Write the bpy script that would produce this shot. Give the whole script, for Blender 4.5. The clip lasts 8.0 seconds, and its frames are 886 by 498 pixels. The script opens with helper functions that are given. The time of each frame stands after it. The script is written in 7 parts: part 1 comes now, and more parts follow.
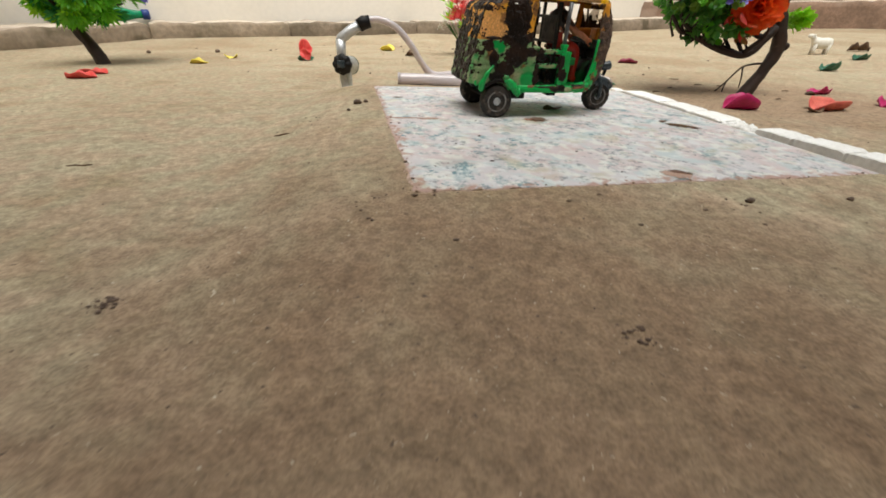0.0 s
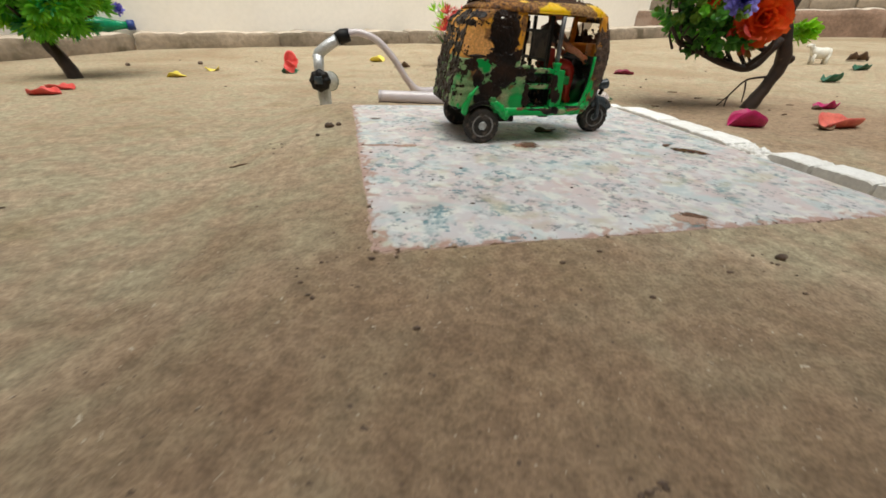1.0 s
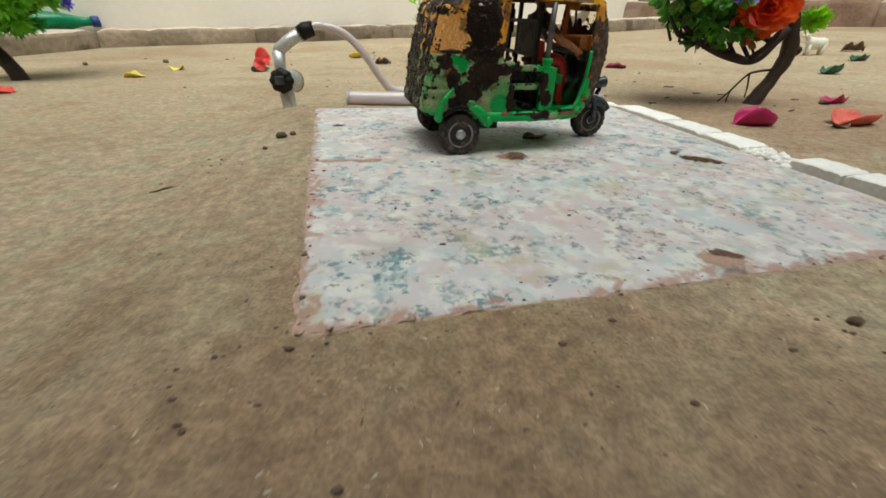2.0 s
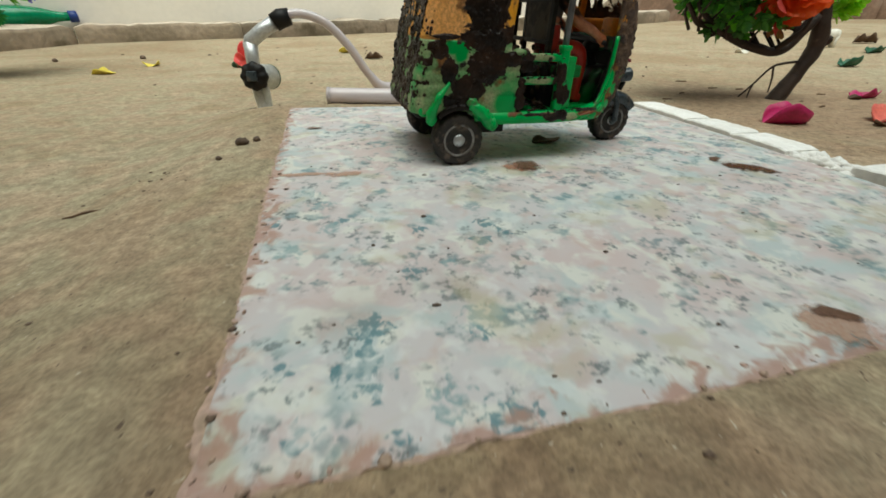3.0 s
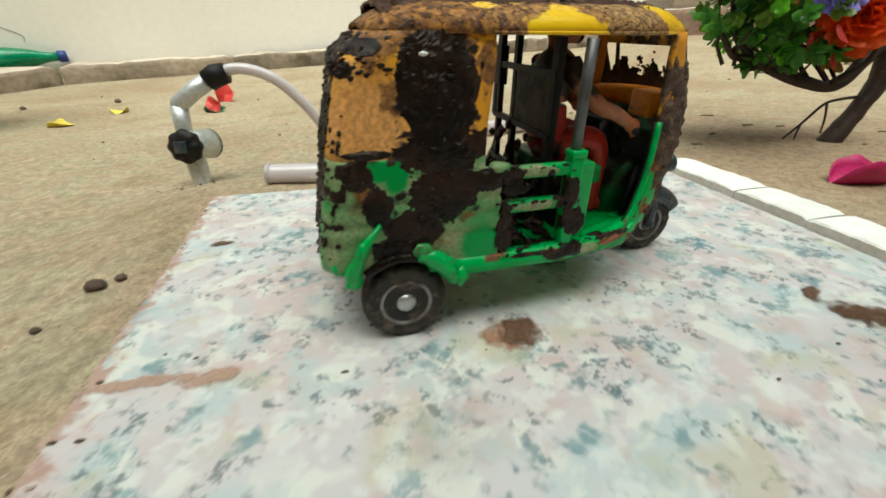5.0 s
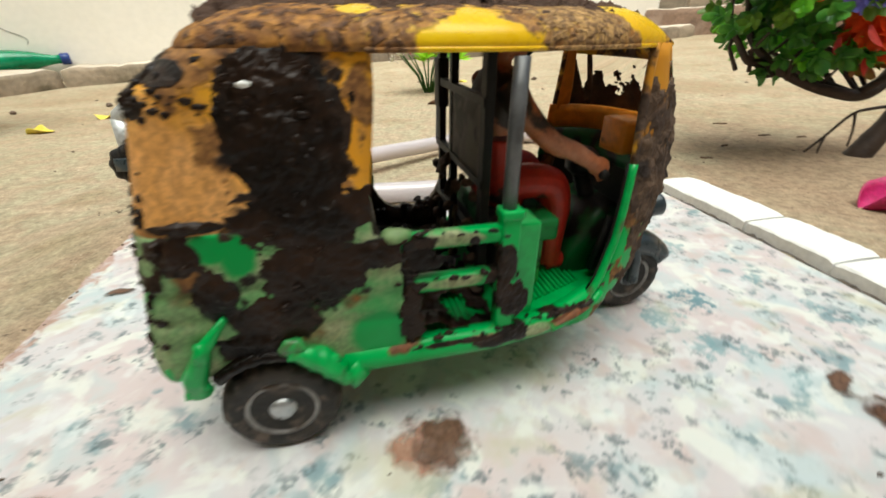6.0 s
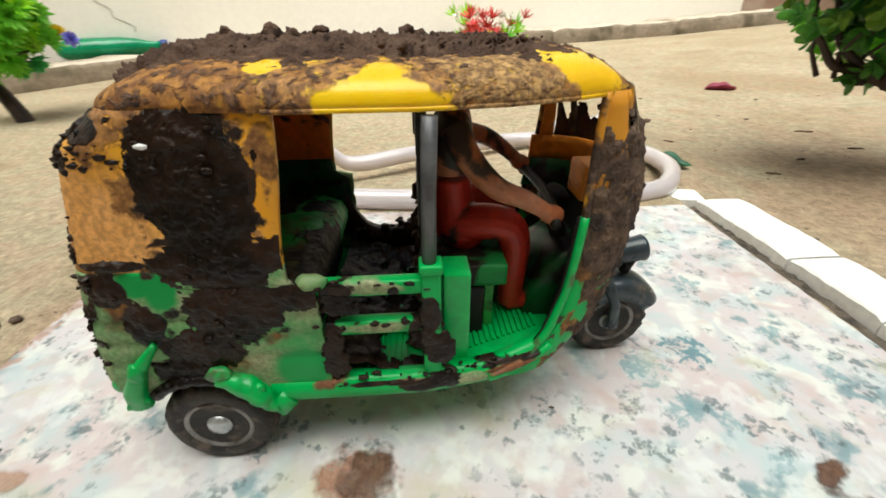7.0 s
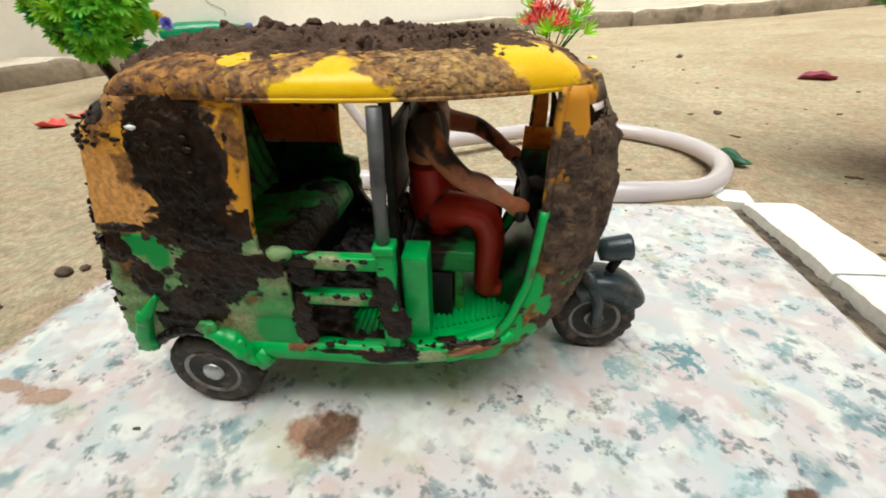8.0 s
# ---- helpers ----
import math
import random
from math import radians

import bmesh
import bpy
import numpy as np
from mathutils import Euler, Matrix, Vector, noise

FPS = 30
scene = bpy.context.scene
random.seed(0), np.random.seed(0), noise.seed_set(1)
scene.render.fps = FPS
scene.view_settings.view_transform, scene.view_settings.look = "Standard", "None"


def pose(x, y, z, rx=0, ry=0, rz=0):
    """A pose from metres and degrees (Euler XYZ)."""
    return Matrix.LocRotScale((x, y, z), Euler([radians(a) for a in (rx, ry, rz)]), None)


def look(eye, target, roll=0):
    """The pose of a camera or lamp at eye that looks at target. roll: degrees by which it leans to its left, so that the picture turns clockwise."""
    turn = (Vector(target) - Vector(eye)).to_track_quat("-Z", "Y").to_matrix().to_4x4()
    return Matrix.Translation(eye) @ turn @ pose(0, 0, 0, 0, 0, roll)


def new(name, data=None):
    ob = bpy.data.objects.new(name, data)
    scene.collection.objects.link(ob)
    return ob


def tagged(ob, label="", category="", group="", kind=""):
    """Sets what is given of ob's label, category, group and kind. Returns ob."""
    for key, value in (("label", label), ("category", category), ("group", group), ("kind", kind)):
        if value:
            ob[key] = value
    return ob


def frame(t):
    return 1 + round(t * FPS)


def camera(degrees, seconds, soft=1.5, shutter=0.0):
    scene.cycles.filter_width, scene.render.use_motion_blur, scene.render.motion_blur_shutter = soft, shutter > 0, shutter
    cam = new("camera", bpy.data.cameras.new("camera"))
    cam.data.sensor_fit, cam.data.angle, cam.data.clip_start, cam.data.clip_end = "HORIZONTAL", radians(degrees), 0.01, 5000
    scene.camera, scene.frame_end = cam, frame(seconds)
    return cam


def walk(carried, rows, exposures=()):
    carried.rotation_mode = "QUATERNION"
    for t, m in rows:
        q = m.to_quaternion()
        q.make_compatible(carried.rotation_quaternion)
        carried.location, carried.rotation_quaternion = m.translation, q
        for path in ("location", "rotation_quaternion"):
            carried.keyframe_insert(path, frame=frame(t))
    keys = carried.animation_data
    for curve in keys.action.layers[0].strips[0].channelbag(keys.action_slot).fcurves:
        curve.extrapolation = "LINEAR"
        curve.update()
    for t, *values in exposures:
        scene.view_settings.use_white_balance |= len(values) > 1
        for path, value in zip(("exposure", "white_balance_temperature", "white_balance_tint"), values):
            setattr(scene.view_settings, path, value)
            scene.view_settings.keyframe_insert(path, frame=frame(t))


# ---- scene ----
from mathutils import kdtree

cam = camera(95.5, 8.0, soft=1.65, shutter=0.6)
EXPO = 0.54
PATH = [
    (0.0, (0.0768, 0.0568, 0.0865), (0.071, 0.4024, -0.1148), 0.66),
    (0.5, (0.0811, 0.0791, 0.0882), (0.0781, 0.4267, -0.1097), 1.1),
    (1.0, (0.0886, 0.1022, 0.091), (0.0854, 0.451, -0.1048), 0.53),
    (1.5, (0.0969, 0.1281, 0.0911), (0.0979, 0.476, -0.1062), 0.22),
    (3.0, (0.1017, 0.2048, 0.0804), (0.109, 0.5498, -0.1218), -0.3),
    (3.5, (0.1034, 0.2285, 0.0889), (0.1023, 0.5775, -0.1066), -1.07),
    (4.0, (0.1047, 0.255, 0.0938), (0.0998, 0.6066, -0.0969), -1.2),
    (4.5, (0.1136, 0.2782, 0.0976), (0.109, 0.6293, -0.0941), -2.13),
    (4.7, (0.1203, 0.2913, 0.0986), (0.1173, 0.6428, -0.0922), -2.28),
    (5.8, (0.147, 0.3363, 0.0985), (0.1412, 0.6891, -0.0899), -2.92),
    (6.0, (0.1562, 0.3458, 0.1001), (0.1422, 0.6979, -0.0891), -2.6),
    (6.5, (0.1702, 0.3546, 0.1042), (0.1368, 0.703, -0.0894), -2.21),
    (7.0, (0.1857, 0.3564, 0.1104), (0.1133, 0.6962, -0.0878), -2.85),
    (7.5, (0.1958, 0.3559, 0.1122), (0.0933, 0.6857, -0.0897), -3.04),
    (8.0, (0.2095, 0.3583, 0.1116), (0.082, 0.6757, -0.0958), -3.53),
]
walk(cam, [(t, look(eye, target, roll)) for t, eye, target, roll in PATH],
     exposures=((0.0, EXPO - 0.28, 6320, 7.0), (1.5, EXPO - 0.44, 6320, 4.0), (3.0, EXPO - 0.58, 6180, -3.0), (4.5, EXPO - 0.40, 6220, -5.0), (6.5, EXPO + 0.02, 6280, 2.0), (8.0, EXPO - 0.02, 6260, 2.0)))

# ---- sky and sun: bright overcast over an open yard ----
world = bpy.data.worlds.new("yard_sky")
scene.world = world
world.use_nodes = True
sky = world.node_tree.nodes.new("ShaderNodeTexSky")
sky.sky_type, sky.sun_disc = "NISHITA", False
sky.sun_elevation, sky.sun_rotation = radians(73), radians(192)
sky.dust_density = 3.0
world.node_tree.links.new(sky.outputs[0], world.node_tree.nodes["Background"].inputs[0])
world.node_tree.nodes["Background"].inputs[1].default_value = 0.078
sun_data = bpy.data.lights.new("sun", "SUN")
sun_data.energy, sun_data.angle, sun_data.color = 3.5, radians(58), (1.0, 0.97, 0.90)
sun = new("sun", sun_data)
sun.matrix_world = pose(0, 0.4, 4, 17, 0, 12)

# ---- materials ----


def mat(name, a, b, scale, rough=0.8, fine=6.0, bump=0.2, depth=0.001, c=None, c_at=(0.6, 0.75), c_scale=None, metal=0.0, spec=0.5,
        ramp=(0.35, 0.65), transmission=0.0, piece=0.0, coat=0.0, subsurface=0.0, warp=0.0, grainy=0.65, thin=0.0):
    """Two colours in patches with a grain over them, a third as stains, relief from the grain."""
    m = bpy.data.materials.new(name)
    m.use_nodes = True
    t = m.node_tree
    n, l = t.nodes, t.links
    p = n["Principled BSDF"]
    tc = n.new("ShaderNodeTexCoord")

    def noise_node(sc, detail=5.0):
        k = n.new("ShaderNodeTexNoise")
        k.inputs["Scale"].default_value, k.inputs["Detail"].default_value = sc, detail
        k.inputs["Distortion"].default_value = warp
        l.new(tc.outputs["Object"], k.inputs["Vector"])
        return k.outputs["Fac"]

    def ramp_node(fac, lo, hi):
        k = n.new("ShaderNodeMapRange")
        k.interpolation_type = "SMOOTHSTEP"
        k.inputs[1].default_value, k.inputs[2].default_value = lo, hi
        l.new(fac, k.inputs[0])
        return k.outputs[0]

    def mix(fac, x, y, kind="MIX"):
        k = n.new("ShaderNodeMix")
        k.data_type, k.blend_type = "RGBA", kind
        for value, socket in ((fac, k.inputs[0]), (x, k.inputs[6]), (y, k.inputs[7])):
            if isinstance(value, (float, int)):
                socket.default_value = value
            elif isinstance(value, tuple):
                socket.default_value = (*value, 1.0)
            else:
                l.new(value, socket)
        return k.outputs[2]

    big = noise_node(scale)
    small = noise_node(scale * fine, 8.0)
    col = mix(ramp_node(big, *ramp), a, b)
    grain = mix(ramp_node(small, 0.25, 0.75), (0.72, 0.72, 0.72), (1.2, 1.2, 1.2))
    col = mix(grainy, col, grain, "MULTIPLY")
    if c:
        col = mix(ramp_node(noise_node(c_scale or scale * 0.7, 7.0), *c_at), col, c)
    if piece:
        info = n.new("ShaderNodeObjectInfo")
        lift = n.new("ShaderNodeMapRange")
        lift.inputs[3].default_value, lift.inputs[4].default_value = 1 - piece, 1 + piece
        l.new(info.outputs["Random"], lift.inputs[0])
        hsv = n.new("ShaderNodeHueSaturation")
        l.new(lift.outputs[0], hsv.inputs["Value"])
        l.new(col, hsv.inputs["Color"])
        col = hsv.outputs[0]
    l.new(col, p.inputs["Base Color"])
    r = n.new("ShaderNodeMapRange")
    r.inputs[3].default_value, r.inputs[4].default_value = max(rough - 0.12, 0.02), min(rough + 0.12, 1.0)
    l.new(small, r.inputs[0])
    l.new(r.outputs[0], p.inputs["Roughness"])
    p.inputs["Metallic"].default_value = metal
    p.inputs["Specular IOR Level"].default_value = spec
    p.inputs["Transmission Weight"].default_value = transmission
    p.inputs["Coat Weight"].default_value = coat
    p.inputs["Subsurface Weight"].default_value = subsurface
    if subsurface:
        p.inputs["Subsurface Radius"].default_value = (0.004, 0.003, 0.002)
    if bump:
        k = n.new("ShaderNodeBump")
        k.inputs["Strength"].default_value, k.inputs["Distance"].default_value = bump, depth
        l.new(small, k.inputs["Height"])
        l.new(k.outputs[0], p.inputs["Normal"])
    if thin:
        glow_through = n.new("ShaderNodeBsdfTranslucent")
        both = n.new("ShaderNodeMixShader")
        both.inputs[0].default_value = thin
        l.new(col, glow_through.inputs["Color"])
        l.new(p.outputs[0], both.inputs[1])
        l.new(glow_through.outputs[0], both.inputs[2])
        l.new(both.outputs[0], n["Material Output"].inputs["Surface"])
    return m


def sand_mat():
    """Packed sand: broad stains, a near patch with shade painted in, hand-wide mottling and millimetre grain with dark
    and pale specks.
    """
    m = bpy.data.materials.new("packed_sand")
    m.use_nodes = True
    n, l = m.node_tree.nodes, m.node_tree.links
    p = n["Principled BSDF"]
    tc = n.new("ShaderNodeTexCoord")

    def fac(sc, detail, lo, hi, dist=0.0):
        k = n.new("ShaderNodeTexNoise")
        k.inputs["Scale"].default_value, k.inputs["Detail"].default_value, k.inputs["Distortion"].default_value = sc, detail, dist
        l.new(tc.outputs["Object"], k.inputs["Vector"])
        r = n.new("ShaderNodeMapRange")
        r.interpolation_type = "SMOOTHSTEP"
        r.inputs[1].default_value, r.inputs[2].default_value = lo, hi
        l.new(k.outputs["Fac"], r.inputs[0])
        return r.outputs[0], k.outputs["Fac"]

    def mix(f, a, b, kind="MIX", amount=None):
        k = n.new("ShaderNodeMix")
        k.data_type, k.blend_type = "RGBA", kind
        if isinstance(f, float):
            k.inputs[0].default_value = f
        else:
            l.new(f, k.inputs[0])
        for value, socket in ((a, k.inputs[6]), (b, k.inputs[7])):
            if isinstance(value, tuple):
                socket.default_value = (*value, 1)
            else:
                l.new(value, socket)
        return k.outputs[2]

    col = mix(fac(5, 5, 0.35, 0.65)[0], (0.444, 0.370, 0.266), (0.404, 0.328, 0.229))
    col = mix(fac(13, 6, 0.52, 0.72, 0.3)[0], col, (0.355, 0.274, 0.178))
    col = mix(fac(2.6, 4, 0.50, 0.68, 0.4)[0], col, (0.360, 0.274, 0.182))
    col = mix(0.5, col, mix(fac(42, 6, 0.38, 0.62, 0.3)[0], (1.10, 0.96, 0.92), (0.97, 1.05, 0.98)), "MULTIPLY")
    # reddish brown patch near the camera: soil tone plus painted-in shade
    near_shade = n.new("ShaderNodeVectorMath")
    near_shade.operation = "DISTANCE"
    near_shade.inputs[1].default_value = (0.11, 0.12, 0.0)
    l.new(tc.outputs["Object"], near_shade.inputs[0])
    ragged = n.new("ShaderNodeMath")
    ragged.operation = "MULTIPLY_ADD"
    ragged.inputs[1].default_value = 0.30
    l.new(fac(22, 7, 0, 1, 0.5)[1], ragged.inputs[0])
    l.new(near_shade.outputs["Value"], ragged.inputs[2])
    edge = n.new("ShaderNodeMapRange")
    edge.interpolation_type = "SMOOTHSTEP"
    edge.inputs[1].default_value, edge.inputs[2].default_value, edge.inputs[4].default_value = 0.42, 0.19, 0.85
    l.new(ragged.outputs[0], edge.inputs[0])
    col = mix(edge.outputs[0], col, (0.262, 0.175, 0.111))
    loose = n.new("ShaderNodeVectorMath")
    loose.operation = "DISTANCE"
    loose.inputs[1].default_value = (0.52, 0.64, 0.0)
    l.new(tc.outputs["Object"], loose.inputs[0])
    fringe = n.new("ShaderNodeMath")
    fringe.operation = "MULTIPLY_ADD"
    fringe.inputs[1].default_value = 0.34
    l.new(fac(17, 7, 0, 1, 0.5)[1], fringe.inputs[0])
    l.new(loose.outputs["Value"], fringe.inputs[2])
    soil = n.new("ShaderNodeMapRange")
    soil.interpolation_type = "SMOOTHSTEP"
    soil.inputs[1].default_value, soil.inputs[2].default_value, soil.inputs[4].default_value = 0.44, 0.26, 0.75
    l.new(fringe.outputs[0], soil.inputs[0])
    col = mix(soil.outputs[0], col, (0.330, 0.225, 0.150))
    sweep = n.new("ShaderNodeMapping")
    sweep.inputs["Rotation"].default_value, sweep.inputs["Scale"].default_value = (0, 0, 0.5), (6, 75, 1)
    l.new(tc.outputs["Object"], sweep.inputs["Vector"])
    brush = n.new("ShaderNodeTexNoise")
    brush.inputs["Scale"].default_value, brush.inputs["Detail"].default_value, brush.inputs["Distortion"].default_value = 1.0, 5, 0.8
    l.new(sweep.outputs[0], brush.inputs["Vector"])
    streak = n.new("ShaderNodeMapRange")
    streak.inputs[1].default_value, streak.inputs[2].default_value = 0.3, 0.7
    l.new(brush.outputs["Fac"], streak.inputs[0])
    col = mix(0.25, col, mix(streak.outputs[0], (0.86, 0.85, 0.84), (1.10, 1.10, 1.10)), "MULTIPLY")
    mid, mid_h = fac(210, 4, 0.30, 0.70)
    col = mix(0.5, col, mix(fac(95, 4, 0.34, 0.66, 0.2)[0], (0.82, 0.81, 0.78), (1.16, 1.16, 1.12)), "MULTIPLY")
    col = mix(0.7, col, mix(mid, (0.74, 0.73, 0.72), (1.20, 1.20, 1.18)), "MULTIPLY")
    fine, fine_h = fac(760, 5, 0.32, 0.68)
    col = mix(0.75, col, mix(fine, (0.75, 0.74, 0.73), (1.18, 1.18, 1.18)), "MULTIPLY")
    col = mix(fac(380, 2, 0.68, 0.75)[0], col, (0.14, 0.10, 0.07))
    col = mix(fac(460, 2, 0.70, 0.76, 0.6)[0], col, (0.58, 0.50, 0.38))
    l.new(col, p.inputs["Base Color"])
    p.inputs["Roughness"].default_value = 0.96
    p.inputs["Specular IOR Level"].default_value = 0.25
    add = n.new("ShaderNodeMath")
    add.operation = "MULTIPLY_ADD"
    add.inputs[1].default_value = 2.2
    l.new(mid_h, add.inputs[0])
    l.new(fine_h, add.inputs[2])
    b = n.new("ShaderNodeBump")
    b.inputs["Strength"].default_value, b.inputs["Distance"].default_value = 0.8, 0.0012
    l.new(add.outputs[0], b.inputs["Height"])
    l.new(b.outputs[0], p.inputs["Normal"])
    return m


SAND = sand_mat()
PLASTER = mat("limewashed_plaster", (0.93, 0.875, 0.78), (0.90, 0.84, 0.735), 2.2, 0.9, 30, 0.06, 0.002, c=(0.62, 0.55, 0.45), c_at=(0.6, 0.8), c_scale=1.1, grainy=0.10)
KERB_RED = mat("reddish_stone_kerb", (0.29, 0.185, 0.125), (0.21, 0.135, 0.09), 9, 0.95, 9, 0.7, 0.004, c=(0.36, 0.26, 0.19), c_at=(0.55, 0.7), c_scale=6, piece=0.12)
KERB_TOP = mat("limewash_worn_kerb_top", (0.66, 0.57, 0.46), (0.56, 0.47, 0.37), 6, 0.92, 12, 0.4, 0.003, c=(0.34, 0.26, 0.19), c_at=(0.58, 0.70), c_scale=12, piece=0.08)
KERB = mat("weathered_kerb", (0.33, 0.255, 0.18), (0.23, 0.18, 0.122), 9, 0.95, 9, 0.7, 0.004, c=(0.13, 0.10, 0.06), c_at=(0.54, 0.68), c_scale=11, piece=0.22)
BRICKS = mat("mossy_masonry", (0.38, 0.31, 0.23), (0.28, 0.23, 0.17), 7, 0.95, 9, 0.6, 0.004, c=(0.12, 0.13, 0.07), c_at=(0.5, 0.68), c_scale=4, piece=0.2)
CHALK = mat("white_plaster_block", (0.88, 0.87, 0.84), (0.82, 0.80, 0.76), 60, 0.85, 6, 0.3, 0.0005, grainy=0.3, c=(0.6, 0.52, 0.40), c_at=(0.74, 0.86), c_scale=34, piece=0.03)
MUD = mat("caked_mud", (0.006, 0.0030, 0.0018), (0.026, 0.0125, 0.0070), 75, 0.36, 7, 0.9, 0.0007, c=(0.07, 0.038, 0.026), c_at=(0.67, 0.76), c_scale=520, spec=0.22, warp=0.4)
MUD_DRY = mat("drying_mud", (0.085, 0.050, 0.035), (0.145, 0.088, 0.060), 170, 0.95, 9, 1.0, 0.0009, c=(0.035, 0.020, 0.014), c_at=(0.56, 0.70), c_scale=260, spec=0.2)
MUD_GREY = mat("grey_brown_mud", (0.145, 0.088, 0.054), (0.060, 0.034, 0.022), 210, 0.85, 6, 0.9, 0.0008, c=(0.025, 0.014, 0.010), c_at=(0.55, 0.68), c_scale=140)
MUD_FILM = mat("thin_mud_film", (0.060, 0.034, 0.022), (0.12, 0.070, 0.045), 150, 0.75, 5, 0.5, 0.0004, c=(0.07, 0.038, 0.024), c_at=(0.50, 0.62), c_scale=110, warp=0.5)
GREEN = mat("green_plastic", (0.006, 0.36, 0.065), (0.012, 0.42, 0.085), 60, 0.34, 6, 0.08, 0.0004, c=(0.085, 0.05, 0.03), c_at=(0.60, 0.70), c_scale=95, warp=0.4)
GREEN_DUSTY = mat("dusty_green_plastic", (0.20, 0.30, 0.125), (0.06, 0.30, 0.075), 60, 0.6, 6, 0.2, 0.0005, c=(0.07, 0.042, 0.027), c_at=(0.60, 0.68), c_scale=105, ramp=(0.42, 0.60), warp=0.5)
# cabin copy of the green: darkened for shade, with black mud blotches
GREEN_IN = mat("shaded_grimy_green_plastic", (0.012, 0.32, 0.05), (0.07, 0.34, 0.06), 60, 0.45, 6, 0.1, 0.0004, c=(0.018, 0.011, 0.008), c_at=(0.52, 0.60), c_scale=60, warp=0.5)
ORANGE = mat("orange_plastic", (0.80, 0.26, 0.012), (0.74, 0.26, 0.03), 60, 0.42, 6, 0.1, 0.0005, c=(0.10, 0.05, 0.025), c_at=(0.60, 0.68), c_scale=115, warp=0.5)
RED_INNER_SKIN = mat("red_orange_plastic", (0.90, 0.15, 0.010), (0.86, 0.20, 0.015), 60, 0.45, 6, 0.1, 0.0005, c=(0.02, 0.012, 0.008), c_at=(0.58, 0.66), c_scale=90, warp=0.5)
# the same green taken far down for the shade inside the cabin
GREEN_DARK = mat("shaded_grimy_dark_green", (0.004, 0.075, 0.018), (0.006, 0.11, 0.026), 60, 0.4, 6, 0.1, 0.0004, c=(0.012, 0.008, 0.006), c_at=(0.5, 0.6), c_scale=90, warp=0.5)
BLACK = mat("black_plastic", (0.006, 0.006, 0.006), (0.016, 0.013, 0.011), 90, 0.55, 5, 0.15, 0.0004, c=(0.045, 0.029, 0.020), c_at=(0.62, 0.75), c_scale=120, spec=0.25)
RUBBER = mat("muddy_rubber", (0.014, 0.012, 0.010), (0.034, 0.026, 0.020), 120, 0.65, 6, 0.6, 0.0006, c=(0.11, 0.08, 0.06), c_at=(0.52, 0.68), c_scale=230)
RIM = mat("grey_rim", (0.30, 0.285, 0.27), (0.17, 0.155, 0.145), 160, 0.45, 5, 0.2, 0.0003, metal=0.3, c=(0.06, 0.04, 0.028), c_at=(0.55, 0.7), c_scale=200)
PILLAR = mat("scuffed_grey_plastic", (0.065, 0.066, 0.070), (0.12, 0.12, 0.125), 130, 0.34, 5, 0.15, 0.0003, c=(0.05, 0.03, 0.02), c_at=(0.6, 0.7), c_scale=90)
# dusty tan of the backrest, lowered to carry its shade
PANEL = mat("dusty_shaded_panel", (0.085, 0.066, 0.050), (0.13, 0.105, 0.08), 90, 0.7, 6, 0.2, 0.0003, c=(0.02, 0.013, 0.01), c_at=(0.55, 0.65), c_scale=80)
CHROME = mat("silver_plastic", (0.52, 0.53, 0.54), (0.42, 0.43, 0.44), 120, 0.3, 5, 0.1, 0.0003, metal=0.6, c=(0.25, 0.18, 0.12), c_at=(0.62, 0.8), c_scale=130)
STEEL_BLUE = mat("dark_blue_grey_plastic", (0.028, 0.040, 0.048), (0.045, 0.06, 0.068), 90, 0.3, 5, 0.1, 0.0003, c=(0.12, 0.10, 0.08), c_at=(0.6, 0.75), c_scale=110)
DOLL_RED = mat("red_moulded_plastic", (0.52, 0.028, 0.012), (0.42, 0.020, 0.010), 90, 0.5, 5, 0.1, 0.0004, c=(0.03, 0.017, 0.011), c_at=(0.58, 0.63), c_scale=70, warp=0.5)
# mud blotches, spread wider to darken the doll for cabin shade
DOLL_TAN = mat("tan_moulded_plastic", (0.44, 0.13, 0.045), (0.47, 0.21, 0.12), 110, 0.55, 5, 0.1, 0.0004, c=(0.035, 0.019, 0.012), c_at=(0.50, 0.58), c_scale=75, warp=0.3)
ALU = mat("brushed_aluminium", (0.66, 0.67, 0.67), (0.56, 0.57, 0.57), 60, 0.42, 8, 0.15, 0.0003, metal=0.55, c=(0.35, 0.28, 0.2), c_at=(0.66, 0.8), c_scale=70)
CANVAS = mat("pale_motor_shell", (0.66, 0.68, 0.66), (0.56, 0.58, 0.55), 60, 0.45, 6, 0.1, 0.0003, metal=0.4)
TUBE = mat("milky_clear_hose", (0.93, 0.85, 0.86), (0.90, 0.82, 0.83), 12, 0.2, 8, 0.0, 0.0003, transmission=0.5, coat=0.4, grainy=0.05)
BARK = mat("brown_moulded_bark", (0.042, 0.024, 0.016), (0.024, 0.014, 0.010), 60, 0.6, 6, 0.7, 0.0012, c=(0.12, 0.075, 0.05), c_at=(0.62, 0.78), c_scale=90)
LEAF_A = mat("bright_green_leaf", (0.15, 0.56, 0.03), (0.27, 0.70, 0.05), 40, 0.42, 6, 0.15, 0.0005, piece=0.15, thin=0.4, grainy=0.3)
LEAF_SEA = mat("bluish_green_leaf", (0.035, 0.30, 0.075), (0.06, 0.42, 0.10), 40, 0.42, 6, 0.15, 0.0005, piece=0.2, thin=0.4, grainy=0.3)
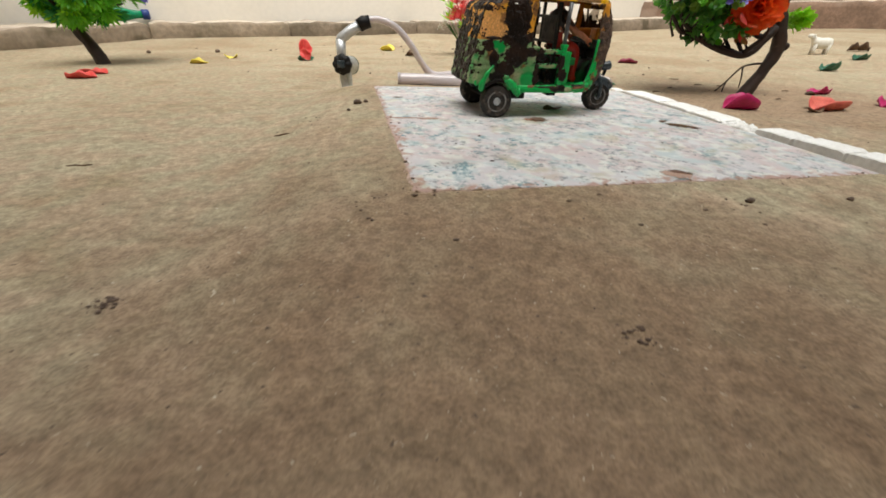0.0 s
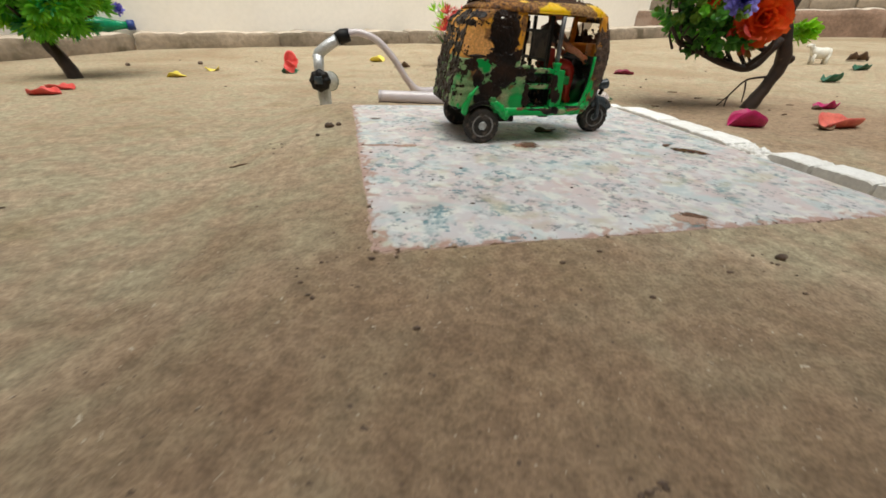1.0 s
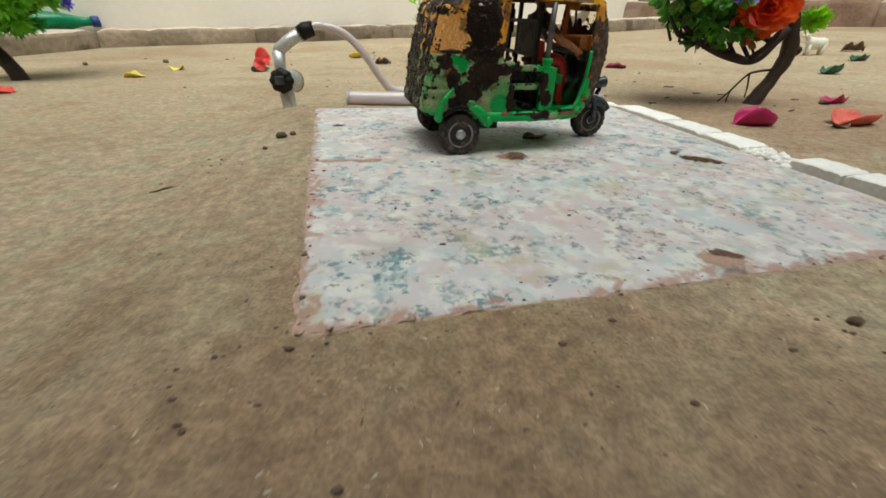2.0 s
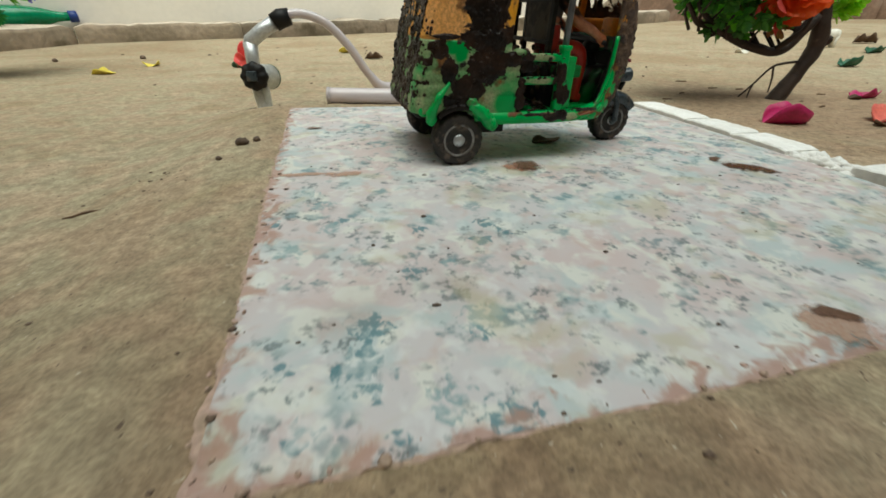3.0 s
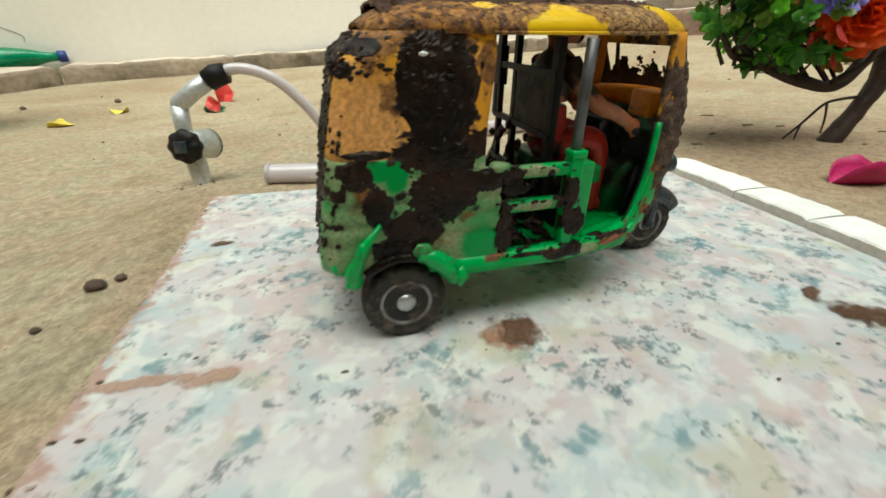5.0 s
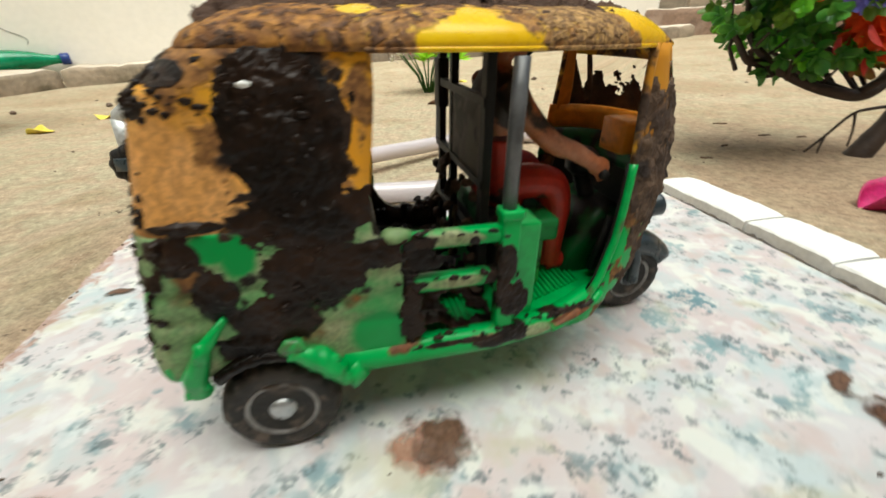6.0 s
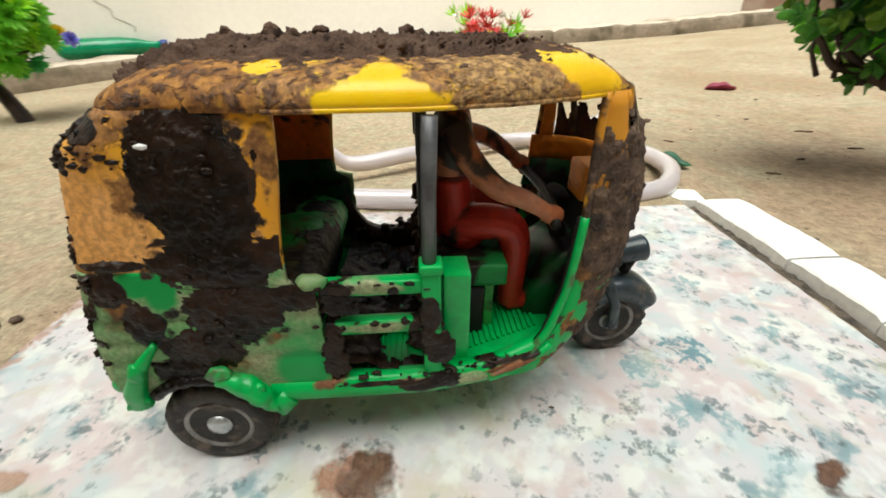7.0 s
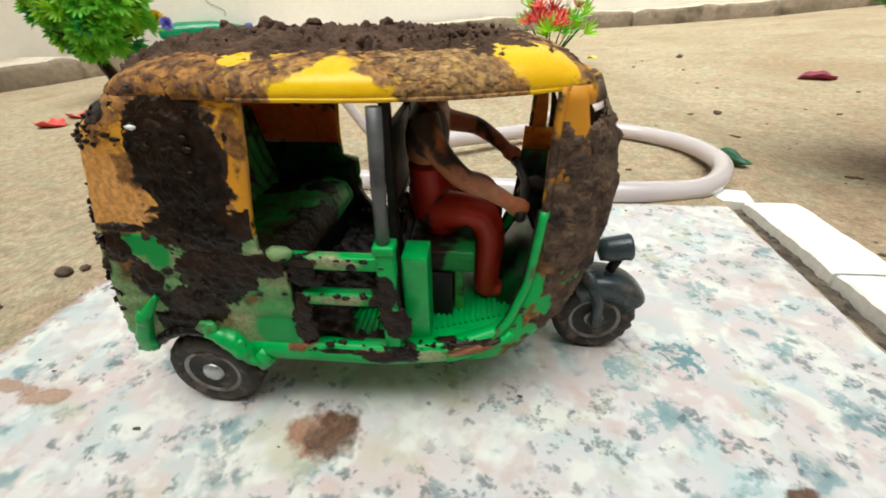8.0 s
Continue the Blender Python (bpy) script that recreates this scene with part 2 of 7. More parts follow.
LEAF_B = mat("deep_green_leaf", (0.035, 0.17, 0.022), (0.12, 0.32, 0.04), 30, 0.38, 6, 0.15, 0.0005, piece=0.35, thin=0.3)
LEAF_OLIVE = mat("olive_green_leaf", (0.13, 0.27, 0.03), (0.22, 0.36, 0.045), 30, 0.38, 6, 0.15, 0.0005, piece=0.3, thin=0.3)
LEAF_RUST = mat("reddish_green_leaf", (0.20, 0.16, 0.03), (0.26, 0.075, 0.02), 40, 0.42, 6, 0.15, 0.0005, piece=0.3, thin=0.3)
LEAF_LIME = mat("lime_leaf", (0.45, 0.80, 0.03), (0.32, 0.74, 0.04), 40, 0.4, 6, 0.1, 0.0004, piece=0.12, thin=0.4, grainy=0.3)
PETAL_ORANGE = mat("orange_red_petal", (0.96, 0.085, 0.010), (0.97, 0.16, 0.016), 50, 0.5, 8, 0.2, 0.0004, piece=0.08, thin=0.35, grainy=0.3)
PETAL_VIOLET = mat("violet_petal", (0.22, 0.20, 0.76), (0.34, 0.30, 0.86), 60, 0.5, 8, 0.2, 0.0004, piece=0.1)
PETAL_GOLD = mat("golden_yellow_petal", (0.92, 0.64, 0.012), (0.95, 0.74, 0.03), 60, 0.5, 8, 0.2, 0.0004, grainy=0.3)
PETAL_PINK = mat("magenta_petal", (0.38, 0.006, 0.085), (0.47, 0.012, 0.13), 70, 0.5, 8, 0.25, 0.0004, piece=0.15, subsurface=0.1)
PETAL_CORAL = mat("coral_petal", (0.62, 0.11, 0.085), (0.70, 0.17, 0.12), 60, 0.6, 8, 0.25, 0.0004, piece=0.1)
PETAL_RED = mat("red_petal", (0.62, 0.045, 0.04), (0.72, 0.09, 0.075), 60, 0.5, 8, 0.25, 0.0004, piece=0.1)
PETAL_YELLOW = mat("yellow_petal", (0.80, 0.66, 0.07), (0.74, 0.58, 0.09), 60, 0.55, 8, 0.25, 0.0004, c=(0.3, 0.14, 0.03), c_at=(0.6, 0.7), piece=0.1)
PETAL_MAROON = mat("wilted_maroon_petal", (0.17, 0.012, 0.03), (0.26, 0.02, 0.06), 60, 0.6, 8, 0.3, 0.0005, piece=0.2)
DRY_LEAF = mat("dry_brown_leaf", (0.10, 0.055, 0.03), (0.16, 0.095, 0.055), 60, 0.85, 8, 0.4, 0.0006, piece=0.3)
DARK_LEAF = mat("dark_green_petal", (0.012, 0.07, 0.035), (0.02, 0.12, 0.055), 60, 0.5, 8, 0.25, 0.0005, piece=0.2)
WHITE_TOY = mat("white_moulded_plastic", (0.80, 0.77, 0.68), (0.7, 0.66, 0.56), 120, 0.6, 5, 0.3, 0.0006)
BOTTLE = mat("green_bottle_plastic", (0.01, 0.34, 0.14), (0.02, 0.42, 0.19), 20, 0.2, 8, 0.1, 0.001, transmission=0.35)
CAP_BLUE = mat("blue_cap", (0.02, 0.05, 0.22), (0.03, 0.07, 0.28), 60, 0.4, 6, 0.1, 0.0003)
CRUMB = mat("dark_soil_crumb", (0.095, 0.062, 0.044), (0.16, 0.11, 0.078), 200, 0.9, 4, 0.6, 0.0005, piece=0.3)
GAP_SHADE = mat("gap_shade_soil", (0.075, 0.058, 0.042), (0.13, 0.10, 0.072), 150, 0.9, 5, 0.8, 0.0008, c=(0.04, 0.03, 0.022), c_at=(0.5, 0.65), c_scale=220)
PUTTY = mat("terracotta_grout", (0.52, 0.36, 0.30), (0.42, 0.31, 0.22), 110, 0.9, 6, 0.6, 0.0008, c=(0.20, 0.13, 0.09), c_at=(0.60, 0.70), c_scale=160)


def caked(name, base, rough, layers, bump=0.8, wipe=1.7):
    """Moulded plastic under layers of dust, dried film and mud. A layer: colours, roughness, bias, noise (scale, amount), edge,
    patches (plane, centre and radii) that carry it, and patches that stay clean."""
    m = bpy.data.materials.new(name)
    m.use_nodes = True
    n, l = m.node_tree.nodes, m.node_tree.links
    p = n["Principled BSDF"]
    tc = n.new("ShaderNodeTexCoord")

    def calc(op, a, b=None, c=None):
        k = n.new("ShaderNodeMath")
        k.operation = op
        for value, socket in zip((a, b, c), k.inputs):
            if isinstance(value, (int, float)):
                socket.default_value = value
            elif value is not None:
                l.new(value, socket)
        return k.outputs[0]

    def noise_fac(sc, detail=7.0, shift=0.0, warp=0.3):
        k = n.new("ShaderNodeTexNoise")
        mp = n.new("ShaderNodeMapping")
        mp.inputs["Location"].default_value = (shift, shift * 1.3, -shift)
        l.new(tc.outputs["Object"], mp.inputs["Vector"])
        k.inputs["Scale"].default_value, k.inputs["Detail"].default_value, k.inputs["Distortion"].default_value = sc, detail, warp
        l.new(mp.outputs[0], k.inputs["Vector"])
        return k.outputs["Fac"]

    def step(fac, lo, hi):
        k = n.new("ShaderNodeMapRange")
        k.interpolation_type = "SMOOTHSTEP"
        k.inputs[1].default_value, k.inputs[2].default_value = lo, hi
        l.new(fac, k.inputs[0])
        return k.outputs[0]

    def mix(fac, x, y, kind="MIX"):
        k = n.new("ShaderNodeMix")
        k.data_type, k.blend_type = "RGBA", kind
        for value, socket in ((fac, k.inputs[0]), (x, k.inputs[6]), (y, k.inputs[7])):
            if isinstance(value, (float, int)):
                socket.default_value = value
            elif isinstance(value, tuple):
                socket.default_value = (*value, 1.0)
            else:
                l.new(value, socket)
        return k.outputs[2]

    def patches(spots):
        """Highest of the patches: 1 in the middle of one, 0 at its rim."""
        best = None
        for plane, c0, c1, r0, r1 in spots:
            at, by = {"xz": ((c0, -0.0335, c1), (1 / r0, 33, 1 / r1)), "nose": ((c0, 0, c1), (1 / r0, 0, 1 / r1)), "xy": ((c0, c1, 0), (1 / r0, 1 / r1, 0))}[plane]
            sub = n.new("ShaderNodeVectorMath")
            sub.operation = "SUBTRACT"
            sub.inputs[1].default_value = at
            l.new(tc.outputs["Object"], sub.inputs[0])
            mul = n.new("ShaderNodeVectorMath")
            mul.operation = "MULTIPLY"
            mul.inputs[1].default_value = by
            l.new(sub.outputs[0], mul.inputs[0])
            size = n.new("ShaderNodeVectorMath")
            size.operation = "LENGTH"
            l.new(mul.outputs[0], size.inputs[0])
            one = calc("SUBTRACT", 1.0, size.outputs["Value"])
            best = one if best is None else calc("MAXIMUM", best, one)
        return best

    tone = noise_fac(70, 5, 3.0)
    col = mix(step(tone, 0.35, 0.65), base[0], base[1])
    rough_out = calc("MULTIPLY_ADD", noise_fac(400, 4, 1.0), 0.25, rough - 0.12)
    height = calc("MULTIPLY", noise_fac(300, 3, 2.0), 0.04)
    for i, (tint, layer_rough, bias, grain, amount, edge, spots, clean, lift) in enumerate(layers):
        k = calc("MULTIPLY_ADD", noise_fac(grain, 8, 5.0 + 3.1 * i), 2 * amount, bias - amount)
        if spots:
            k = calc("ADD", k, calc("MAXIMUM", patches(spots), 0.0)) if bias > -0.05 else calc("ADD", k, calc("MAXIMUM", patches(spots), -1.0))
        if clean:
            k = calc("SUBTRACT", k, calc("MULTIPLY", calc("MAXIMUM", patches(clean), 0.0), wipe))
        on = step(k, 0.0, edge)
        own = mix(step(noise_fac(grain * 1.7, 6, 9.0 + i), 0.36, 0.64), tint[0], tint[1])
        own = mix(0.7, own, mix(step(noise_fac(900, 4, 4.0 + i), 0.3, 0.7), (0.65, 0.65, 0.65), (1.3, 1.3, 1.3)), "MULTIPLY")
        col = mix(on, col, own)
        wet = calc("MULTIPLY_ADD", noise_fac(330, 4, 6.0 + i), 0.9, layer_rough - 0.45)
        inv = calc("SUBTRACT", 1.0, on)
        rough_out = calc("ADD", calc("MULTIPLY", rough_out, inv), calc("MULTIPLY", wet, on))
        bumps = calc("MULTIPLY_ADD", noise_fac(420, 7, 7.0 + i, 0.2), 0.9, 0.35)
        height = calc("ADD", height, calc("MULTIPLY", calc("MULTIPLY", on, bumps), lift))
    l.new(col, p.inputs["Base Color"])
    l.new(calc("MINIMUM", calc("MAXIMUM", rough_out, 0.12), 1.0), p.inputs["Roughness"])
    p.inputs["Specular IOR Level"].default_value = 0.3
    b = n.new("ShaderNodeBump")
    b.inputs["Strength"].default_value, b.inputs["Distance"].default_value = bump, 0.0016
    l.new(height, b.inputs["Height"])
    l.new(b.outputs[0], p.inputs["Normal"])
    return m


WET = ((0.006, 0.0032, 0.0020), (0.030, 0.0150, 0.0085))
BROWN = ((0.11, 0.050, 0.020), (0.24, 0.11, 0.032))
GREYISH = ((0.14, 0.09, 0.064), (0.055, 0.034, 0.025))
SAGE = ((0.33, 0.36, 0.20), (0.21, 0.33, 0.145))
# dark mud on the side panels: x, z, and radii
SIDE_MUD = [("xz", 0.0122, 0.0735, 0.0127, 0.0165), ("xz", 0.0105, 0.0840, 0.0115, 0.0060), ("xz", 0.0120, 0.0600, 0.0150, 0.0100), ("xz", 0.0115, 0.0490, 0.0120, 0.0110),
            ("xz", 0.0030, 0.0385, 0.0105, 0.0072), ("xz", -0.0120, 0.0550, 0.0042, 0.0055), ("xz", -0.0065, 0.0455, 0.0042, 0.0065), ("xz", 0.0265, 0.0515, 0.0085, 0.0042), ("xz", -0.0090, 0.0600, 0.0080, 0.0014), ("xz", 0.0005, 0.0325, 0.0100, 0.0052)]
LOWER_GREEN = caked("muddied_green_body", ((0.006, 0.30, 0.055), (0.015, 0.34, 0.075)), 0.38, [
    (SAGE, 0.75, 0.62, 90, 1.1, 0.9, [], [("xz", -0.0048, 0.0556, 0.0044, 0.0034), ("xz", -0.0008, 0.0534, 0.0040, 0.0056), ("xz", 0.0240, 0.0310, 0.0080, 0.0060)], 0.10),
    (BROWN, 0.7, -0.20, 160, 1.0, 0.55, [("xz", 0.0197, 0.0410, 0.0042, 0.0034), ("xz", -0.0100, 0.0490, 0.0060, 0.0080), ("xz", 0.0040, 0.0330, 0.0120, 0.0050)], [("xz", -0.0025, 0.0537, 0.0050, 0.0050)], 0.25),
    (WET, 0.55, -0.02 - 0.08, 170, 0.8, 0.12, SIDE_MUD, [], 0.55)])
RUSTY = ((0.17, 0.075, 0.026), (0.36, 0.17, 0.050))
UPPER_ORANGE = caked("muddied_orange_body", ((0.80, 0.35, 0.02), (0.84, 0.42, 0.03)), 0.42, [
    (((0.74, 0.37, 0.12), (0.66, 0.32, 0.09)), 0.7, 0.02, 120, 0.5, 0.5, [("xz", -0.0085, 0.0655, 0.0170, 0.0205)], [], 0.0),
    (RUSTY, 0.7, -0.24, 260, 1.3, 0.35, [("xz", 0.004, 0.0900, 0.036, 0.0135), ("xz", -0.006, 0.0850, 0.012, 0.0060), ("xz", 0.0240, 0.0800, 0.004, 0.010), ("xz", -0.0010, 0.0745, 0.0050, 0.0070), ("xz", 0.0115, 0.0735, 0.0140, 0.0190)], [], 0.25),
    (WET, 0.6, -0.12, 170, 0.8, 0.12, SIDE_MUD + [("xz", -0.0070, 0.0850, 0.0070, 0.0022), ("xz", -0.0125, 0.0800, 0.0040, 0.0022)], [], 0.55)])
ROOF_CLEAN = [("xy", 0.0480, -0.0400, 0.0345, 0.0075), ("xy", 0.0468, -0.0385, 0.0185, 0.0115), ("xy", 0.0462, -0.0345, 0.0070, 0.0120), ("xy", 0.0850, -0.0175, 0.0100, 0.0075), ("xy", 0.0255, -0.0235, 0.0040, 0.0036)]
ROOF_YELLOW = caked("muddied_yellow_roof", ((0.90, 0.52, 0.008), (0.95, 0.62, 0.010)), 0.28, [
    (((0.50, 0.25, 0.07), (0.20, 0.095, 0.04)), 0.7, 0.66, 300, 1.4, 0.6, [], ROOF_CLEAN, 0.12),
    (((0.46, 0.21, 0.045), (0.20, 0.085, 0.028)), 0.7, 0.0, 190, 1.0, 0.4, [("xy", 0.008, -0.030, 0.024, 0.022)], ROOF_CLEAN, 0.12),
    (((0.085, 0.045, 0.028), (0.17, 0.090, 0.050)), 0.85, 0.02, 420, 1.8, 0.5, [("xy", 0.012, 0.008, 0.040, 0.028), ("xy", 0.050, 0.004, 0.034, 0.030)], ROOF_CLEAN, 0.45),
    (((0.52, 0.31, 0.12), (0.22, 0.125, 0.06)), 0.9, -0.10, 420, 1.5, 0.45, [("xy", 0.0700, -0.0220, 0.0200, 0.0220)], ROOF_CLEAN, 0.3)], wipe=4.0)
FRONT_CLEAN = [("nose", 0.0955, 0.0840, 0.0040, 0.0080), ("nose", 0.0985, 0.0715, 0.0022, 0.0016), ("nose", 0.0885, 0.0430, 0.0040, 0.0140)]
FRONT_GREEN = caked("muddied_green_front", ((0.006, 0.36, 0.065), (0.012, 0.42, 0.085)), 0.36, [
    (BROWN, 0.7, 0.02, 170, 1.1, 0.2, [("nose", 0.0960, 0.0560, 0.0120, 0.0120)], [("nose", 0.0850, 0.0350, 0.0030, 0.0120)], 0.25),
    (GREYISH, 0.85, -0.05, 150, 1.0, 0.15, [("nose", 0.0990, 0.0580, 0.0120, 0.0160)], [("nose", 0.0860, 0.0420, 0.0030, 0.0140)], 0.5)])
FRONT_ORANGE = caked("muddied_orange_front", ((0.70, 0.30, 0.03), (0.78, 0.42, 0.03)), 0.36, [
    (BROWN, 0.7, 0.02, 170, 1.1, 0.2, [], FRONT_CLEAN, 0.25),
    (GREYISH, 0.85, 0.16, 150, 1.0, 0.25, [], FRONT_CLEAN, 0.5)])
SMEARED_GREEN = caked("mud_smeared_green", ((0.006, 0.36, 0.065), (0.012, 0.42, 0.085)), 0.34, [
    (SAGE, 0.7, -0.08, 110, 0.9, 0.3, [("xz", 0.0400, 0.0520, 0.0100, 0.0020), ("xz", 0.0400, 0.0410, 0.0100, 0.0020), ("xz", 0.0640, 0.0235, 0.0050, 0.0025)], [], 0.08),
    (((0.22, 0.085, 0.035), (0.14, 0.065, 0.035)), 0.6, -0.06, 210, 1.0, 0.45, [("xz", 0.0290, 0.0258, 0.0045, 0.0022), ("xz", 0.0480, 0.0250, 0.0060, 0.0014), ("xz", 0.0750, 0.0245, 0.0110, 0.0012)], [], 0.3),
    (WET, 0.55, -0.16, 190, 0.85, 0.12, [("xz", 0.0040, 0.0340, 0.0070, 0.0040), ("xz", -0.0120, 0.0290, 0.0050, 0.0060), ("xz", 0.0546, 0.0239, 0.0085, 0.0034), ("xz", 0.0400, 0.0250, 0.0100, 0.0010), ("xz", 0.0745, 0.0262, 0.0110, 0.0011), ("xz", 0.0535, 0.0440, 0.0040, 0.0105),
      ("xz", 0.0560, 0.0350, 0.0055, 0.0055), ("xz", 0.0310, 0.0410, 0.0035, 0.0035), ("xz", 0.0340, 0.0515, 0.0045, 0.0030), ("xz", 0.0460, 0.0510, 0.0016, 0.0014), ("xz", 0.0500, 0.0400, 0.0020, 0.0030)], [], 0.5)])

SEAT_GREEN = caked("muddied_green_seat", ((0.012, 0.30, 0.05), (0.03, 0.32, 0.06)), 0.45, [
    (((0.10, 0.085, 0.03), (0.055, 0.065, 0.02)), 0.7, 0.05, 130, 0.9, 0.5, [("xy", 0.0250, -0.0180, 0.0140, 0.0140)], [], 0.2),
    (WET, 0.6, -0.10, 150, 0.9, 0.2, [("xy", 0.0275, -0.0080, 0.0100, 0.0240), ("xy", 0.0270, -0.0290, 0.0060, 0.0060), ("xy", 0.0060, 0.0200, 0.0200, 0.0120)], [], 0.5)])

# bench green lowered for the shade under the roof, with mud over it
BENCH_GREEN = caked("shaded_muddy_green_bench", ((0.008, 0.16, 0.03), (0.012, 0.20, 0.04)), 0.5, [
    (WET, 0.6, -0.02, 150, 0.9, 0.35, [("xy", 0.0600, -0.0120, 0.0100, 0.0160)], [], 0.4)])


def film_mat(name, a, b, rough, cover=0.9):
    """A thin smear that thins out raggedly towards its rim, so that the glaze shows through."""
    m = bpy.data.materials.new(name)
    m.use_nodes = True
    n, l = m.node_tree.nodes, m.node_tree.links
    p = n["Principled BSDF"]
    tc = n.new("ShaderNodeTexCoord")
    coarse, fine_ = n.new("ShaderNodeTexNoise"), n.new("ShaderNodeTexNoise")
    for k, sc in ((coarse, 190), (fine_, 900)):
        k.inputs["Scale"].default_value, k.inputs["Detail"].default_value = sc, 6
        l.new(tc.outputs["Object"], k.inputs["Vector"])
    flat = n.new("ShaderNodeVectorMath")
    flat.operation = "MULTIPLY"
    flat.inputs[1].default_value = (1, 1, 0)
    l.new(tc.outputs["Generated"], flat.inputs[0])
    off = n.new("ShaderNodeVectorMath")
    off.operation, off.inputs[1].default_value = "DISTANCE", (0.5, 0.5, 0)
    l.new(flat.outputs[0], off.inputs[0])
    far = n.new("ShaderNodeMath")
    far.operation, far.inputs[1].default_value = "MULTIPLY_ADD", 0.75
    l.new(coarse.outputs["Fac"], far.inputs[0])
    l.new(off.outputs["Value"], far.inputs[2])
    fade = n.new("ShaderNodeMapRange")
    fade.interpolation_type = "SMOOTHSTEP"
    for socket, value in zip(fade.inputs[1:5], (0.82, 0.58, 0.0, cover)):
        socket.default_value = value
    l.new(far.outputs[0], fade.inputs[0])
    l.new(fade.outputs[0], p.inputs["Alpha"])
    tone_ = n.new("ShaderNodeMix")
    tone_.data_type = "RGBA"
    tone_.inputs[6].default_value, tone_.inputs[7].default_value = (*a, 1), (*b, 1)
    step_ = n.new("ShaderNodeMapRange")
    step_.inputs[1].default_value, step_.inputs[2].default_value = 0.35, 0.65
    l.new(fine_.outputs["Fac"], step_.inputs[0])
    l.new(step_.outputs[0], tone_.inputs[0])
    l.new(tone_.outputs[2], p.inputs["Base Color"])
    p.inputs["Roughness"].default_value = rough
    bump_ = n.new("ShaderNodeBump")
    bump_.inputs["Strength"].default_value, bump_.inputs["Distance"].default_value = 0.9, 0.0012
    l.new(coarse.outputs["Fac"], bump_.inputs["Height"])
    l.new(bump_.outputs[0], p.inputs["Normal"])
    return m


STAIN_RED = film_mat("reddish_clay_film", (0.38, 0.15, 0.085), (0.48, 0.24, 0.15), 0.6, 0.62)
STAIN_BROWN = film_mat("brown_mud_film", (0.095, 0.045, 0.024), (0.16, 0.082, 0.048), 0.5, 0.97)
STAIN_WET = film_mat("wet_brown_mud", (0.075, 0.036, 0.018), (0.13, 0.066, 0.036), 0.12, 0.97)
STAIN_PALE = film_mat("pale_clay_scrape", (0.46, 0.27, 0.18), (0.52, 0.35, 0.26), 0.8, 0.7)


def glass_mat(name, tint, rough):
    m = bpy.data.materials.new(name)
    m.use_nodes = True
    p = m.node_tree.nodes["Principled BSDF"]
    p.inputs["Base Color"].default_value = (*tint, 1)
    p.inputs["Roughness"].default_value, p.inputs["Transmission Weight"].default_value, p.inputs["IOR"].default_value = rough, 1.0, 1.1
    return m


SCREEN = glass_mat("clear_windscreen_plastic", (0.95, 0.93, 0.9), 0.03)


# flowers of the print that stand out: place on the tile and radius
BLOOMS_DEEP = [(0.0332, 0.0356, 0.0045), (0.0314, 0.0224, 0.0055), (0.0271, 0.017, 0.0022), (0.0121, 0.0261, 0.0024), (0.0179, 0.008, 0.0030), (0.0356, 0.0034, 0.0017), (0.0596, 0.0030, 0.0052), (0.0486, 0.0582, 0.0033),
               (0.0618, 0.0275, 0.0026), (0.0303, 0.0984, 0.0022), (0.0054, 0.0988, 0.0026), (0.0566, 0.0854, 0.0026), (0.0831, 0.0864, 0.0030), (0.0878, 0.0791, 0.0026), (0.0766, 0.0732, 0.0040), (0.2356, 0.1841, 0.0062)]
BLOOMS_PALE = [(0.0613, 0.0622, 0.0024), (0.0645, 0.0332, 0.0055), (0.0481, 0.0109, 0.0043), (0.0121, 0.0779, 0.0043), (0.0227, 0.1137, 0.0037), (0.025, 0.0924, 0.0036), (0.0827, 0.1027, 0.0038), (0.0443, 0.097, 0.0028), (0.2151, 0.1771, 0.0060),
               (0.22, 0.1617, 0.0050), (0.2319, 0.1555, 0.0027), (0.2761, 0.17, 0.0039), (0.2707, 0.191, 0.0039), (0.2561, 0.224, 0.0055), (0.237, 0.1424, 0.0038), (0.0173, 0.1272, 0.0030)]


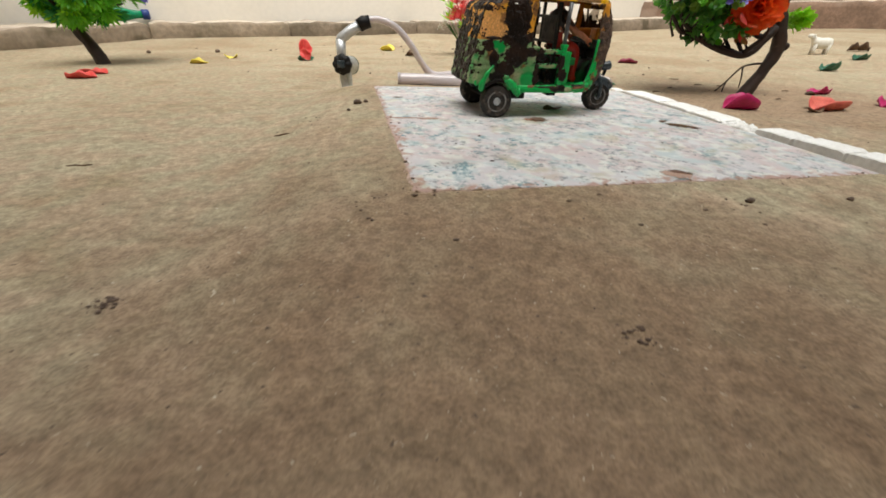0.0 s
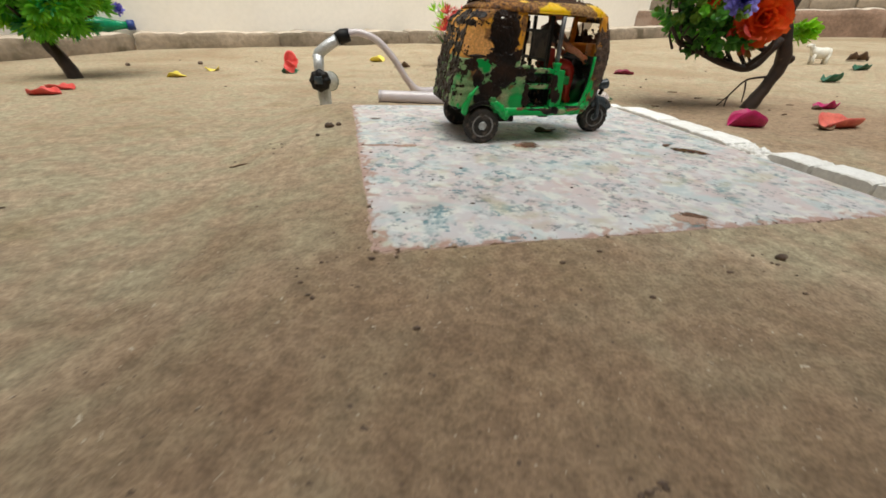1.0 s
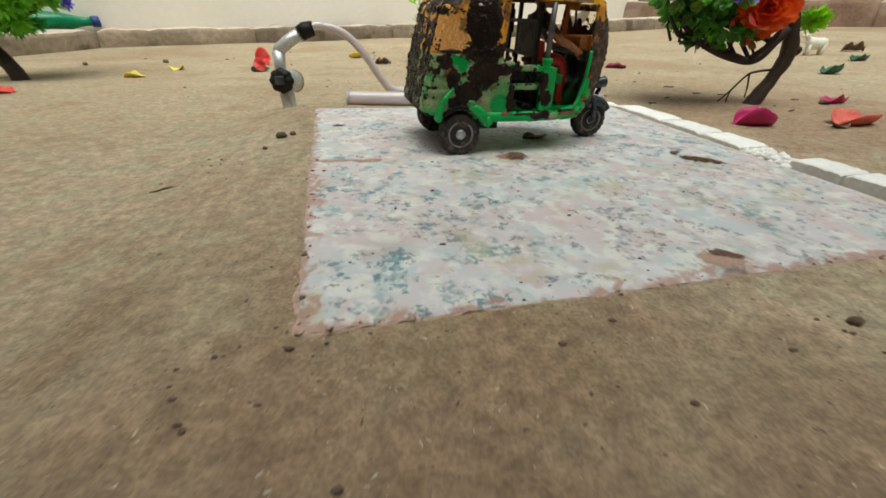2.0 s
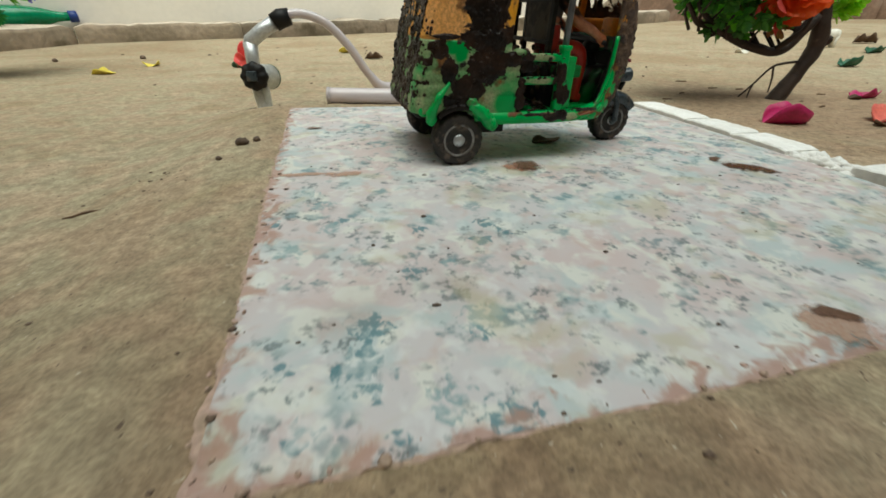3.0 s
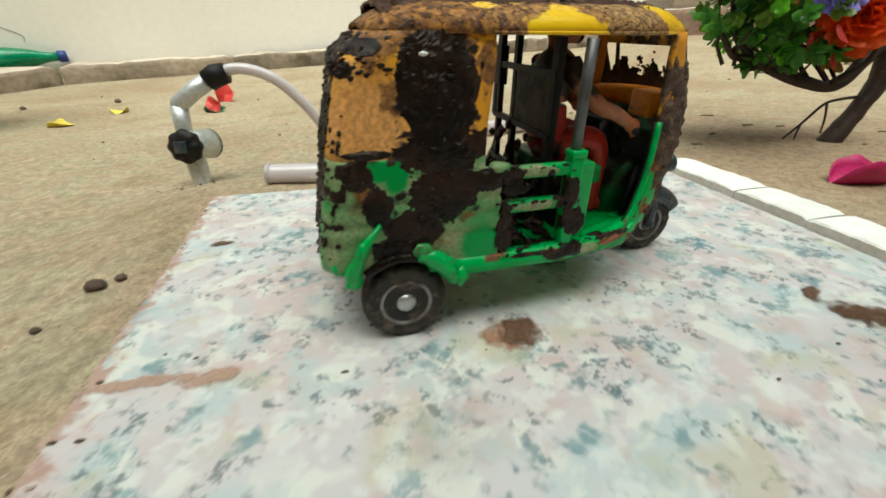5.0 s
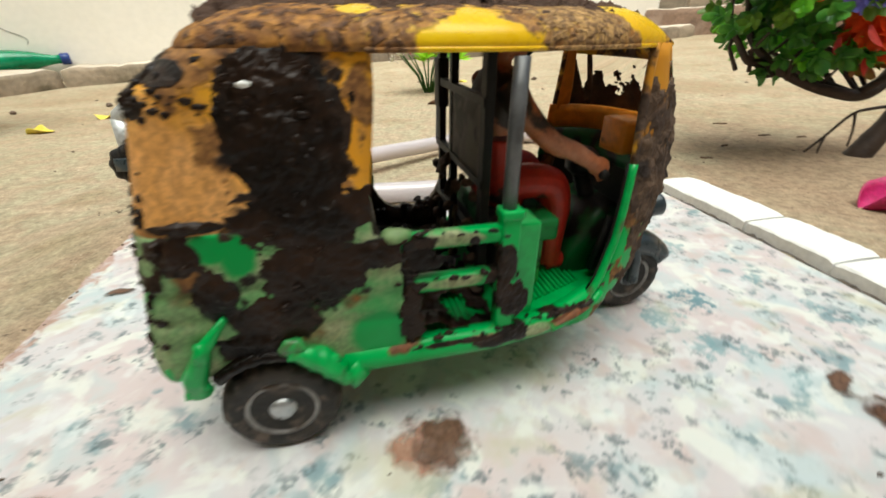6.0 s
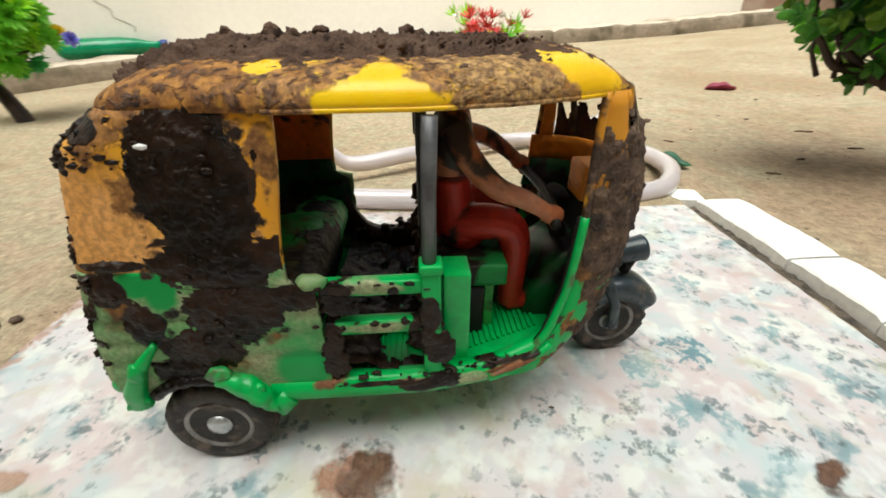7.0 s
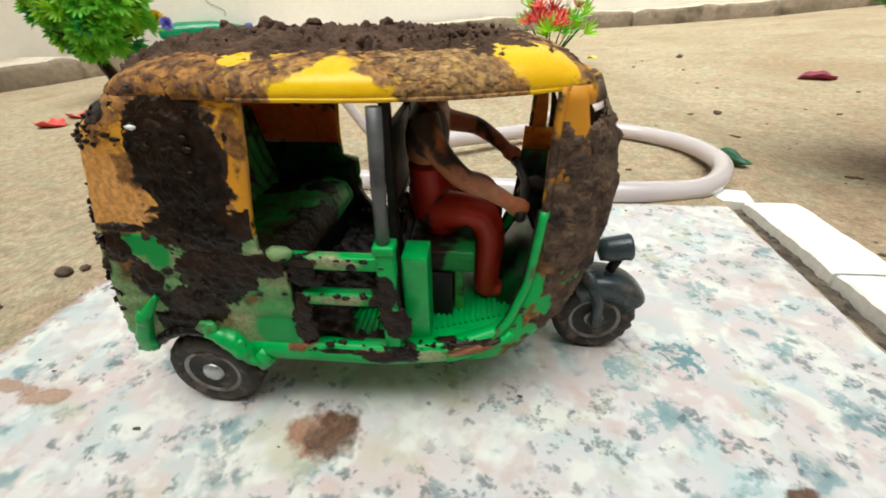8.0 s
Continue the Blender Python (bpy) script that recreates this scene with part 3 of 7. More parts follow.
def tile_print():
    """Glazed tile with a faded floral print: pale rose and grey-white wash, aqua clouds, teal sprigs."""
    m = bpy.data.materials.new("faded_floral_tile")
    m.use_nodes = True
    t = m.node_tree
    n, l = t.nodes, t.links
    p = n["Principled BSDF"]
    tc = n.new("ShaderNodeTexCoord")

    def noise_fac(sc, detail, off, dist=0.0):
        mp = n.new("ShaderNodeMapping")
        mp.inputs["Location"].default_value = (off, off * 0.7, 0)
        l.new(tc.outputs["Object"], mp.inputs["Vector"])
        k = n.new("ShaderNodeTexNoise")
        k.inputs["Scale"].default_value, k.inputs["Detail"].default_value, k.inputs["Distortion"].default_value = sc, detail, dist
        l.new(mp.outputs[0], k.inputs["Vector"])
        return k.outputs["Fac"]

    def step(fac, lo, hi):
        k = n.new("ShaderNodeMapRange")
        k.interpolation_type = "SMOOTHSTEP"
        k.inputs[1].default_value, k.inputs[2].default_value = lo, hi
        l.new(fac, k.inputs[0])
        return k.outputs[0]

    def math_node(op, a, b):
        k = n.new("ShaderNodeMath")
        k.operation = op
        for value, socket in ((a, k.inputs[0]), (b, k.inputs[1])):
            if isinstance(value, float):
                socket.default_value = value
            else:
                l.new(value, socket)
        return k.outputs[0]

    def mix(fac, x, y):
        k = n.new("ShaderNodeMix")
        k.data_type = "RGBA"
        l.new(fac, k.inputs[0])
        for value, socket in ((x, k.inputs[6]), (y, k.inputs[7])):
            if isinstance(value, tuple):
                socket.default_value = (*value, 1.0)
            else:
                l.new(value, socket)
        return k.outputs[2]

    def sprig(sc, size, off):
        """Small flower shapes: cells whose edge is broken into petals by noise."""
        warp = n.new("ShaderNodeVectorMath")
        warp.operation = "ADD"
        k = n.new("ShaderNodeTexNoise")
        k.inputs["Scale"].default_value, k.inputs["Detail"].default_value = sc * 2.2, 3.0
        l.new(tc.outputs["Object"], k.inputs["Vector"])
        sub = n.new("ShaderNodeVectorMath")
        sub.operation = "MULTIPLY_ADD"
        sub.inputs[1].default_value, sub.inputs[2].default_value = (1.7 / sc,) * 3, (off - 0.85 / sc,) * 3
        l.new(k.outputs["Color"], sub.inputs[0])
        l.new(tc.outputs["Object"], warp.inputs[0])
        l.new(sub.outputs[0], warp.inputs[1])
        v = n.new("ShaderNodeTexVoronoi")
        v.inputs["Scale"].default_value = sc
        l.new(warp.outputs[0], v.inputs["Vector"])
        return step(v.outputs["Distance"], size + 0.22, size - 0.08)

    col = mix(step(noise_fac(24, 4, 3.1), 0.38, 0.64), (0.59, 0.565, 0.57), (0.595, 0.50, 0.49))
    col = mix(math_node("MULTIPLY", step(noise_fac(46, 4, 7.7, 0.4), 0.48, 0.64), 0.6), col, (0.44, 0.56, 0.56))
    col = mix(math_node("MULTIPLY", step(noise_fac(80, 4, 1.3, 0.5), 0.50, 0.64), 0.85), col, (0.70, 0.70, 0.64))
    col = mix(math_node("MULTIPLY", step(noise_fac(80, 4, 9.4, 0.5), 0.53, 0.70), 0.5), col, (0.54, 0.38, 0.34))
    blot = math_node("MULTIPLY", sprig(60, 0.22, 0.3), step(noise_fac(26, 3, 5.2), 0.50, 0.60))
    col = mix(math_node("MULTIPLY", blot, 0.85), col, (0.16, 0.27, 0.295))
    twin = math_node("MULTIPLY", sprig(95, 0.20, 2.7), step(noise_fac(34, 3, 6.1), 0.48, 0.60))
    col = mix(math_node("MULTIPLY", twin, 0.75), col, (0.10, 0.19, 0.21))
    fleck = math_node("MULTIPLY", sprig(170, 0.22, 1.9), step(noise_fac(40, 2, 8.8), 0.42, 0.56))
    col = mix(math_node("MULTIPLY", fleck, 0.75), col, (0.075, 0.115, 0.125))
    ragged = math_node("SUBTRACT", noise_fac(230, 4, 3.3, 0.9), 0.5)
    torn = step(noise_fac(330, 3, 7.1, 0.9), 0.36, 0.54)
    for tint, strong, spots in (((0.075, 0.20, 0.235), 0.85, BLOOMS_DEEP), ((0.20, 0.33, 0.35), 0.7, BLOOMS_PALE)):
        best = None
        for u, v, r_ in spots:
            k = n.new("ShaderNodeVectorMath")
            k.operation = "DISTANCE"
            k.inputs[1].default_value = (u, v, 0)
            l.new(tc.outputs["Object"], k.inputs[0])
            near = math_node("SUBTRACT", 1.0, math_node("DIVIDE", k.outputs["Value"], 1.25 * r_))
            best = near if best is None else math_node("MAXIMUM", best, near)
        petals = step(math_node("ADD", best, math_node("MULTIPLY", ragged, 3.2)), 0.0, 0.35)
        col = mix(math_node("MULTIPLY", math_node("MULTIPLY", petals, torn), strong), col, tint)
    col = mix(math_node("MULTIPLY", step(noise_fac(38, 4, 12.6, 0.5), 0.56, 0.70), 0.6), col, (0.50, 0.46, 0.31))
    pale = math_node("MULTIPLY", sprig(62, 0.22, 4.1), 0.45)
    col = mix(pale, col, (0.74, 0.76, 0.74))
    axes = n.new("ShaderNodeSeparateXYZ")
    l.new(tc.outputs["Object"], axes.inputs[0])
    rim = math_node("ADD", math_node("MINIMUM", axes.outputs[0], axes.outputs[1]), math_node("MULTIPLY", noise_fac(120, 7, 5.9, 0.8), 0.034))
    col = mix(math_node("MULTIPLY", step(rim, 0.0220, 0.0165), 0.8), col, (0.40, 0.225, 0.165))
    dirt = math_node("MULTIPLY", step(noise_fac(16, 8, 2.2), 0.54, 0.74), 0.42)
    col = mix(dirt, col, (0.28, 0.22, 0.17))
    l.new(col, p.inputs["Base Color"])
    k = n.new("ShaderNodeMapRange")
    k.inputs[3].default_value, k.inputs[4].default_value = 0.42, 0.75
    l.new(noise_fac(90, 6, 6.6), k.inputs[0])
    l.new(k.outputs[0], p.inputs["Roughness"])
    b = n.new("ShaderNodeBump")
    b.inputs["Strength"].default_value, b.inputs["Distance"].default_value = 0.35, 0.0008
    l.new(noise_fac(140, 6, 4.4), b.inputs["Height"])
    l.new(b.outputs[0], p.inputs["Normal"])
    return m


TILE_PRINT = tile_print()

# ---- shared builders ----


def part(name, bm, material, parent=None, label="", smooth=True, matrix=None):
    """Links a bmesh as one mesh object under a thing or a part."""
    bmesh.ops.recalc_face_normals(bm, faces=bm.faces)
    data = bpy.data.meshes.new(name)
    bm.to_mesh(data)
    bm.free()
    for one in (material if isinstance(material, (list, tuple)) else [material]):
        data.materials.append(one)
    if smooth:
        data.shade_smooth()
    ob = new(name, data)
    if parent is not None:
        ob.parent = parent
    if matrix is not None:
        ob.matrix_basis = matrix
    if label:
        ob["label"] = label
    return ob


def piece(name, data, parent, matrix):
    ob = new(name, data)
    ob.parent = parent
    ob.matrix_basis = matrix
    return ob


def mesh_of(name, bm, material, smooth=True):
    bmesh.ops.recalc_face_normals(bm, faces=bm.faces)
    data = bpy.data.meshes.new(name)
    bm.to_mesh(data)
    bm.free()
    for one in (material if isinstance(material, (list, tuple)) else [material]):
        data.materials.append(one)
    if smooth:
        data.shade_smooth()
    return data


def thing(name, matrix, label, category, group="", kind=""):
    ob = new(name)
    ob.empty_display_size = 0.01
    ob.matrix_basis = matrix
    return tagged(ob, label, category, group, kind)


def loft(bm, rings, closed=True, caps=True, slot=0):
    """Skins a list of rings with the same number of points."""
    rows = [[bm.verts.new(p) for p in ring] for ring in rings]
    k = len(rows[0])
    for a, b in zip(rows, rows[1:]):
        for i in range(k if closed else k - 1):
            f = bm.faces.new((a[i], a[(i + 1) % k], b[(i + 1) % k], b[i]))
            f.material_index = slot
    if caps and closed:
        bm.faces.new(rows[0][::-1]).material_index = slot
        bm.faces.new(rows[-1]).material_index = slot
    return rows


def tube(bm, pts, radii, sides=10, caps=True, slot=0):
    """A round bar along a line of points."""
    pts = [Vector(p) for p in pts]
    if isinstance(radii, (int, float)):
        radii = [radii] * len(pts)
    rings, side = [], None
    for i, p in enumerate(pts):
        d = (pts[min(i + 1, len(pts) - 1)] - pts[max(i - 1, 0)]).normalized()
        if side is None:
            side = d.orthogonal().normalized()
        side = (side - d * side.dot(d)).normalized()
        up = d.cross(side)
        rings.append([p + radii[i] * (math.cos(a) * side + math.sin(a) * up) for a in (2 * math.pi * j / sides for j in range(sides))])
    loft(bm, rings, True, caps, slot)


def spline(ctrl, steps=8):
    """A smooth line through the control points."""
    c = [Vector(p) for p in ctrl]
    c = [2 * c[0] - c[1]] + c + [2 * c[-1] - c[-2]]
    out = []
    for a, b, d, e in zip(c, c[1:], c[2:], c[3:]):
        for j in range(steps):
            t = j / steps
            out.append(0.5 * (2 * b + (d - a) * t + (2 * a - 5 * b + 4 * d - e) * t * t + (3 * b - a - 3 * d + e) * t ** 3))
    return out + [c[-2]]


def box(bm, lo, hi, bevel=0.0, slot=0, jitter=0.0):
    """A block from corner to corner with softened edges."""
    vs = [bm.verts.new((x, y, z)) for x in (lo[0], hi[0]) for y in (lo[1], hi[1]) for z in (lo[2], hi[2])]
    if jitter:
        for q in vs:
            q.co += Vector([random.uniform(-jitter, jitter) for _ in range(3)])
    faces = [bm.faces.new([vs[i] for i in f]) for f in ((0, 1, 3, 2), (4, 6, 7, 5), (0, 4, 5, 1), (2, 3, 7, 6), (0, 2, 6, 4), (1, 5, 7, 3))]
    for f in faces:
        f.material_index = slot
    if bevel:
        edges = list({e for f in faces for e in f.edges})
        bmesh.ops.bevel(bm, geom=edges, offset=bevel, segments=2, affect="EDGES", profile=0.7)


def lathe(bm, profile, m, sides=28, slot=0):
    """Turns (radius, height) pairs round the z axis of m."""
    rings = [[m @ Vector((r * math.cos(a), r * math.sin(a), z)) for a in (2 * math.pi * j / sides for j in range(sides))] for r, z in profile]
    loft(bm, rings, True, True, slot)


def blob(bm, centre, size, seed, rough=0.35, level=1, slot=0):
    """A lump with an uneven outline."""
    made = bmesh.ops.create_icosphere(bm, subdivisions=level, radius=1.0)["verts"]
    for q in made:
        k = 1 + rough * noise.noise(q.co * 1.3 + Vector((seed, seed * 1.7, -seed)))
        q.co = Vector(centre) + Vector([a * b * k for a, b in zip(q.co, size)])
        for f in q.link_faces:
            f.material_index = slot


def taper(a, b, count):
    return [a + (b - a) * i / (count - 1) for i in range(count)]


def smoothstep(a, b, x):
    t = min(max((x - a) / (b - a), 0.0), 1.0)
    return t * t * (3 - 2 * t)


def fractal(x, y, z=0.0, s=1.0):
    return noise.fractal(Vector((x * s, y * s, z)), 1.0, 2.1, 4)


# ---- the lie of the land: the tile sits on a slight swell of the yard ----
def tile_plane(x, y):
    return 0.01295 - 0.0409 * x + 0.0068 * y


UP = Vector((0.0409, -0.0068, 0.99914)).normalized()
RIGHT = Vector((math.cos(radians(13.5)), math.sin(radians(13.5)), 0))
RIGHT = (RIGHT - UP * RIGHT.dot(UP)).normalized()
BACK = UP.cross(RIGHT)
CORNER = Vector((0.0605, 0.2405, tile_plane(0.0605, 0.2405)))
TILE = Matrix((RIGHT, BACK, UP)).transposed().to_4x4()
TILE.translation = CORNER
SIDE = 0.304


def uv_of(x, y):
    dx, dy = x - CORNER.x, y - CORNER.y
    return dx * RIGHT.x + dy * RIGHT.y, dx * BACK.x + dy * BACK.y


def ground_z(x, y, fine=True):
    u, v = uv_of(x, y)
    out = math.hypot(max(-u, 0, u - 0.33), max(-v, 0, v - SIDE))
    w = 1 - smoothstep(0.0, 0.11, out)
    z = w * max(tile_plane(x, y), -0.001) + 0.030 * max(0.0, min(math.hypot(x - 0.1, y - 0.3), 4.0) - 1.2)
    z -= 0.0095 * smoothstep(SIDE - 0.001, SIDE + 0.010, u) * smoothstep(-0.05, 0.0, v) * (1 - smoothstep(SIDE + 0.02, SIDE + 0.12, v)) * (1 - smoothstep(0.36, 0.43, u))
    z -= 0.013 * smoothstep(0.345, 0.43, u) * (1 - 0.75 * smoothstep(0.35, 0.9, math.hypot(x - 0.5, y - 0.65)))
    if fine:
        z += 0.0035 * (1 - w) * fractal(x, y, 0.3, 3.0) + 0.0011 * fractal(x, y, 2.3, 14.0) + 0.0005 * fractal(x, y, 5.1, 70.0)
    inside = min(u, SIDE - u, v, SIDE - v)
    if inside > -0.006:
        z -= 0.0035 * smoothstep(-0.004, 0.006, inside) - 0.0006
    return z


def place(x, y, lift=0.0, rz=0.0, rx=0.0, ry=0.0):
    return pose(x, y, ground_z(x, y) + lift, rx, ry, rz)


def axis(lo, hi, step, reach, grow=1.16):
    line = list(np.arange(lo, hi + 1e-6, step))
    d = step
    while line[-1] < reach:
        d *= grow
        line.append(line[-1] + d)
    d = step
    while line[0] > -reach:
        d *= grow
        line.insert(0, line[0] - d)
    return line


def build_ground():
    xs, ys = axis(-0.35, 0.62, 0.0042, 60), axis(0.0, 0.72, 0.0042, 60)
    verts = [(x, y, ground_z(x, y)) for y in ys for x in xs]
    k = len(xs)
    faces = [(j * k + i, j * k + i + 1, (j + 1) * k + i + 1, (j + 1) * k + i) for j in range(len(ys) - 1) for i in range(k - 1)]
    data = bpy.data.meshes.new("ground")
    data.from_pydata(verts, [], faces)
    data.materials.append(SAND)
    data.shade_smooth()
    tagged(new("ground", data), "packed tan sand of a swept yard with fine grit and scratches", "ground", kind="structure")


build_ground()

# ---- walls and the stone kerb at their foot ----
KERB_LINE = [(-1.10, -0.30), (-1.04, 0.30), (-0.97, 0.94), (-1.0, 1.28), (-0.94, 1.45), (-0.76, 1.55), (-0.62, 1.66), (-0.28, 1.90), (-0.135, 1.975), (0.15, 2.05), (0.52, 2.12), (1.0, 2.34), (1.32, 2.56)]


def offset_line(line, d):
    out = []
    for i, p in enumerate(line):
        a, b = Vector(line[max(i - 1, 0)]), Vector(line[min(i + 1, len(line) - 1)])
        t = (b - a).normalized()
        out.append(Vector(p) + d * Vector((-t.y, t.x)))
    return out


def strip(bm, inner, outer, z0, z1):
    rings = [[(a.x, a.y, z0), (b.x, b.y, z0), (b.x, b.y, z1), (a.x, a.y, z1)] for a, b in zip(inner, outer)]
    loft(bm, rings)


bm = bmesh.new()
WALL_LINE = spline(KERB_LINE, 10)
strip(bm, offset_line(WALL_LINE, 0.20), offset_line(WALL_LINE, 0.34), -0.02, 1.9)
wall = part("wall_back", bm, PLASTER, smooth=False)
wall.data.shade_smooth()
wall.data.set_sharp_from_angle(angle=radians(40))
tagged(wall, "cream limewashed plaster yard wall with faint stains", "wall", kind="structure")
# hairline crack running down the plaster behind the bottle
inner = offset_line(WALL_LINE, 0.199)
crack = []
for bearing, height in ((0.735, 0.205), (0.725, 0.180), (0.714, 0.160), (0.697, 0.135), (0.685, 0.118)):
    spot = min(inner, key=lambda q: abs(math.atan2(0.1034 - q.x, q.y - 0.2285) - bearing))
    crack.append((spot.x, spot.y, height))
bm = bmesh.new()
tube(bm, spline(crack, 5), 0.0007, 5)
part("crack", bm, BARK, wall, "hairline dark crack")
RIGHT_LINE = [(1.08, 2.66), (1.30, 2.60), (1.70, 2.50), (2.05, 2.37), (2.7, 2.0), (3.3, 1.2), (3.5, -0.3)]
bm = bmesh.new()
strip(bm, offset_line(RIGHT_LINE, 0.10), offset_line(RIGHT_LINE, 0.24), -0.02, 1.9)
tagged(part("wall_right", bm, BRICKS, smooth=False), "old mossy masonry yard wall", "wall", kind="structure")
# unseen wall added behind the camera to darken the near ground
bm = bmesh.new()
box(bm, (-1.6, -0.24, -0.05), (3.8, -0.10, 1.30))
tagged(part("wall_front", bm, BRICKS, smooth=False), "unseen masonry wall added behind the camera to shade the near sand", "wall", kind="structure")


def kerb_stone(bm, a, b, width, height, seed):
    """One rough stone of the kerb between two points of its front line."""
    d = (b - a).normalized()
    back = Vector((-d.y, d.x))
    rings = []
    count = 21
    for i in range(count):
        t = i / (count - 1)
        e = min(t, 1 - t) * (b - a).length
        ease = 1 - 0.10 * math.exp(-e / 0.008)
        p = a.lerp(b, t)
        z0 = ground_z(p.x, p.y, False)
        wob = 0.009 * noise.noise(Vector((p.x * 9, p.y * 9, seed)))
        wob2 = 0.006 * noise.fractal(Vector((p.x * 16, p.y * 16, seed + 5)), 0.8, 2.0, 3)
        h = height * ease + wob2
        prof = [(0.0, -0.03), (wob, 0.0), (wob * 0.5, h * 0.75), (0.006 + wob2, h * 0.96), (0.018, h), (width, h + wob2 * 0.4), (width, -0.03)]
        rings.append([(p.x + back.x * q, p.y + back.y * q, z0 + z) for q, z in prof])
    loft(bm, rings)


def build_kerb(line, length, height, width, material, label, name):
    top = new(name)
    tagged(top, label, "kerb", kind="structure")
    pts = [Vector(p) for p in line]
    run = [pts[0]]
    for a, b in zip(pts, pts[1:]):
        n_ = max(1, round((b - a).length / 0.06))
        run += [a.lerp(b, i / n_) for i in range(1, n_ + 1)]
    i, seed = 0, 1
    while i < len(run) - 1:
        j = min(i + max(2, round(length * random.uniform(0.7, 1.35) / 0.06)), len(run) - 1)
        bm = bmesh.new()
        gap = (run[j] - run[i]).normalized() * 0.0012
        kerb_stone(bm, run[i] + gap, run[j] - gap, width, height * random.uniform(0.93, 1.06), seed)
        bmesh.ops.recalc_face_normals(bm, faces=bm.faces)
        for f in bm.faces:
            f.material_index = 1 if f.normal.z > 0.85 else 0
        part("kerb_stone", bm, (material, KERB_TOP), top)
        i, seed = j, seed + 1


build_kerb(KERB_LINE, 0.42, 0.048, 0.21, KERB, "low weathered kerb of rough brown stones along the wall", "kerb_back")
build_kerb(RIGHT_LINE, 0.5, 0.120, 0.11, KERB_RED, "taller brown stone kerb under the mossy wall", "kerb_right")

STONE = mat("old_wall_stone", (0.34, 0.27, 0.19), (0.25, 0.20, 0.14), 9, 0.95, 8, 0.7, 0.004, c=(0.14, 0.13, 0.08), c_at=(0.55, 0.7), c_scale=6, piece=0.25)
stone_wall = bpy.data.objects["wall_right"]
front = offset_line(RIGHT_LINE, 0.10)
for row in range(4):
    z0 = 0.175 + 0.085 * row
    for a, b_ in zip(front[:-1], front[1:]):
        span = (b_ - a).length
        cuts = [0.0]
        while cuts[-1] < span - 0.02:
            cuts.append(min(cuts[-1] + random.uniform(0.12, 0.26), span))
        for s0, s1 in zip(cuts, cuts[1:]):
            d = (b_ - a).normalized()
            m_ = a + d * (s0 + s1) / 2
            bm = bmesh.new()
            box(bm, (-(s1 - s0) / 2 + 0.006, -0.010, -0.037), ((s1 - s0) / 2 - 0.006, 0.02, 0.037), 0.008, 0, 0.005)
            part("stone", bm, STONE, stone_wall, matrix=pose(m_.x, m_.y, z0, 0, 0, math.degrees(math.atan2(d.y, d.x))))

# ---- floral tile and its grout edge ----
bm = bmesh.new()
n_tile = 60
edge_pts = []
for j in range(n_tile + 1):
    for i in range(n_tile + 1):
        bm.verts.new((SIDE * i / n_tile, SIDE * j / n_tile, 0))
bm.verts.ensure_lookup_table()
for j in range(n_tile):
    for i in range(n_tile):
        a = j * (n_tile + 1) + i
        bm.faces.new([bm.verts[k] for k in (a, a + 1, a + n_tile + 2, a + n_tile + 1)])
for q in bm.verts:
    on = min(q.co.x, q.co.y, SIDE - q.co.x, SIDE - q.co.y)
    if on < 1e-5:
        q.co += Vector((random.uniform(-0.0004, 0.0004), random.uniform(-0.0004, 0.0004), -0.0003))
rim = bmesh.ops.extrude_edge_only(bm, edges=[e for e in bm.edges if e.is_boundary])["geom"]
for q in rim:
    if isinstance(q, bmesh.types.BMVert):
        q.co.z -= 0.0115
bm.faces.new([q for q in sorted((g for g in rim if isinstance(g, bmesh.types.BMVert)), key=lambda g: math.atan2(g.co.y - SIDE / 2, g.co.x - SIDE / 2))])
tile_ob = part("floor_tile", bm, TILE_PRINT, smooth=False, matrix=TILE)
tagged(tile_ob, "square pale ceramic tile with faded rose and teal floral print, dusty", "floor tile")

bm = bmesh.new()
for side in (0, 3, 2):
    rings = []
    for i in range(401):
        s_ = SIDE * i / 400
        w_out = (0.0026 if side == 3 else 0.0014) + (0.0040 if side == 3 else 0.0024) * noise.fractal(Vector((s_ * 90, side * 9, 3)), 0.8, 2.0, 5)
        ring = []
        for d, z in ((-w_out, -0.0019), (-w_out * 0.6, -0.0006), (-0.0004, -0.0003), (0.0002, -0.0005)):
            z += 0.0005 * noise.noise(Vector((s_ * 300, d * 300, side)))
            ring.append(((s_, d, z), (SIDE - d, s_, z), (s_, SIDE - d, z), (d, s_, z))[side])
        rings.append(ring)
    loft(bm, rings, closed=False, caps=False)
part("edge_grout", bm, PUTTY, tile_ob, "ragged terracotta grout round the edge")
for tone_, count in ((PUTTY, 200), ("crumb", 110)):
    bm = bmesh.new()
    for i in range(count):
        s_ = SIDE * random.random()
        d = random.gauss(-0.0006, 0.0018)
        r_ = 0.0002 + 0.0007 * random.random() ** 3
        at = (d, s_) if random.random() < 0.6 else (s_, d)
        blob(bm, (*at, r_ * 0.1 - (0.0006 if d < 0 else 0)), (r_ * random.uniform(0.8, 1.8), r_ * random.uniform(0.8, 1.8), r_ * 0.6), i, 0.7)
    crumbs = part("edge_crumb", bm, CRUMB if tone_ == "crumb" else tone_, tile_ob, "crumbled grout and soil along the tile edge")
    crumbs["kind"] = "stuff"

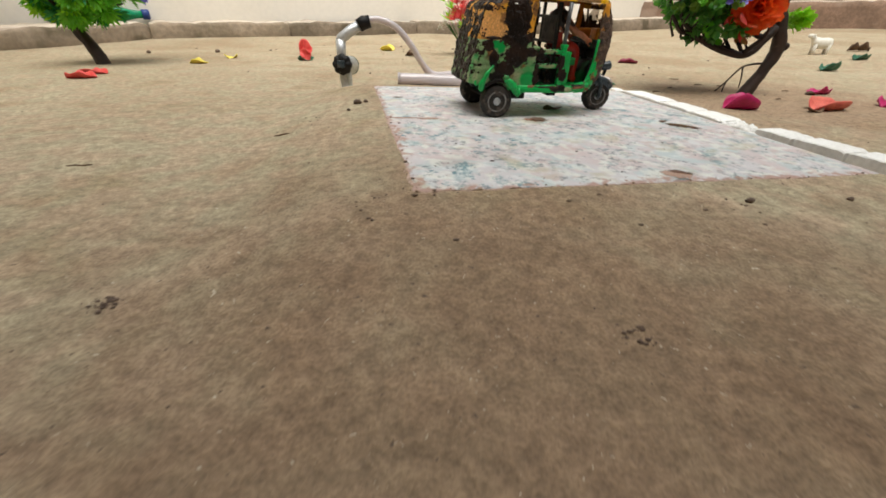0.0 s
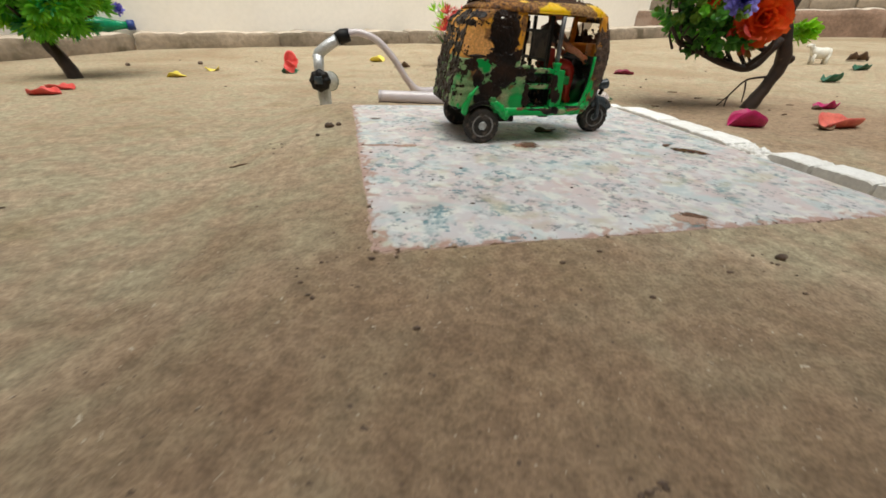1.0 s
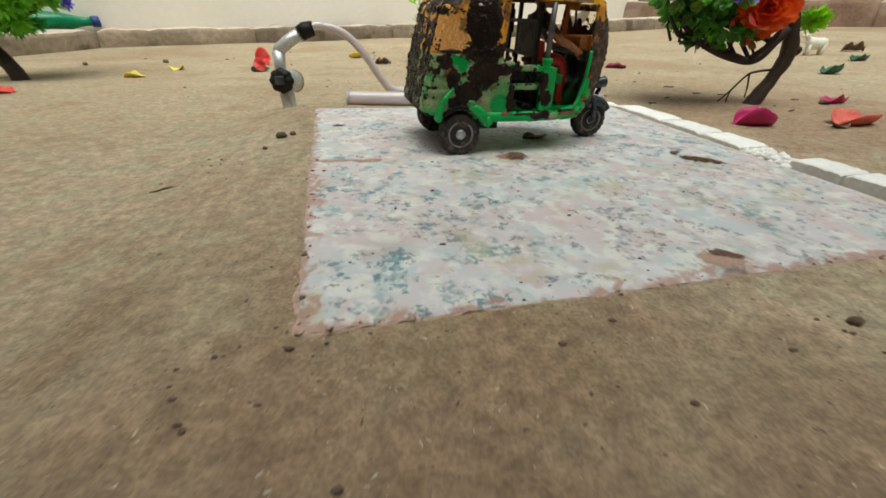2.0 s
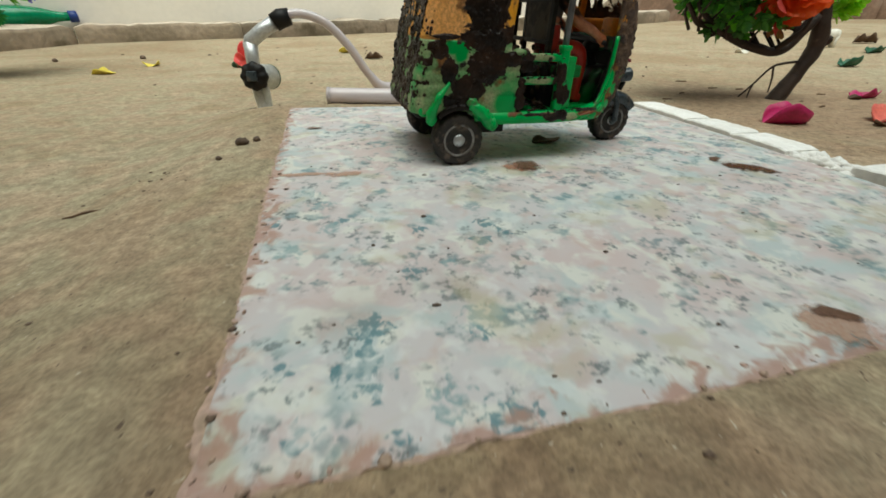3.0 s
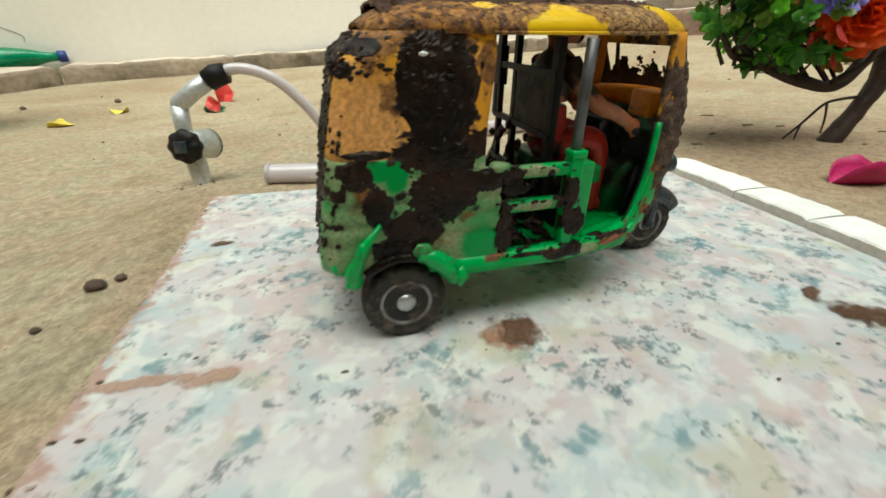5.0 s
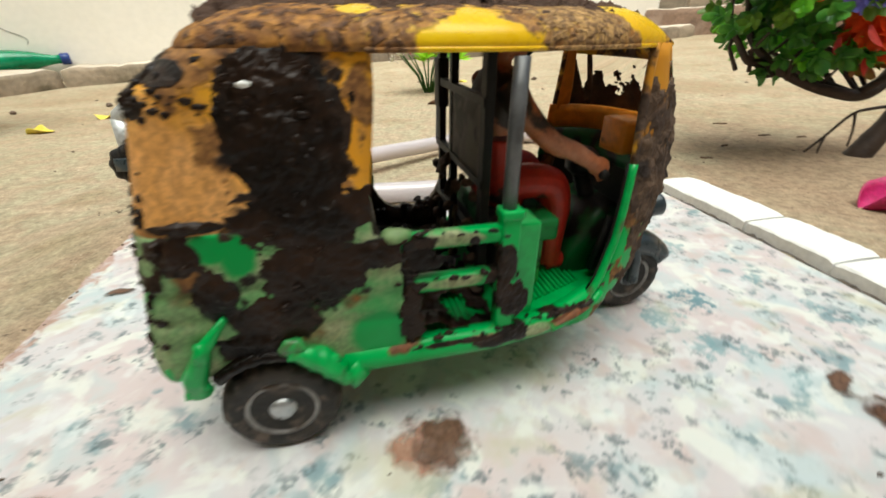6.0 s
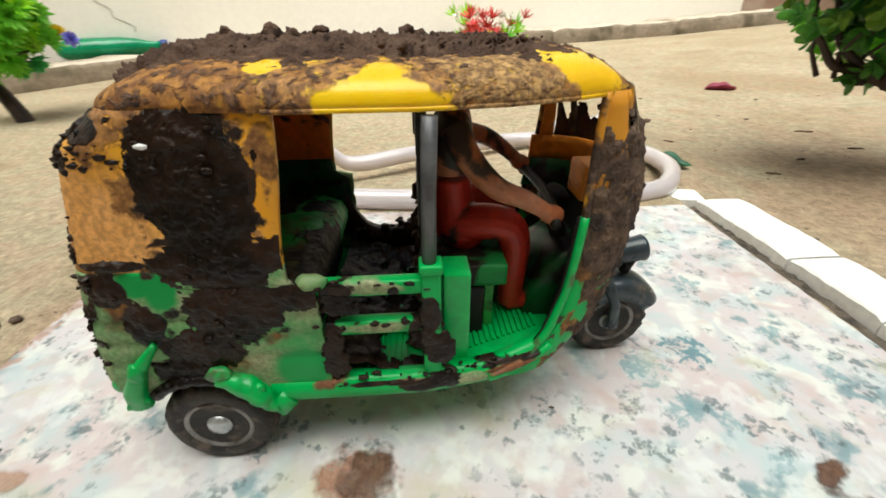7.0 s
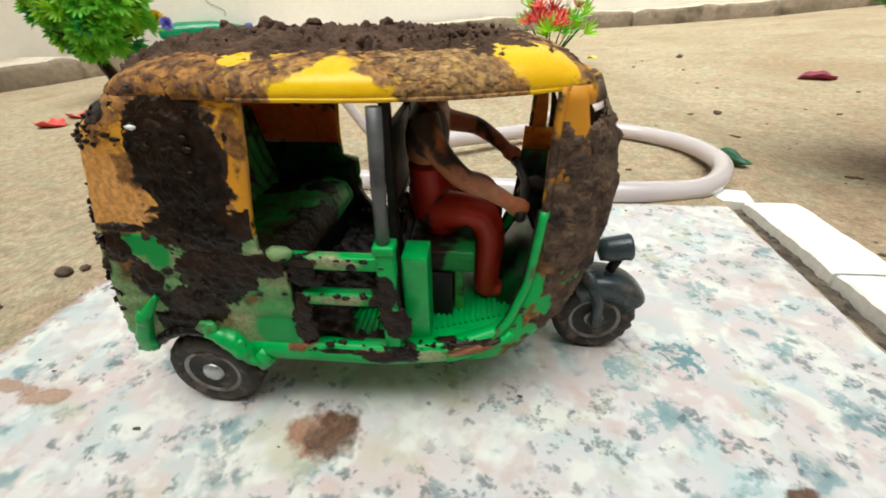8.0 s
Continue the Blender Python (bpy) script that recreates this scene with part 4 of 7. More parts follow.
# ---- white plaster blocks along the tile ----
# far end, near end, inner edge, width, height of the top against the tile, turn
BLOCKS = [(0.334, 0.317, 0.302, 0.024, -0.0010, -8), (0.3135, 0.2430, 0.3195, 0.029, -0.0006, 2), (0.2420, 0.1970, 0.3220, 0.029, -0.0010, 1), (0.1962, 0.1530, 0.3215, 0.030, -0.0012, -1),
          (0.1165, 0.0840, 0.3275, 0.028, 0.0000, 3), (0.0830, 0.0450, 0.3320, 0.028, 0.0004, 4), (0.0440, 0.0040, 0.3380, 0.028, 0.0004, 5), (0.0030, -0.0420, 0.3440, 0.028, 0.0002, 5)]
for v0, v1, u0, wide, top_, turn in BLOCKS:
    bm = bmesh.new()
    half = (v0 - v1) / 2
    rings = []
    count = 15
    for i in range(count):
        t = -1 + 2 * i / (count - 1)
        ease = 0.0012 * abs(t) ** 9
        chip = 0.0014 * max(0.0, noise.noise(Vector((t * 3.1, v0 * 90, 1.0))) - 0.25)
        w0 = 0.0003 * random.uniform(-1, 1) + chip
        hh = top_ - ease + random.uniform(-0.0003, 0.0003)
        y = t * half
        rings.append([(w0 - 0.0002, y, -0.016), (w0 - 0.0001, y, hh - 0.005), (w0, y, hh - 0.0009 - chip), (w0 + 0.0010, y, hh - 0.0001), (wide * 0.5, y, hh + random.uniform(-0.0003, 0.0003)),
                      (wide - 0.0012, y, hh - 0.0002), (wide + w0, y, hh - 0.0014), (wide + w0 + 0.0003, y, -0.016)])
    loft(bm, rings)
    ob = part("plaster_block", bm, CHALK, smooth=False, matrix=TILE @ pose(u0, (v0 + v1) / 2, 0, 0, 0, turn))
    tagged(ob, "white plaster block in a row edging the floral tile", "block", "white edging blocks")
bm = bmesh.new()
for i in range(70):
    blob(bm, (0.320 + random.uniform(0, 0.026), random.uniform(0.117, 0.153), -0.0062 + random.uniform(-0.001, 0.002)), [random.uniform(0.001, 0.005), random.uniform(0.001, 0.006), random.uniform(0.001, 0.004)], i, 0.6)
tagged(part("plaster_rubble", bm, CHALK, matrix=TILE), "crumbled white plaster bits in the gap of the edging", "rubble", kind="stuff")

# lumpy strip added in the gap, dark in place of the shade there
bm = bmesh.new()
rings = []
for i in range(131):
    v = 0.002 + 0.0024 * i
    lean = 0.004 * max(0.0, (0.15 - v) / 0.15)
    rings.append([(u, v, -0.0068 + 0.0012 * noise.fractal(Vector((u, v, 0)) * 240, 0.7, 2.0, 4) - (0.004 if k in (0, 6) else 0.0)) for k, u in enumerate([SIDE + 0.0005 + (0.0185 + lean * 3) * q / 6 for q in range(7)])])
loft(bm, rings, closed=False, caps=False)
tagged(part("soil_strip", bm, GAP_SHADE, matrix=TILE), "soil strip in the gap beside the white blocks, darkened for shade", "soil", kind="stuff")

# ---- toy auto rickshaw, caked in mud; x forward, y to its left, z up from the tile ----
RICK = TILE @ pose(0.091, 0.1875, 0, 0, 0, 1.3)
rick = thing("toy_auto_rickshaw", RICK, "green and yellow plastic toy auto rickshaw caked in dark mud", "toy vehicle")
EAVE = 0.0884


def lerp_table(table, x):
    for (a, p), (b, q) in zip(table, table[1:]):
        if x <= b:
            return p + (q - p) * max(0.0, (x - a) / (b - a))
    return table[-1][1]


def half_width(x, z=0.03):
    base = lerp_table(((-1, 0.0345), (0.052, 0.0345), (0.07, 0.0318), (0.084, 0.027), (0.0905, 0.0237), (0.1, 0.019), (0.11, 0.013)), x)
    return base - 0.0036 * smoothstep(0.045, EAVE, z)


def rear_x(z):
    return lerp_table(((0.0, -0.0240), (0.03, -0.0240), (0.055, -0.0195), (0.070, -0.0163), (0.0815, -0.0140), (0.0884, -0.0062)), z)


def rear_outline(z, count=(14, 7, 10)):
    """The plan of the rear bodywork at height z, from the near door edge round the back to the far one."""
    w, xr, rc = half_width(0, z) - 0.0010 * smoothstep(0.0815, EAVE, z), rear_x(z), 0.0075 + 0.003 * smoothstep(0.075, EAVE, z)
    door = 0.0297 if z < 0.0545 else 0.0243 + 0.0027 * smoothstep(0.058, 0.086, z)
    side = [(door + (xr + rc - door) * i / count[0], -w) for i in range(count[0])]
    corner = [(xr + rc - rc * math.sin(a), -w + rc - rc * math.cos(a)) for a in (math.pi / 2 * i / count[1] for i in range(count[1]))]
    back = [(xr, -(w - rc) + (w - rc) * i / count[2]) for i in range(count[2])]
    half = side + corner + back
    return half + [(xr, 0.0)] + [(x, -y) for x, y in reversed(half)]


def arch(x, y):
    """The lower edge of the bodywork: raised over the rear wheels."""
    if abs(y) < 0.0225:
        return 0.0268
    d = 0.0156 ** 2 - x * x
    low = 0.0212 + 0.0052 * smoothstep(-0.004, -0.013, x)
    return max(low, 0.0122 + math.sqrt(d)) if d > 0 else low


def solid(ob, t, offset=-1.0):
    k = ob.modifiers.new("thickness", "SOLIDIFY")
    k.thickness, k.offset = t, offset
    return ob


def rear_wall(z_from, z_to, rows, groove=()):
    bm = bmesh.new()
    lines = []
    base = rear_outline(0.04)
    k = len(base)
    for j in range(rows + 1):
        line = []
        for i in range(k):
            low = z_from if z_from else arch(*base[i])
            z = low + (z_to - low) * j / rows
            x, y = rear_outline(z)[i]
            dent = sum(0.0007 * math.exp(-((z - g) / 0.0007) ** 2) for g in groove)
            shrink = 1 - dent / 0.034
            line.append((x * shrink, y * shrink, z))
        lines.append(line)
    loft(bm, lines, closed=False, caps=False)
    return bm


solid(part("lower_body", rear_wall(0, 0.0586, 30, (0.0345, 0.0405, 0.0465)), LOWER_GREEN, rick, "dusty green lower body with moulded grooves"), 0.0016)
solid(part("upper_body", rear_wall(0.0586, EAVE, 18), UPPER_ORANGE, rick, "orange upper rear body"), 0.0016)


def roof_point(a, th):
    """Roof skin: a from the rear to the front, th across."""
    xr, xf = -0.0064, 0.0985
    x = xr + (xf - xr) * a
    e = 2 / 2.7
    s_, c_ = math.sin(th), math.cos(th)
    rear, front = max(0.0, 1 - (x - xr) / 0.022), max(0.0, 1 - (xf - x) / 0.016)
    w = half_width(x, EAVE) + 0.0007 * smoothstep(0.018, 0.030, x)
    near_end = max(0.0, 0.0105 - (x - xr))
    w -= 0.0010 * smoothstep(0.030, 0.010, x) + 0.0105 - math.sqrt(0.0105 ** 2 - near_end ** 2)
    h = 0.0084 * (1 - 0.70 * rear ** 2.6) * (1 - 0.75 * front ** 2.2)
    return Vector((x, w * math.copysign(abs(s_) ** e, s_), EAVE - 0.0006 + h * abs(c_) ** e))


bm = bmesh.new()
loft(bm, [[roof_point(i / 40, -math.pi / 2 + math.pi * j / 30) for j in range(31)] for i in range(41)], closed=False, caps=False)
solid(part("roof", bm, ROOF_YELLOW, rick, "yellow roof smeared with mud"), 0.0013)
for s_ in (-1, 1):
    bm = bmesh.new()
    tube(bm, [(x, s_ * (half_width(x, EAVE) + 0.0004), EAVE - 0.0004) for x in [0.026 + 0.0036 * i for i in range(19)]], 0.0005, 8)
    part("roof_gutter", bm, ROOF_YELLOW, rick, "yellow gutter bead")


def front_outline(z, count=28, lo=-90, hi=90):
    xe = lerp_table(((0.0205, 0.071), (0.025, 0.079), (0.031, 0.0840), (0.042, 0.0880), (0.062, 0.0905), (EAVE, 0.0915)), z)
    xf = lerp_table(((0.0205, 0.0955), (0.03, 0.1035), (0.045, 0.1090), (0.062, 0.1112), (0.075, 0.1088), (EAVE, 0.1025)), z)
    w = half_width(xe, z)
    out = []
    for i in range(count + 1):
        a = radians(lo + (hi - lo) * i / count)
        out.append((xe + (xf - xe) * max(math.cos(a), 0.0) ** 0.85, w * math.copysign(abs(math.sin(a)) ** 0.9, math.sin(a)), z))
    return out


def front_skin(z0, z1, rows, lo=-90, hi=90, count=28):
    bm = bmesh.new()
    loft(bm, [front_outline(z0 + (z1 - z0) * j / rows, count, lo, hi) for j in range(rows + 1)], closed=False, caps=False)
    return bm


solid(part("front_apron", front_skin(0.0205, 0.0625, 14), FRONT_GREEN, rick, "green curved front apron"), 0.0014, -1.0)
solid(part("front_band", front_skin(0.0625, 0.0680, 3), FRONT_ORANGE, rick, "orange band under the windscreen"), 0.0014, -1.0)
for lo, hi, tone_ in ((-90, -66, FRONT_ORANGE), (80, 90, ORANGE)):
    solid(part("windscreen_pillar", front_skin(0.0680, EAVE, 6, lo, hi, 6), tone_, rick, "orange windscreen pillar"), 0.0016, -1.0)
solid(part("windscreen_header", front_skin(0.0845, EAVE, 2, -66, 80), FRONT_ORANGE, rick), 0.0014, -1.0)
solid(part("windscreen_post", front_skin(0.0680, 0.0845, 6, 58, 64, 3), MUD_GREY, rick, "mud-grey windscreen frame post"), 0.0014, -1.0)
part("windscreen", front_skin(0.0680, 0.0845, 2, -66, 80), SCREEN, rick, "clear plastic windscreen spattered with mud").visible_shadow = False
for s_ in (-1, 1):
    bm = bmesh.new()
    edge = [front_outline(0.0212 + (EAVE - 0.0212) * i / 30, 1, 90 * s_, 90 * s_)[0] for i in range(31)]
    tube(bm, edge[:19], 0.0011, 8)
    part("door_edge_bead", bm, GREEN, rick, "green door edge")
    bm = bmesh.new()
    tube(bm, edge[18:], 0.0010, 8)
    part("door_edge_bead", bm, FRONT_ORANGE, rick, "orange door edge")

# added inner skins: red stands in for bounced light, dark green for shade
for z0, z1, tone_ in ((0.0600, 0.0872, RED_INNER_SKIN), (0.0300, 0.0598, GREEN_DARK)):
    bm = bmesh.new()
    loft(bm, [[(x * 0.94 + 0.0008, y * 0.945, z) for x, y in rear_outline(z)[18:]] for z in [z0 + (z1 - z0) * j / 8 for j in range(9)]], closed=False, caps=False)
    solid(part("inner_lining", bm, tone_, rick, "added skin inside the rear body, red for bounced light, dark green for shade"), 0.0006)

# floor, sills
bm = bmesh.new()
xs = [0.008 + 0.0047 * i for i in range(19)]
loft(bm, [[(x, -half_width(x) + 0.001, 0.0222), (x, half_width(x) - 0.001, 0.0222), (x, half_width(x) - 0.001, 0.0252), (x, -half_width(x) + 0.001, 0.0252)] for x in xs])
part("floor_pan", bm, GREEN, rick, "green floor pan", smooth=False)
for i in range(14):
    bm = bmesh.new()
    x = 0.0625 + 0.0016 * i
    box(bm, (x, -0.026 + 0.0006 * i, 0.0250), (x + 0.0008, 0.0, 0.0260), 0.00015)
    part("floor_rib", bm, GREEN, rick, smooth=False)
for i in range(7):
    bm = bmesh.new()
    x = 0.0375 + 0.0016 * i
    box(bm, (x, -0.030, 0.0250), (x + 0.0008, -0.004, 0.0260), 0.00015)
    part("floor_rib", bm, GREEN, rick, smooth=False)
for s_ in (-1, 1):
    bm = bmesh.new()
    pts = [0.0155 + 0.0036 * i for i in range(20)]
    rings = []
    for x in pts:
        w = half_width(x) * s_
        lift = 0.0022 * smoothstep(0.066, 0.084, x)
        rings.append([(x, w - s_ * 0.003, 0.0205 + lift), (x, w + s_ * 0.0004, 0.0205 + lift), (x, w + s_ * 0.0012, 0.0225 + lift), (x, w + s_ * 0.0006, 0.0262 + lift), (x, w - s_ * 0.003, 0.0266 + lift)])
    loft(bm, rings)
    part("sill", bm, SMEARED_GREEN, rick, "green sill with smeared mud")
    bm = bmesh.new()
    tube(bm, [(x, s_ * (half_width(x) + 0.001), 0.0225 + 0.0035 * smoothstep(0.066, 0.088, x) + 0.012 * smoothstep(0.082, 0.094, x)) for x in [0.068 + 0.0013 * i for i in range(14)]], 0.0012, 8)
    part("step_rail", bm, SMEARED_GREEN, rick, "green step rail")
    # fender lip, fluted, over the front of the rear wheel, and the strut behind it
    bm = bmesh.new()
    ring_pts = [(0.0172 * math.sin(a), s_ * (0.0350 + 0.0006 * math.sin(2 * a)), 0.0122 + 0.0186 * math.cos(a)) for a in (radians(q) for q in range(14, 74, 5))]
    lip = spline(ring_pts, 3)
    tube(bm, lip, [0.0013 + 0.0017 * math.sin(math.pi * i / (len(lip) - 1)) ** 0.7 for i in range(len(lip))], 10)
    blob(bm, (0.0056, s_ * 0.0358, 0.0318), (0.0030, 0.0012, 0.0020), 7, 0.4, 2)
    blob(bm, (0.0120, s_ * 0.0366, 0.0268), (0.0034, 0.0012, 0.0016), 3, 0.6, 2)
    tube(bm, [(0.0165, s_ * 0.0352, 0.0230), (0.0185, s_ * 0.0350, 0.0200), (0.0165, s_ * 0.0350, 0.0182)], 0.0021, 8)
    for q in bm.verts:
        q.co += 0.0008 * noise.noise_vector(q.co * 420)
    part("fender_lip", bm, GREEN, rick, "bright green scrolled fender lip")
    bm = bmesh.new()
    arc = [(0.0166 * math.sin(a), s_ * 0.0346, 0.0122 + 0.0172 * math.cos(a)) for a in (radians(q) for q in range(-42, 30, 6))]
    tube(bm, arc, [0.0016 + 0.0007 * noise.noise(Vector((i * 0.9, s_, 4.0))) for i in range(len(arc))], 9)
    part("fender_mud", bm, MUD, rick, "dark mud packed over the wheel arch")
    bm = bmesh.new()
    tube(bm, [(-0.0060, s_ * 0.0348, 0.0405), (-0.0115, s_ * 0.0352, 0.0340), (-0.0150, s_ * 0.0352, 0.0270), (-0.0150, s_ * 0.0345, 0.0225)], [0.0011, 0.0018, 0.0024, 0.0025], 10)
    blob(bm, (-0.0150, s_ * 0.0352, 0.0235), (0.0028, 0.0020, 0.0024), 11, 0.5, 2)
    blob(bm, (-0.0118, s_ * 0.0360, 0.0338), (0.0016, 0.0012, 0.0026), 12, 0.5, 2)
    for q in bm.verts:
        q.co += 0.0009 * noise.noise_vector(q.co * 420)
    part("rear_strut", bm, GREEN, rick, "bright green diagonal strut")
    bm = bmesh.new()
    lathe(bm, ((0.0005, 0), (0.0040, 0.0002), (0.0044, 0.0012), (0.0044, 0.0040), (0.0038, 0.0050)), pose(-0.0185, s_ * 0.0290, 0.0275, 90 * s_, 0, 0), 18)
    lamp_ = part("tail_lamp", bm, BLACK, rick, "dark round tail lamp housing")
    bm = bmesh.new()
    lathe(bm, ((0.0004, 0), (0.0022, 0.0002), (0.0026, 0.0010), (0.0022, 0.0018)), pose(-0.0185, s_ * 0.0340, 0.0275, 90 * s_, 0, 0), 14)
    part("lens", bm, GREEN, lamp_)
    # gate at the passenger door
    if s_ < 0:
        bm = bmesh.new()
        box(bm, (0.0520, -0.0342, 0.0220), (0.0562, -0.0302, 0.0560), 0.0006)
        box(bm, (0.0516, -0.0346, 0.0552), (0.0566, -0.0298, 0.0574), 0.0006)
        part("gate_post", bm, SMEARED_GREEN, rick, "green gate post, half muddied")
        for z, x0 in ((0.0500, 0.0285), (0.0393, 0.0300)):
            bm = bmesh.new()
            box(bm, (x0, -0.0336, z), (0.0525, -0.0304, z + 0.0036), 0.0008)
            part("gate_rail", bm, SMEARED_GREEN, rick, "green gate rail")
        bm = bmesh.new()
        box(bm, (0.0570, -0.0300, 0.0225), (0.0633, -0.0215, 0.0520), 0.0007)
        part("seat_side_panel", bm, GREEN, rick, "bright green panel beside the driver seat", smooth=False)
        bm = bmesh.new()
        blob(bm, (0.0290, -0.0330, 0.0540), (0.0034, 0.0020, 0.0018), 4, 0.3, 2)
        part("rail_knuckle", bm, GREEN_DUSTY, rick, "dusty green rounded rail end")
    bm = bmesh.new()
    tube(bm, [(0.0538, s_ * 0.0322, 0.0570), (0.0540, s_ * 0.0316, 0.0720), (0.0545, s_ * 0.0308, 0.0868)], 0.0016, 10)
    part("door_pillar", bm, PILLAR, rick, "scuffed grey round door pillar")

# far side: low muddy side panel with a dipped top edge
bm = bmesh.new()
rings = []
for i in range(15):
    x = 0.0268 + 0.029 * i / 14
    t = 0.0330 + 0.016 * abs(i / 7 - 1) ** 3.5
    rings.append([(x, 0.0300, 0.0225), (x, 0.0340, 0.0225), (x, 0.0340 + 0.0006 * noise.noise(Vector((i, 0, 0))), t), (x, 0.0305, t + 0.0008 * noise.noise(Vector((i, 3, 0))))])
loft(bm, rings)
part("far_side_panel", bm, MUD, rick, "side panel under thick black mud")
bm = bmesh.new()
for i in range(26):
    blob(bm, (random.uniform(0.028, 0.056), 0.031 + random.uniform(-0.002, 0.002), random.uniform(0.030, 0.036)), [random.uniform(0.0008, 0.002) for _ in range(3)], i + 9, 0.6)
part("mud_crumb", bm, MUD, rick)["kind"] = "stuff"

# seats
bm = bmesh.new()
box(bm, (-0.004, -0.029, 0.0250), (0.0235, 0.029, 0.0400), 0.0008)
part("seat_base", bm, BLACK, rick, "dark seat base", smooth=False)
bm = bmesh.new()
rings = []
for x, t in ((-0.006, 0.046), (0.0, 0.0485), (0.010, 0.0495), (0.020, 0.0495), (0.0255, 0.0475), (0.0272, 0.0440)):
    rings.append([(x, -0.0290, 0.0395), (x, 0.0290, 0.0395)] + [(x, y, t - 0.0015 * abs(y / 0.029) ** 4 - 0.0005 * (0.5 + 0.5 * math.cos(y * 900))) for y in [0.029 - 0.058 * i / 24 for i in range(25)]])
loft(bm, rings)
part("seat_cushion", bm, SEAT_GREEN, rick, "green quilted passenger seat")
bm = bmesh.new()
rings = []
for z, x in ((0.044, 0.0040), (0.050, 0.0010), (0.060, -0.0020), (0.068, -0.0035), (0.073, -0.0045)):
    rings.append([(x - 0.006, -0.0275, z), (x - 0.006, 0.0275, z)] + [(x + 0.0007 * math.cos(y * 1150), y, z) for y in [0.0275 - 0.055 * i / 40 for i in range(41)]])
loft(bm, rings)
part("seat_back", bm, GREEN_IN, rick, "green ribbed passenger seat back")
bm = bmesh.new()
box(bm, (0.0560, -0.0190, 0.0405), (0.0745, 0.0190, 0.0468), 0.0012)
part("driver_seat", bm, BENCH_GREEN, rick, "muddy green driver bench, darkened for cabin shade")
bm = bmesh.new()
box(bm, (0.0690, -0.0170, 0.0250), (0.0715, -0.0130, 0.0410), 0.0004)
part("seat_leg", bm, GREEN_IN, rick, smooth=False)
# box stretched forward so its black stands in for shade under the bench
bm = bmesh.new()
box(bm, (0.0575, -0.0195, 0.0250), (0.0685, 0.0290, 0.0400), 0.0008)
part("engine_cover", bm, BLACK, rick, "black box filling the shaded void under the driver bench", smooth=False)
# lattice between the passenger space and the driver
bm = bmesh.new()
for y, w in ((-0.0165, 0.0019), (0.0125, 0.0014), (0.0268, 0.0013)):
    box(bm, (0.0522, y - w, 0.0260), (0.0544, y + w, 0.0870), 0.0003)
for z in (0.0400, 0.0575, 0.0768):
    box(bm, (0.0519, -0.0180, z - 0.0011), (0.0540, 0.0300, z + 0.0011), 0.0003)
box(bm, (0.0514, 0.0240, 0.0690), (0.0550, 0.0305, 0.0835), 0.0012)
part("partition_lattice", bm, BLACK, rick, "black lattice partition with dried mud", smooth=False)
bm = bmesh.new()
box(bm, (0.0525, -0.0152, 0.0580), (0.0536, 0.0115, 0.0762), 0.0002)
part("driver_backrest", bm, PANEL, rick, "dusty panel behind the driver, darkened for its shade", smooth=False)
bm = bmesh.new()
for i in range(40):
    blob(bm, (0.0520 + random.uniform(-0.0006, 0.0004), random.uniform(-0.018, 0.029), 0.026 + 0.030 * random.random() ** 2), [random.uniform(0.0006, 0.0022), random.uniform(0.0008, 0.0026), random.uniform(0.0010, 0.0036)], i + 3, 0.6)
part("mud_crumb", bm, MUD_GREY, rick, "mud spattered up the partition")["kind"] = "stuff"
# black sheet added behind the apron in place of the cabin's shade
bm = bmesh.new()
loft(bm, [[(0.058 + (x - 0.058) * 0.955, y * 0.955, z) for x, y, z in front_outline(0.0262 + 0.0352 * j / 8, 24, -90, 90)] for j in range(9)], closed=False, caps=False)
solid(part("leg_shield", bm, BLACK, rick, "black sheet inside the apron standing in for its shade"), 0.0008, 1.0)
# dash_panel and the hump below wear the green darkened for cabin shade
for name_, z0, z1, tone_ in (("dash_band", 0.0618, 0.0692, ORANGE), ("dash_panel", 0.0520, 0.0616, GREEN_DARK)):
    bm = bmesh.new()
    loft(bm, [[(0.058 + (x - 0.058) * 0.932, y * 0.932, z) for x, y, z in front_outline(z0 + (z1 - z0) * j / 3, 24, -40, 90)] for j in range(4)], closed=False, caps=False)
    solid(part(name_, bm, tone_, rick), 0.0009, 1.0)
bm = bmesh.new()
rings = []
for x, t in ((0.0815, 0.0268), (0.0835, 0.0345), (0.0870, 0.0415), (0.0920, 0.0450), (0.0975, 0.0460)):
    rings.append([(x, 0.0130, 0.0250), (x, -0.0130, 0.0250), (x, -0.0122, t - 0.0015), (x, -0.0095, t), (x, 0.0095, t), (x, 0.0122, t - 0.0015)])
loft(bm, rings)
part("floor_hump", bm, GREEN_DARK, rick, "grimy green hump over the front wheel, darkened for cabin shade")
# dash, handlebar
bm = bmesh.new()
box(bm, (0.0925, -0.0135, 0.0610), (0.1010, -0.0035, 0.0700), 0.0012)
part("dash_box", bm, ORANGE, rick, "orange meter box")
bm = bmesh.new()
tube(bm, [(0.1000, 0, 0.0300), (0.0930, 0, 0.0470), (0.0880, 0, 0.0570)], [0.0030, 0.0026, 0.0020], 10)
tube(bm, [(0.0850, -0.0195, 0.0580), (0.0868, -0.0120, 0.0586), (0.0880, 0.0, 0.0590), (0.0870, 0.0120, 0.0594), (0.0852, 0.0205, 0.0600)], 0.0014, 8)
blob(bm, (0.0905, 0, 0.0560), (0.0050, 0.0060, 0.0045), 3, 0.2, 2)
part("handlebar", bm, BLACK, rick, "black handlebar and column")
bm = bmesh.new()
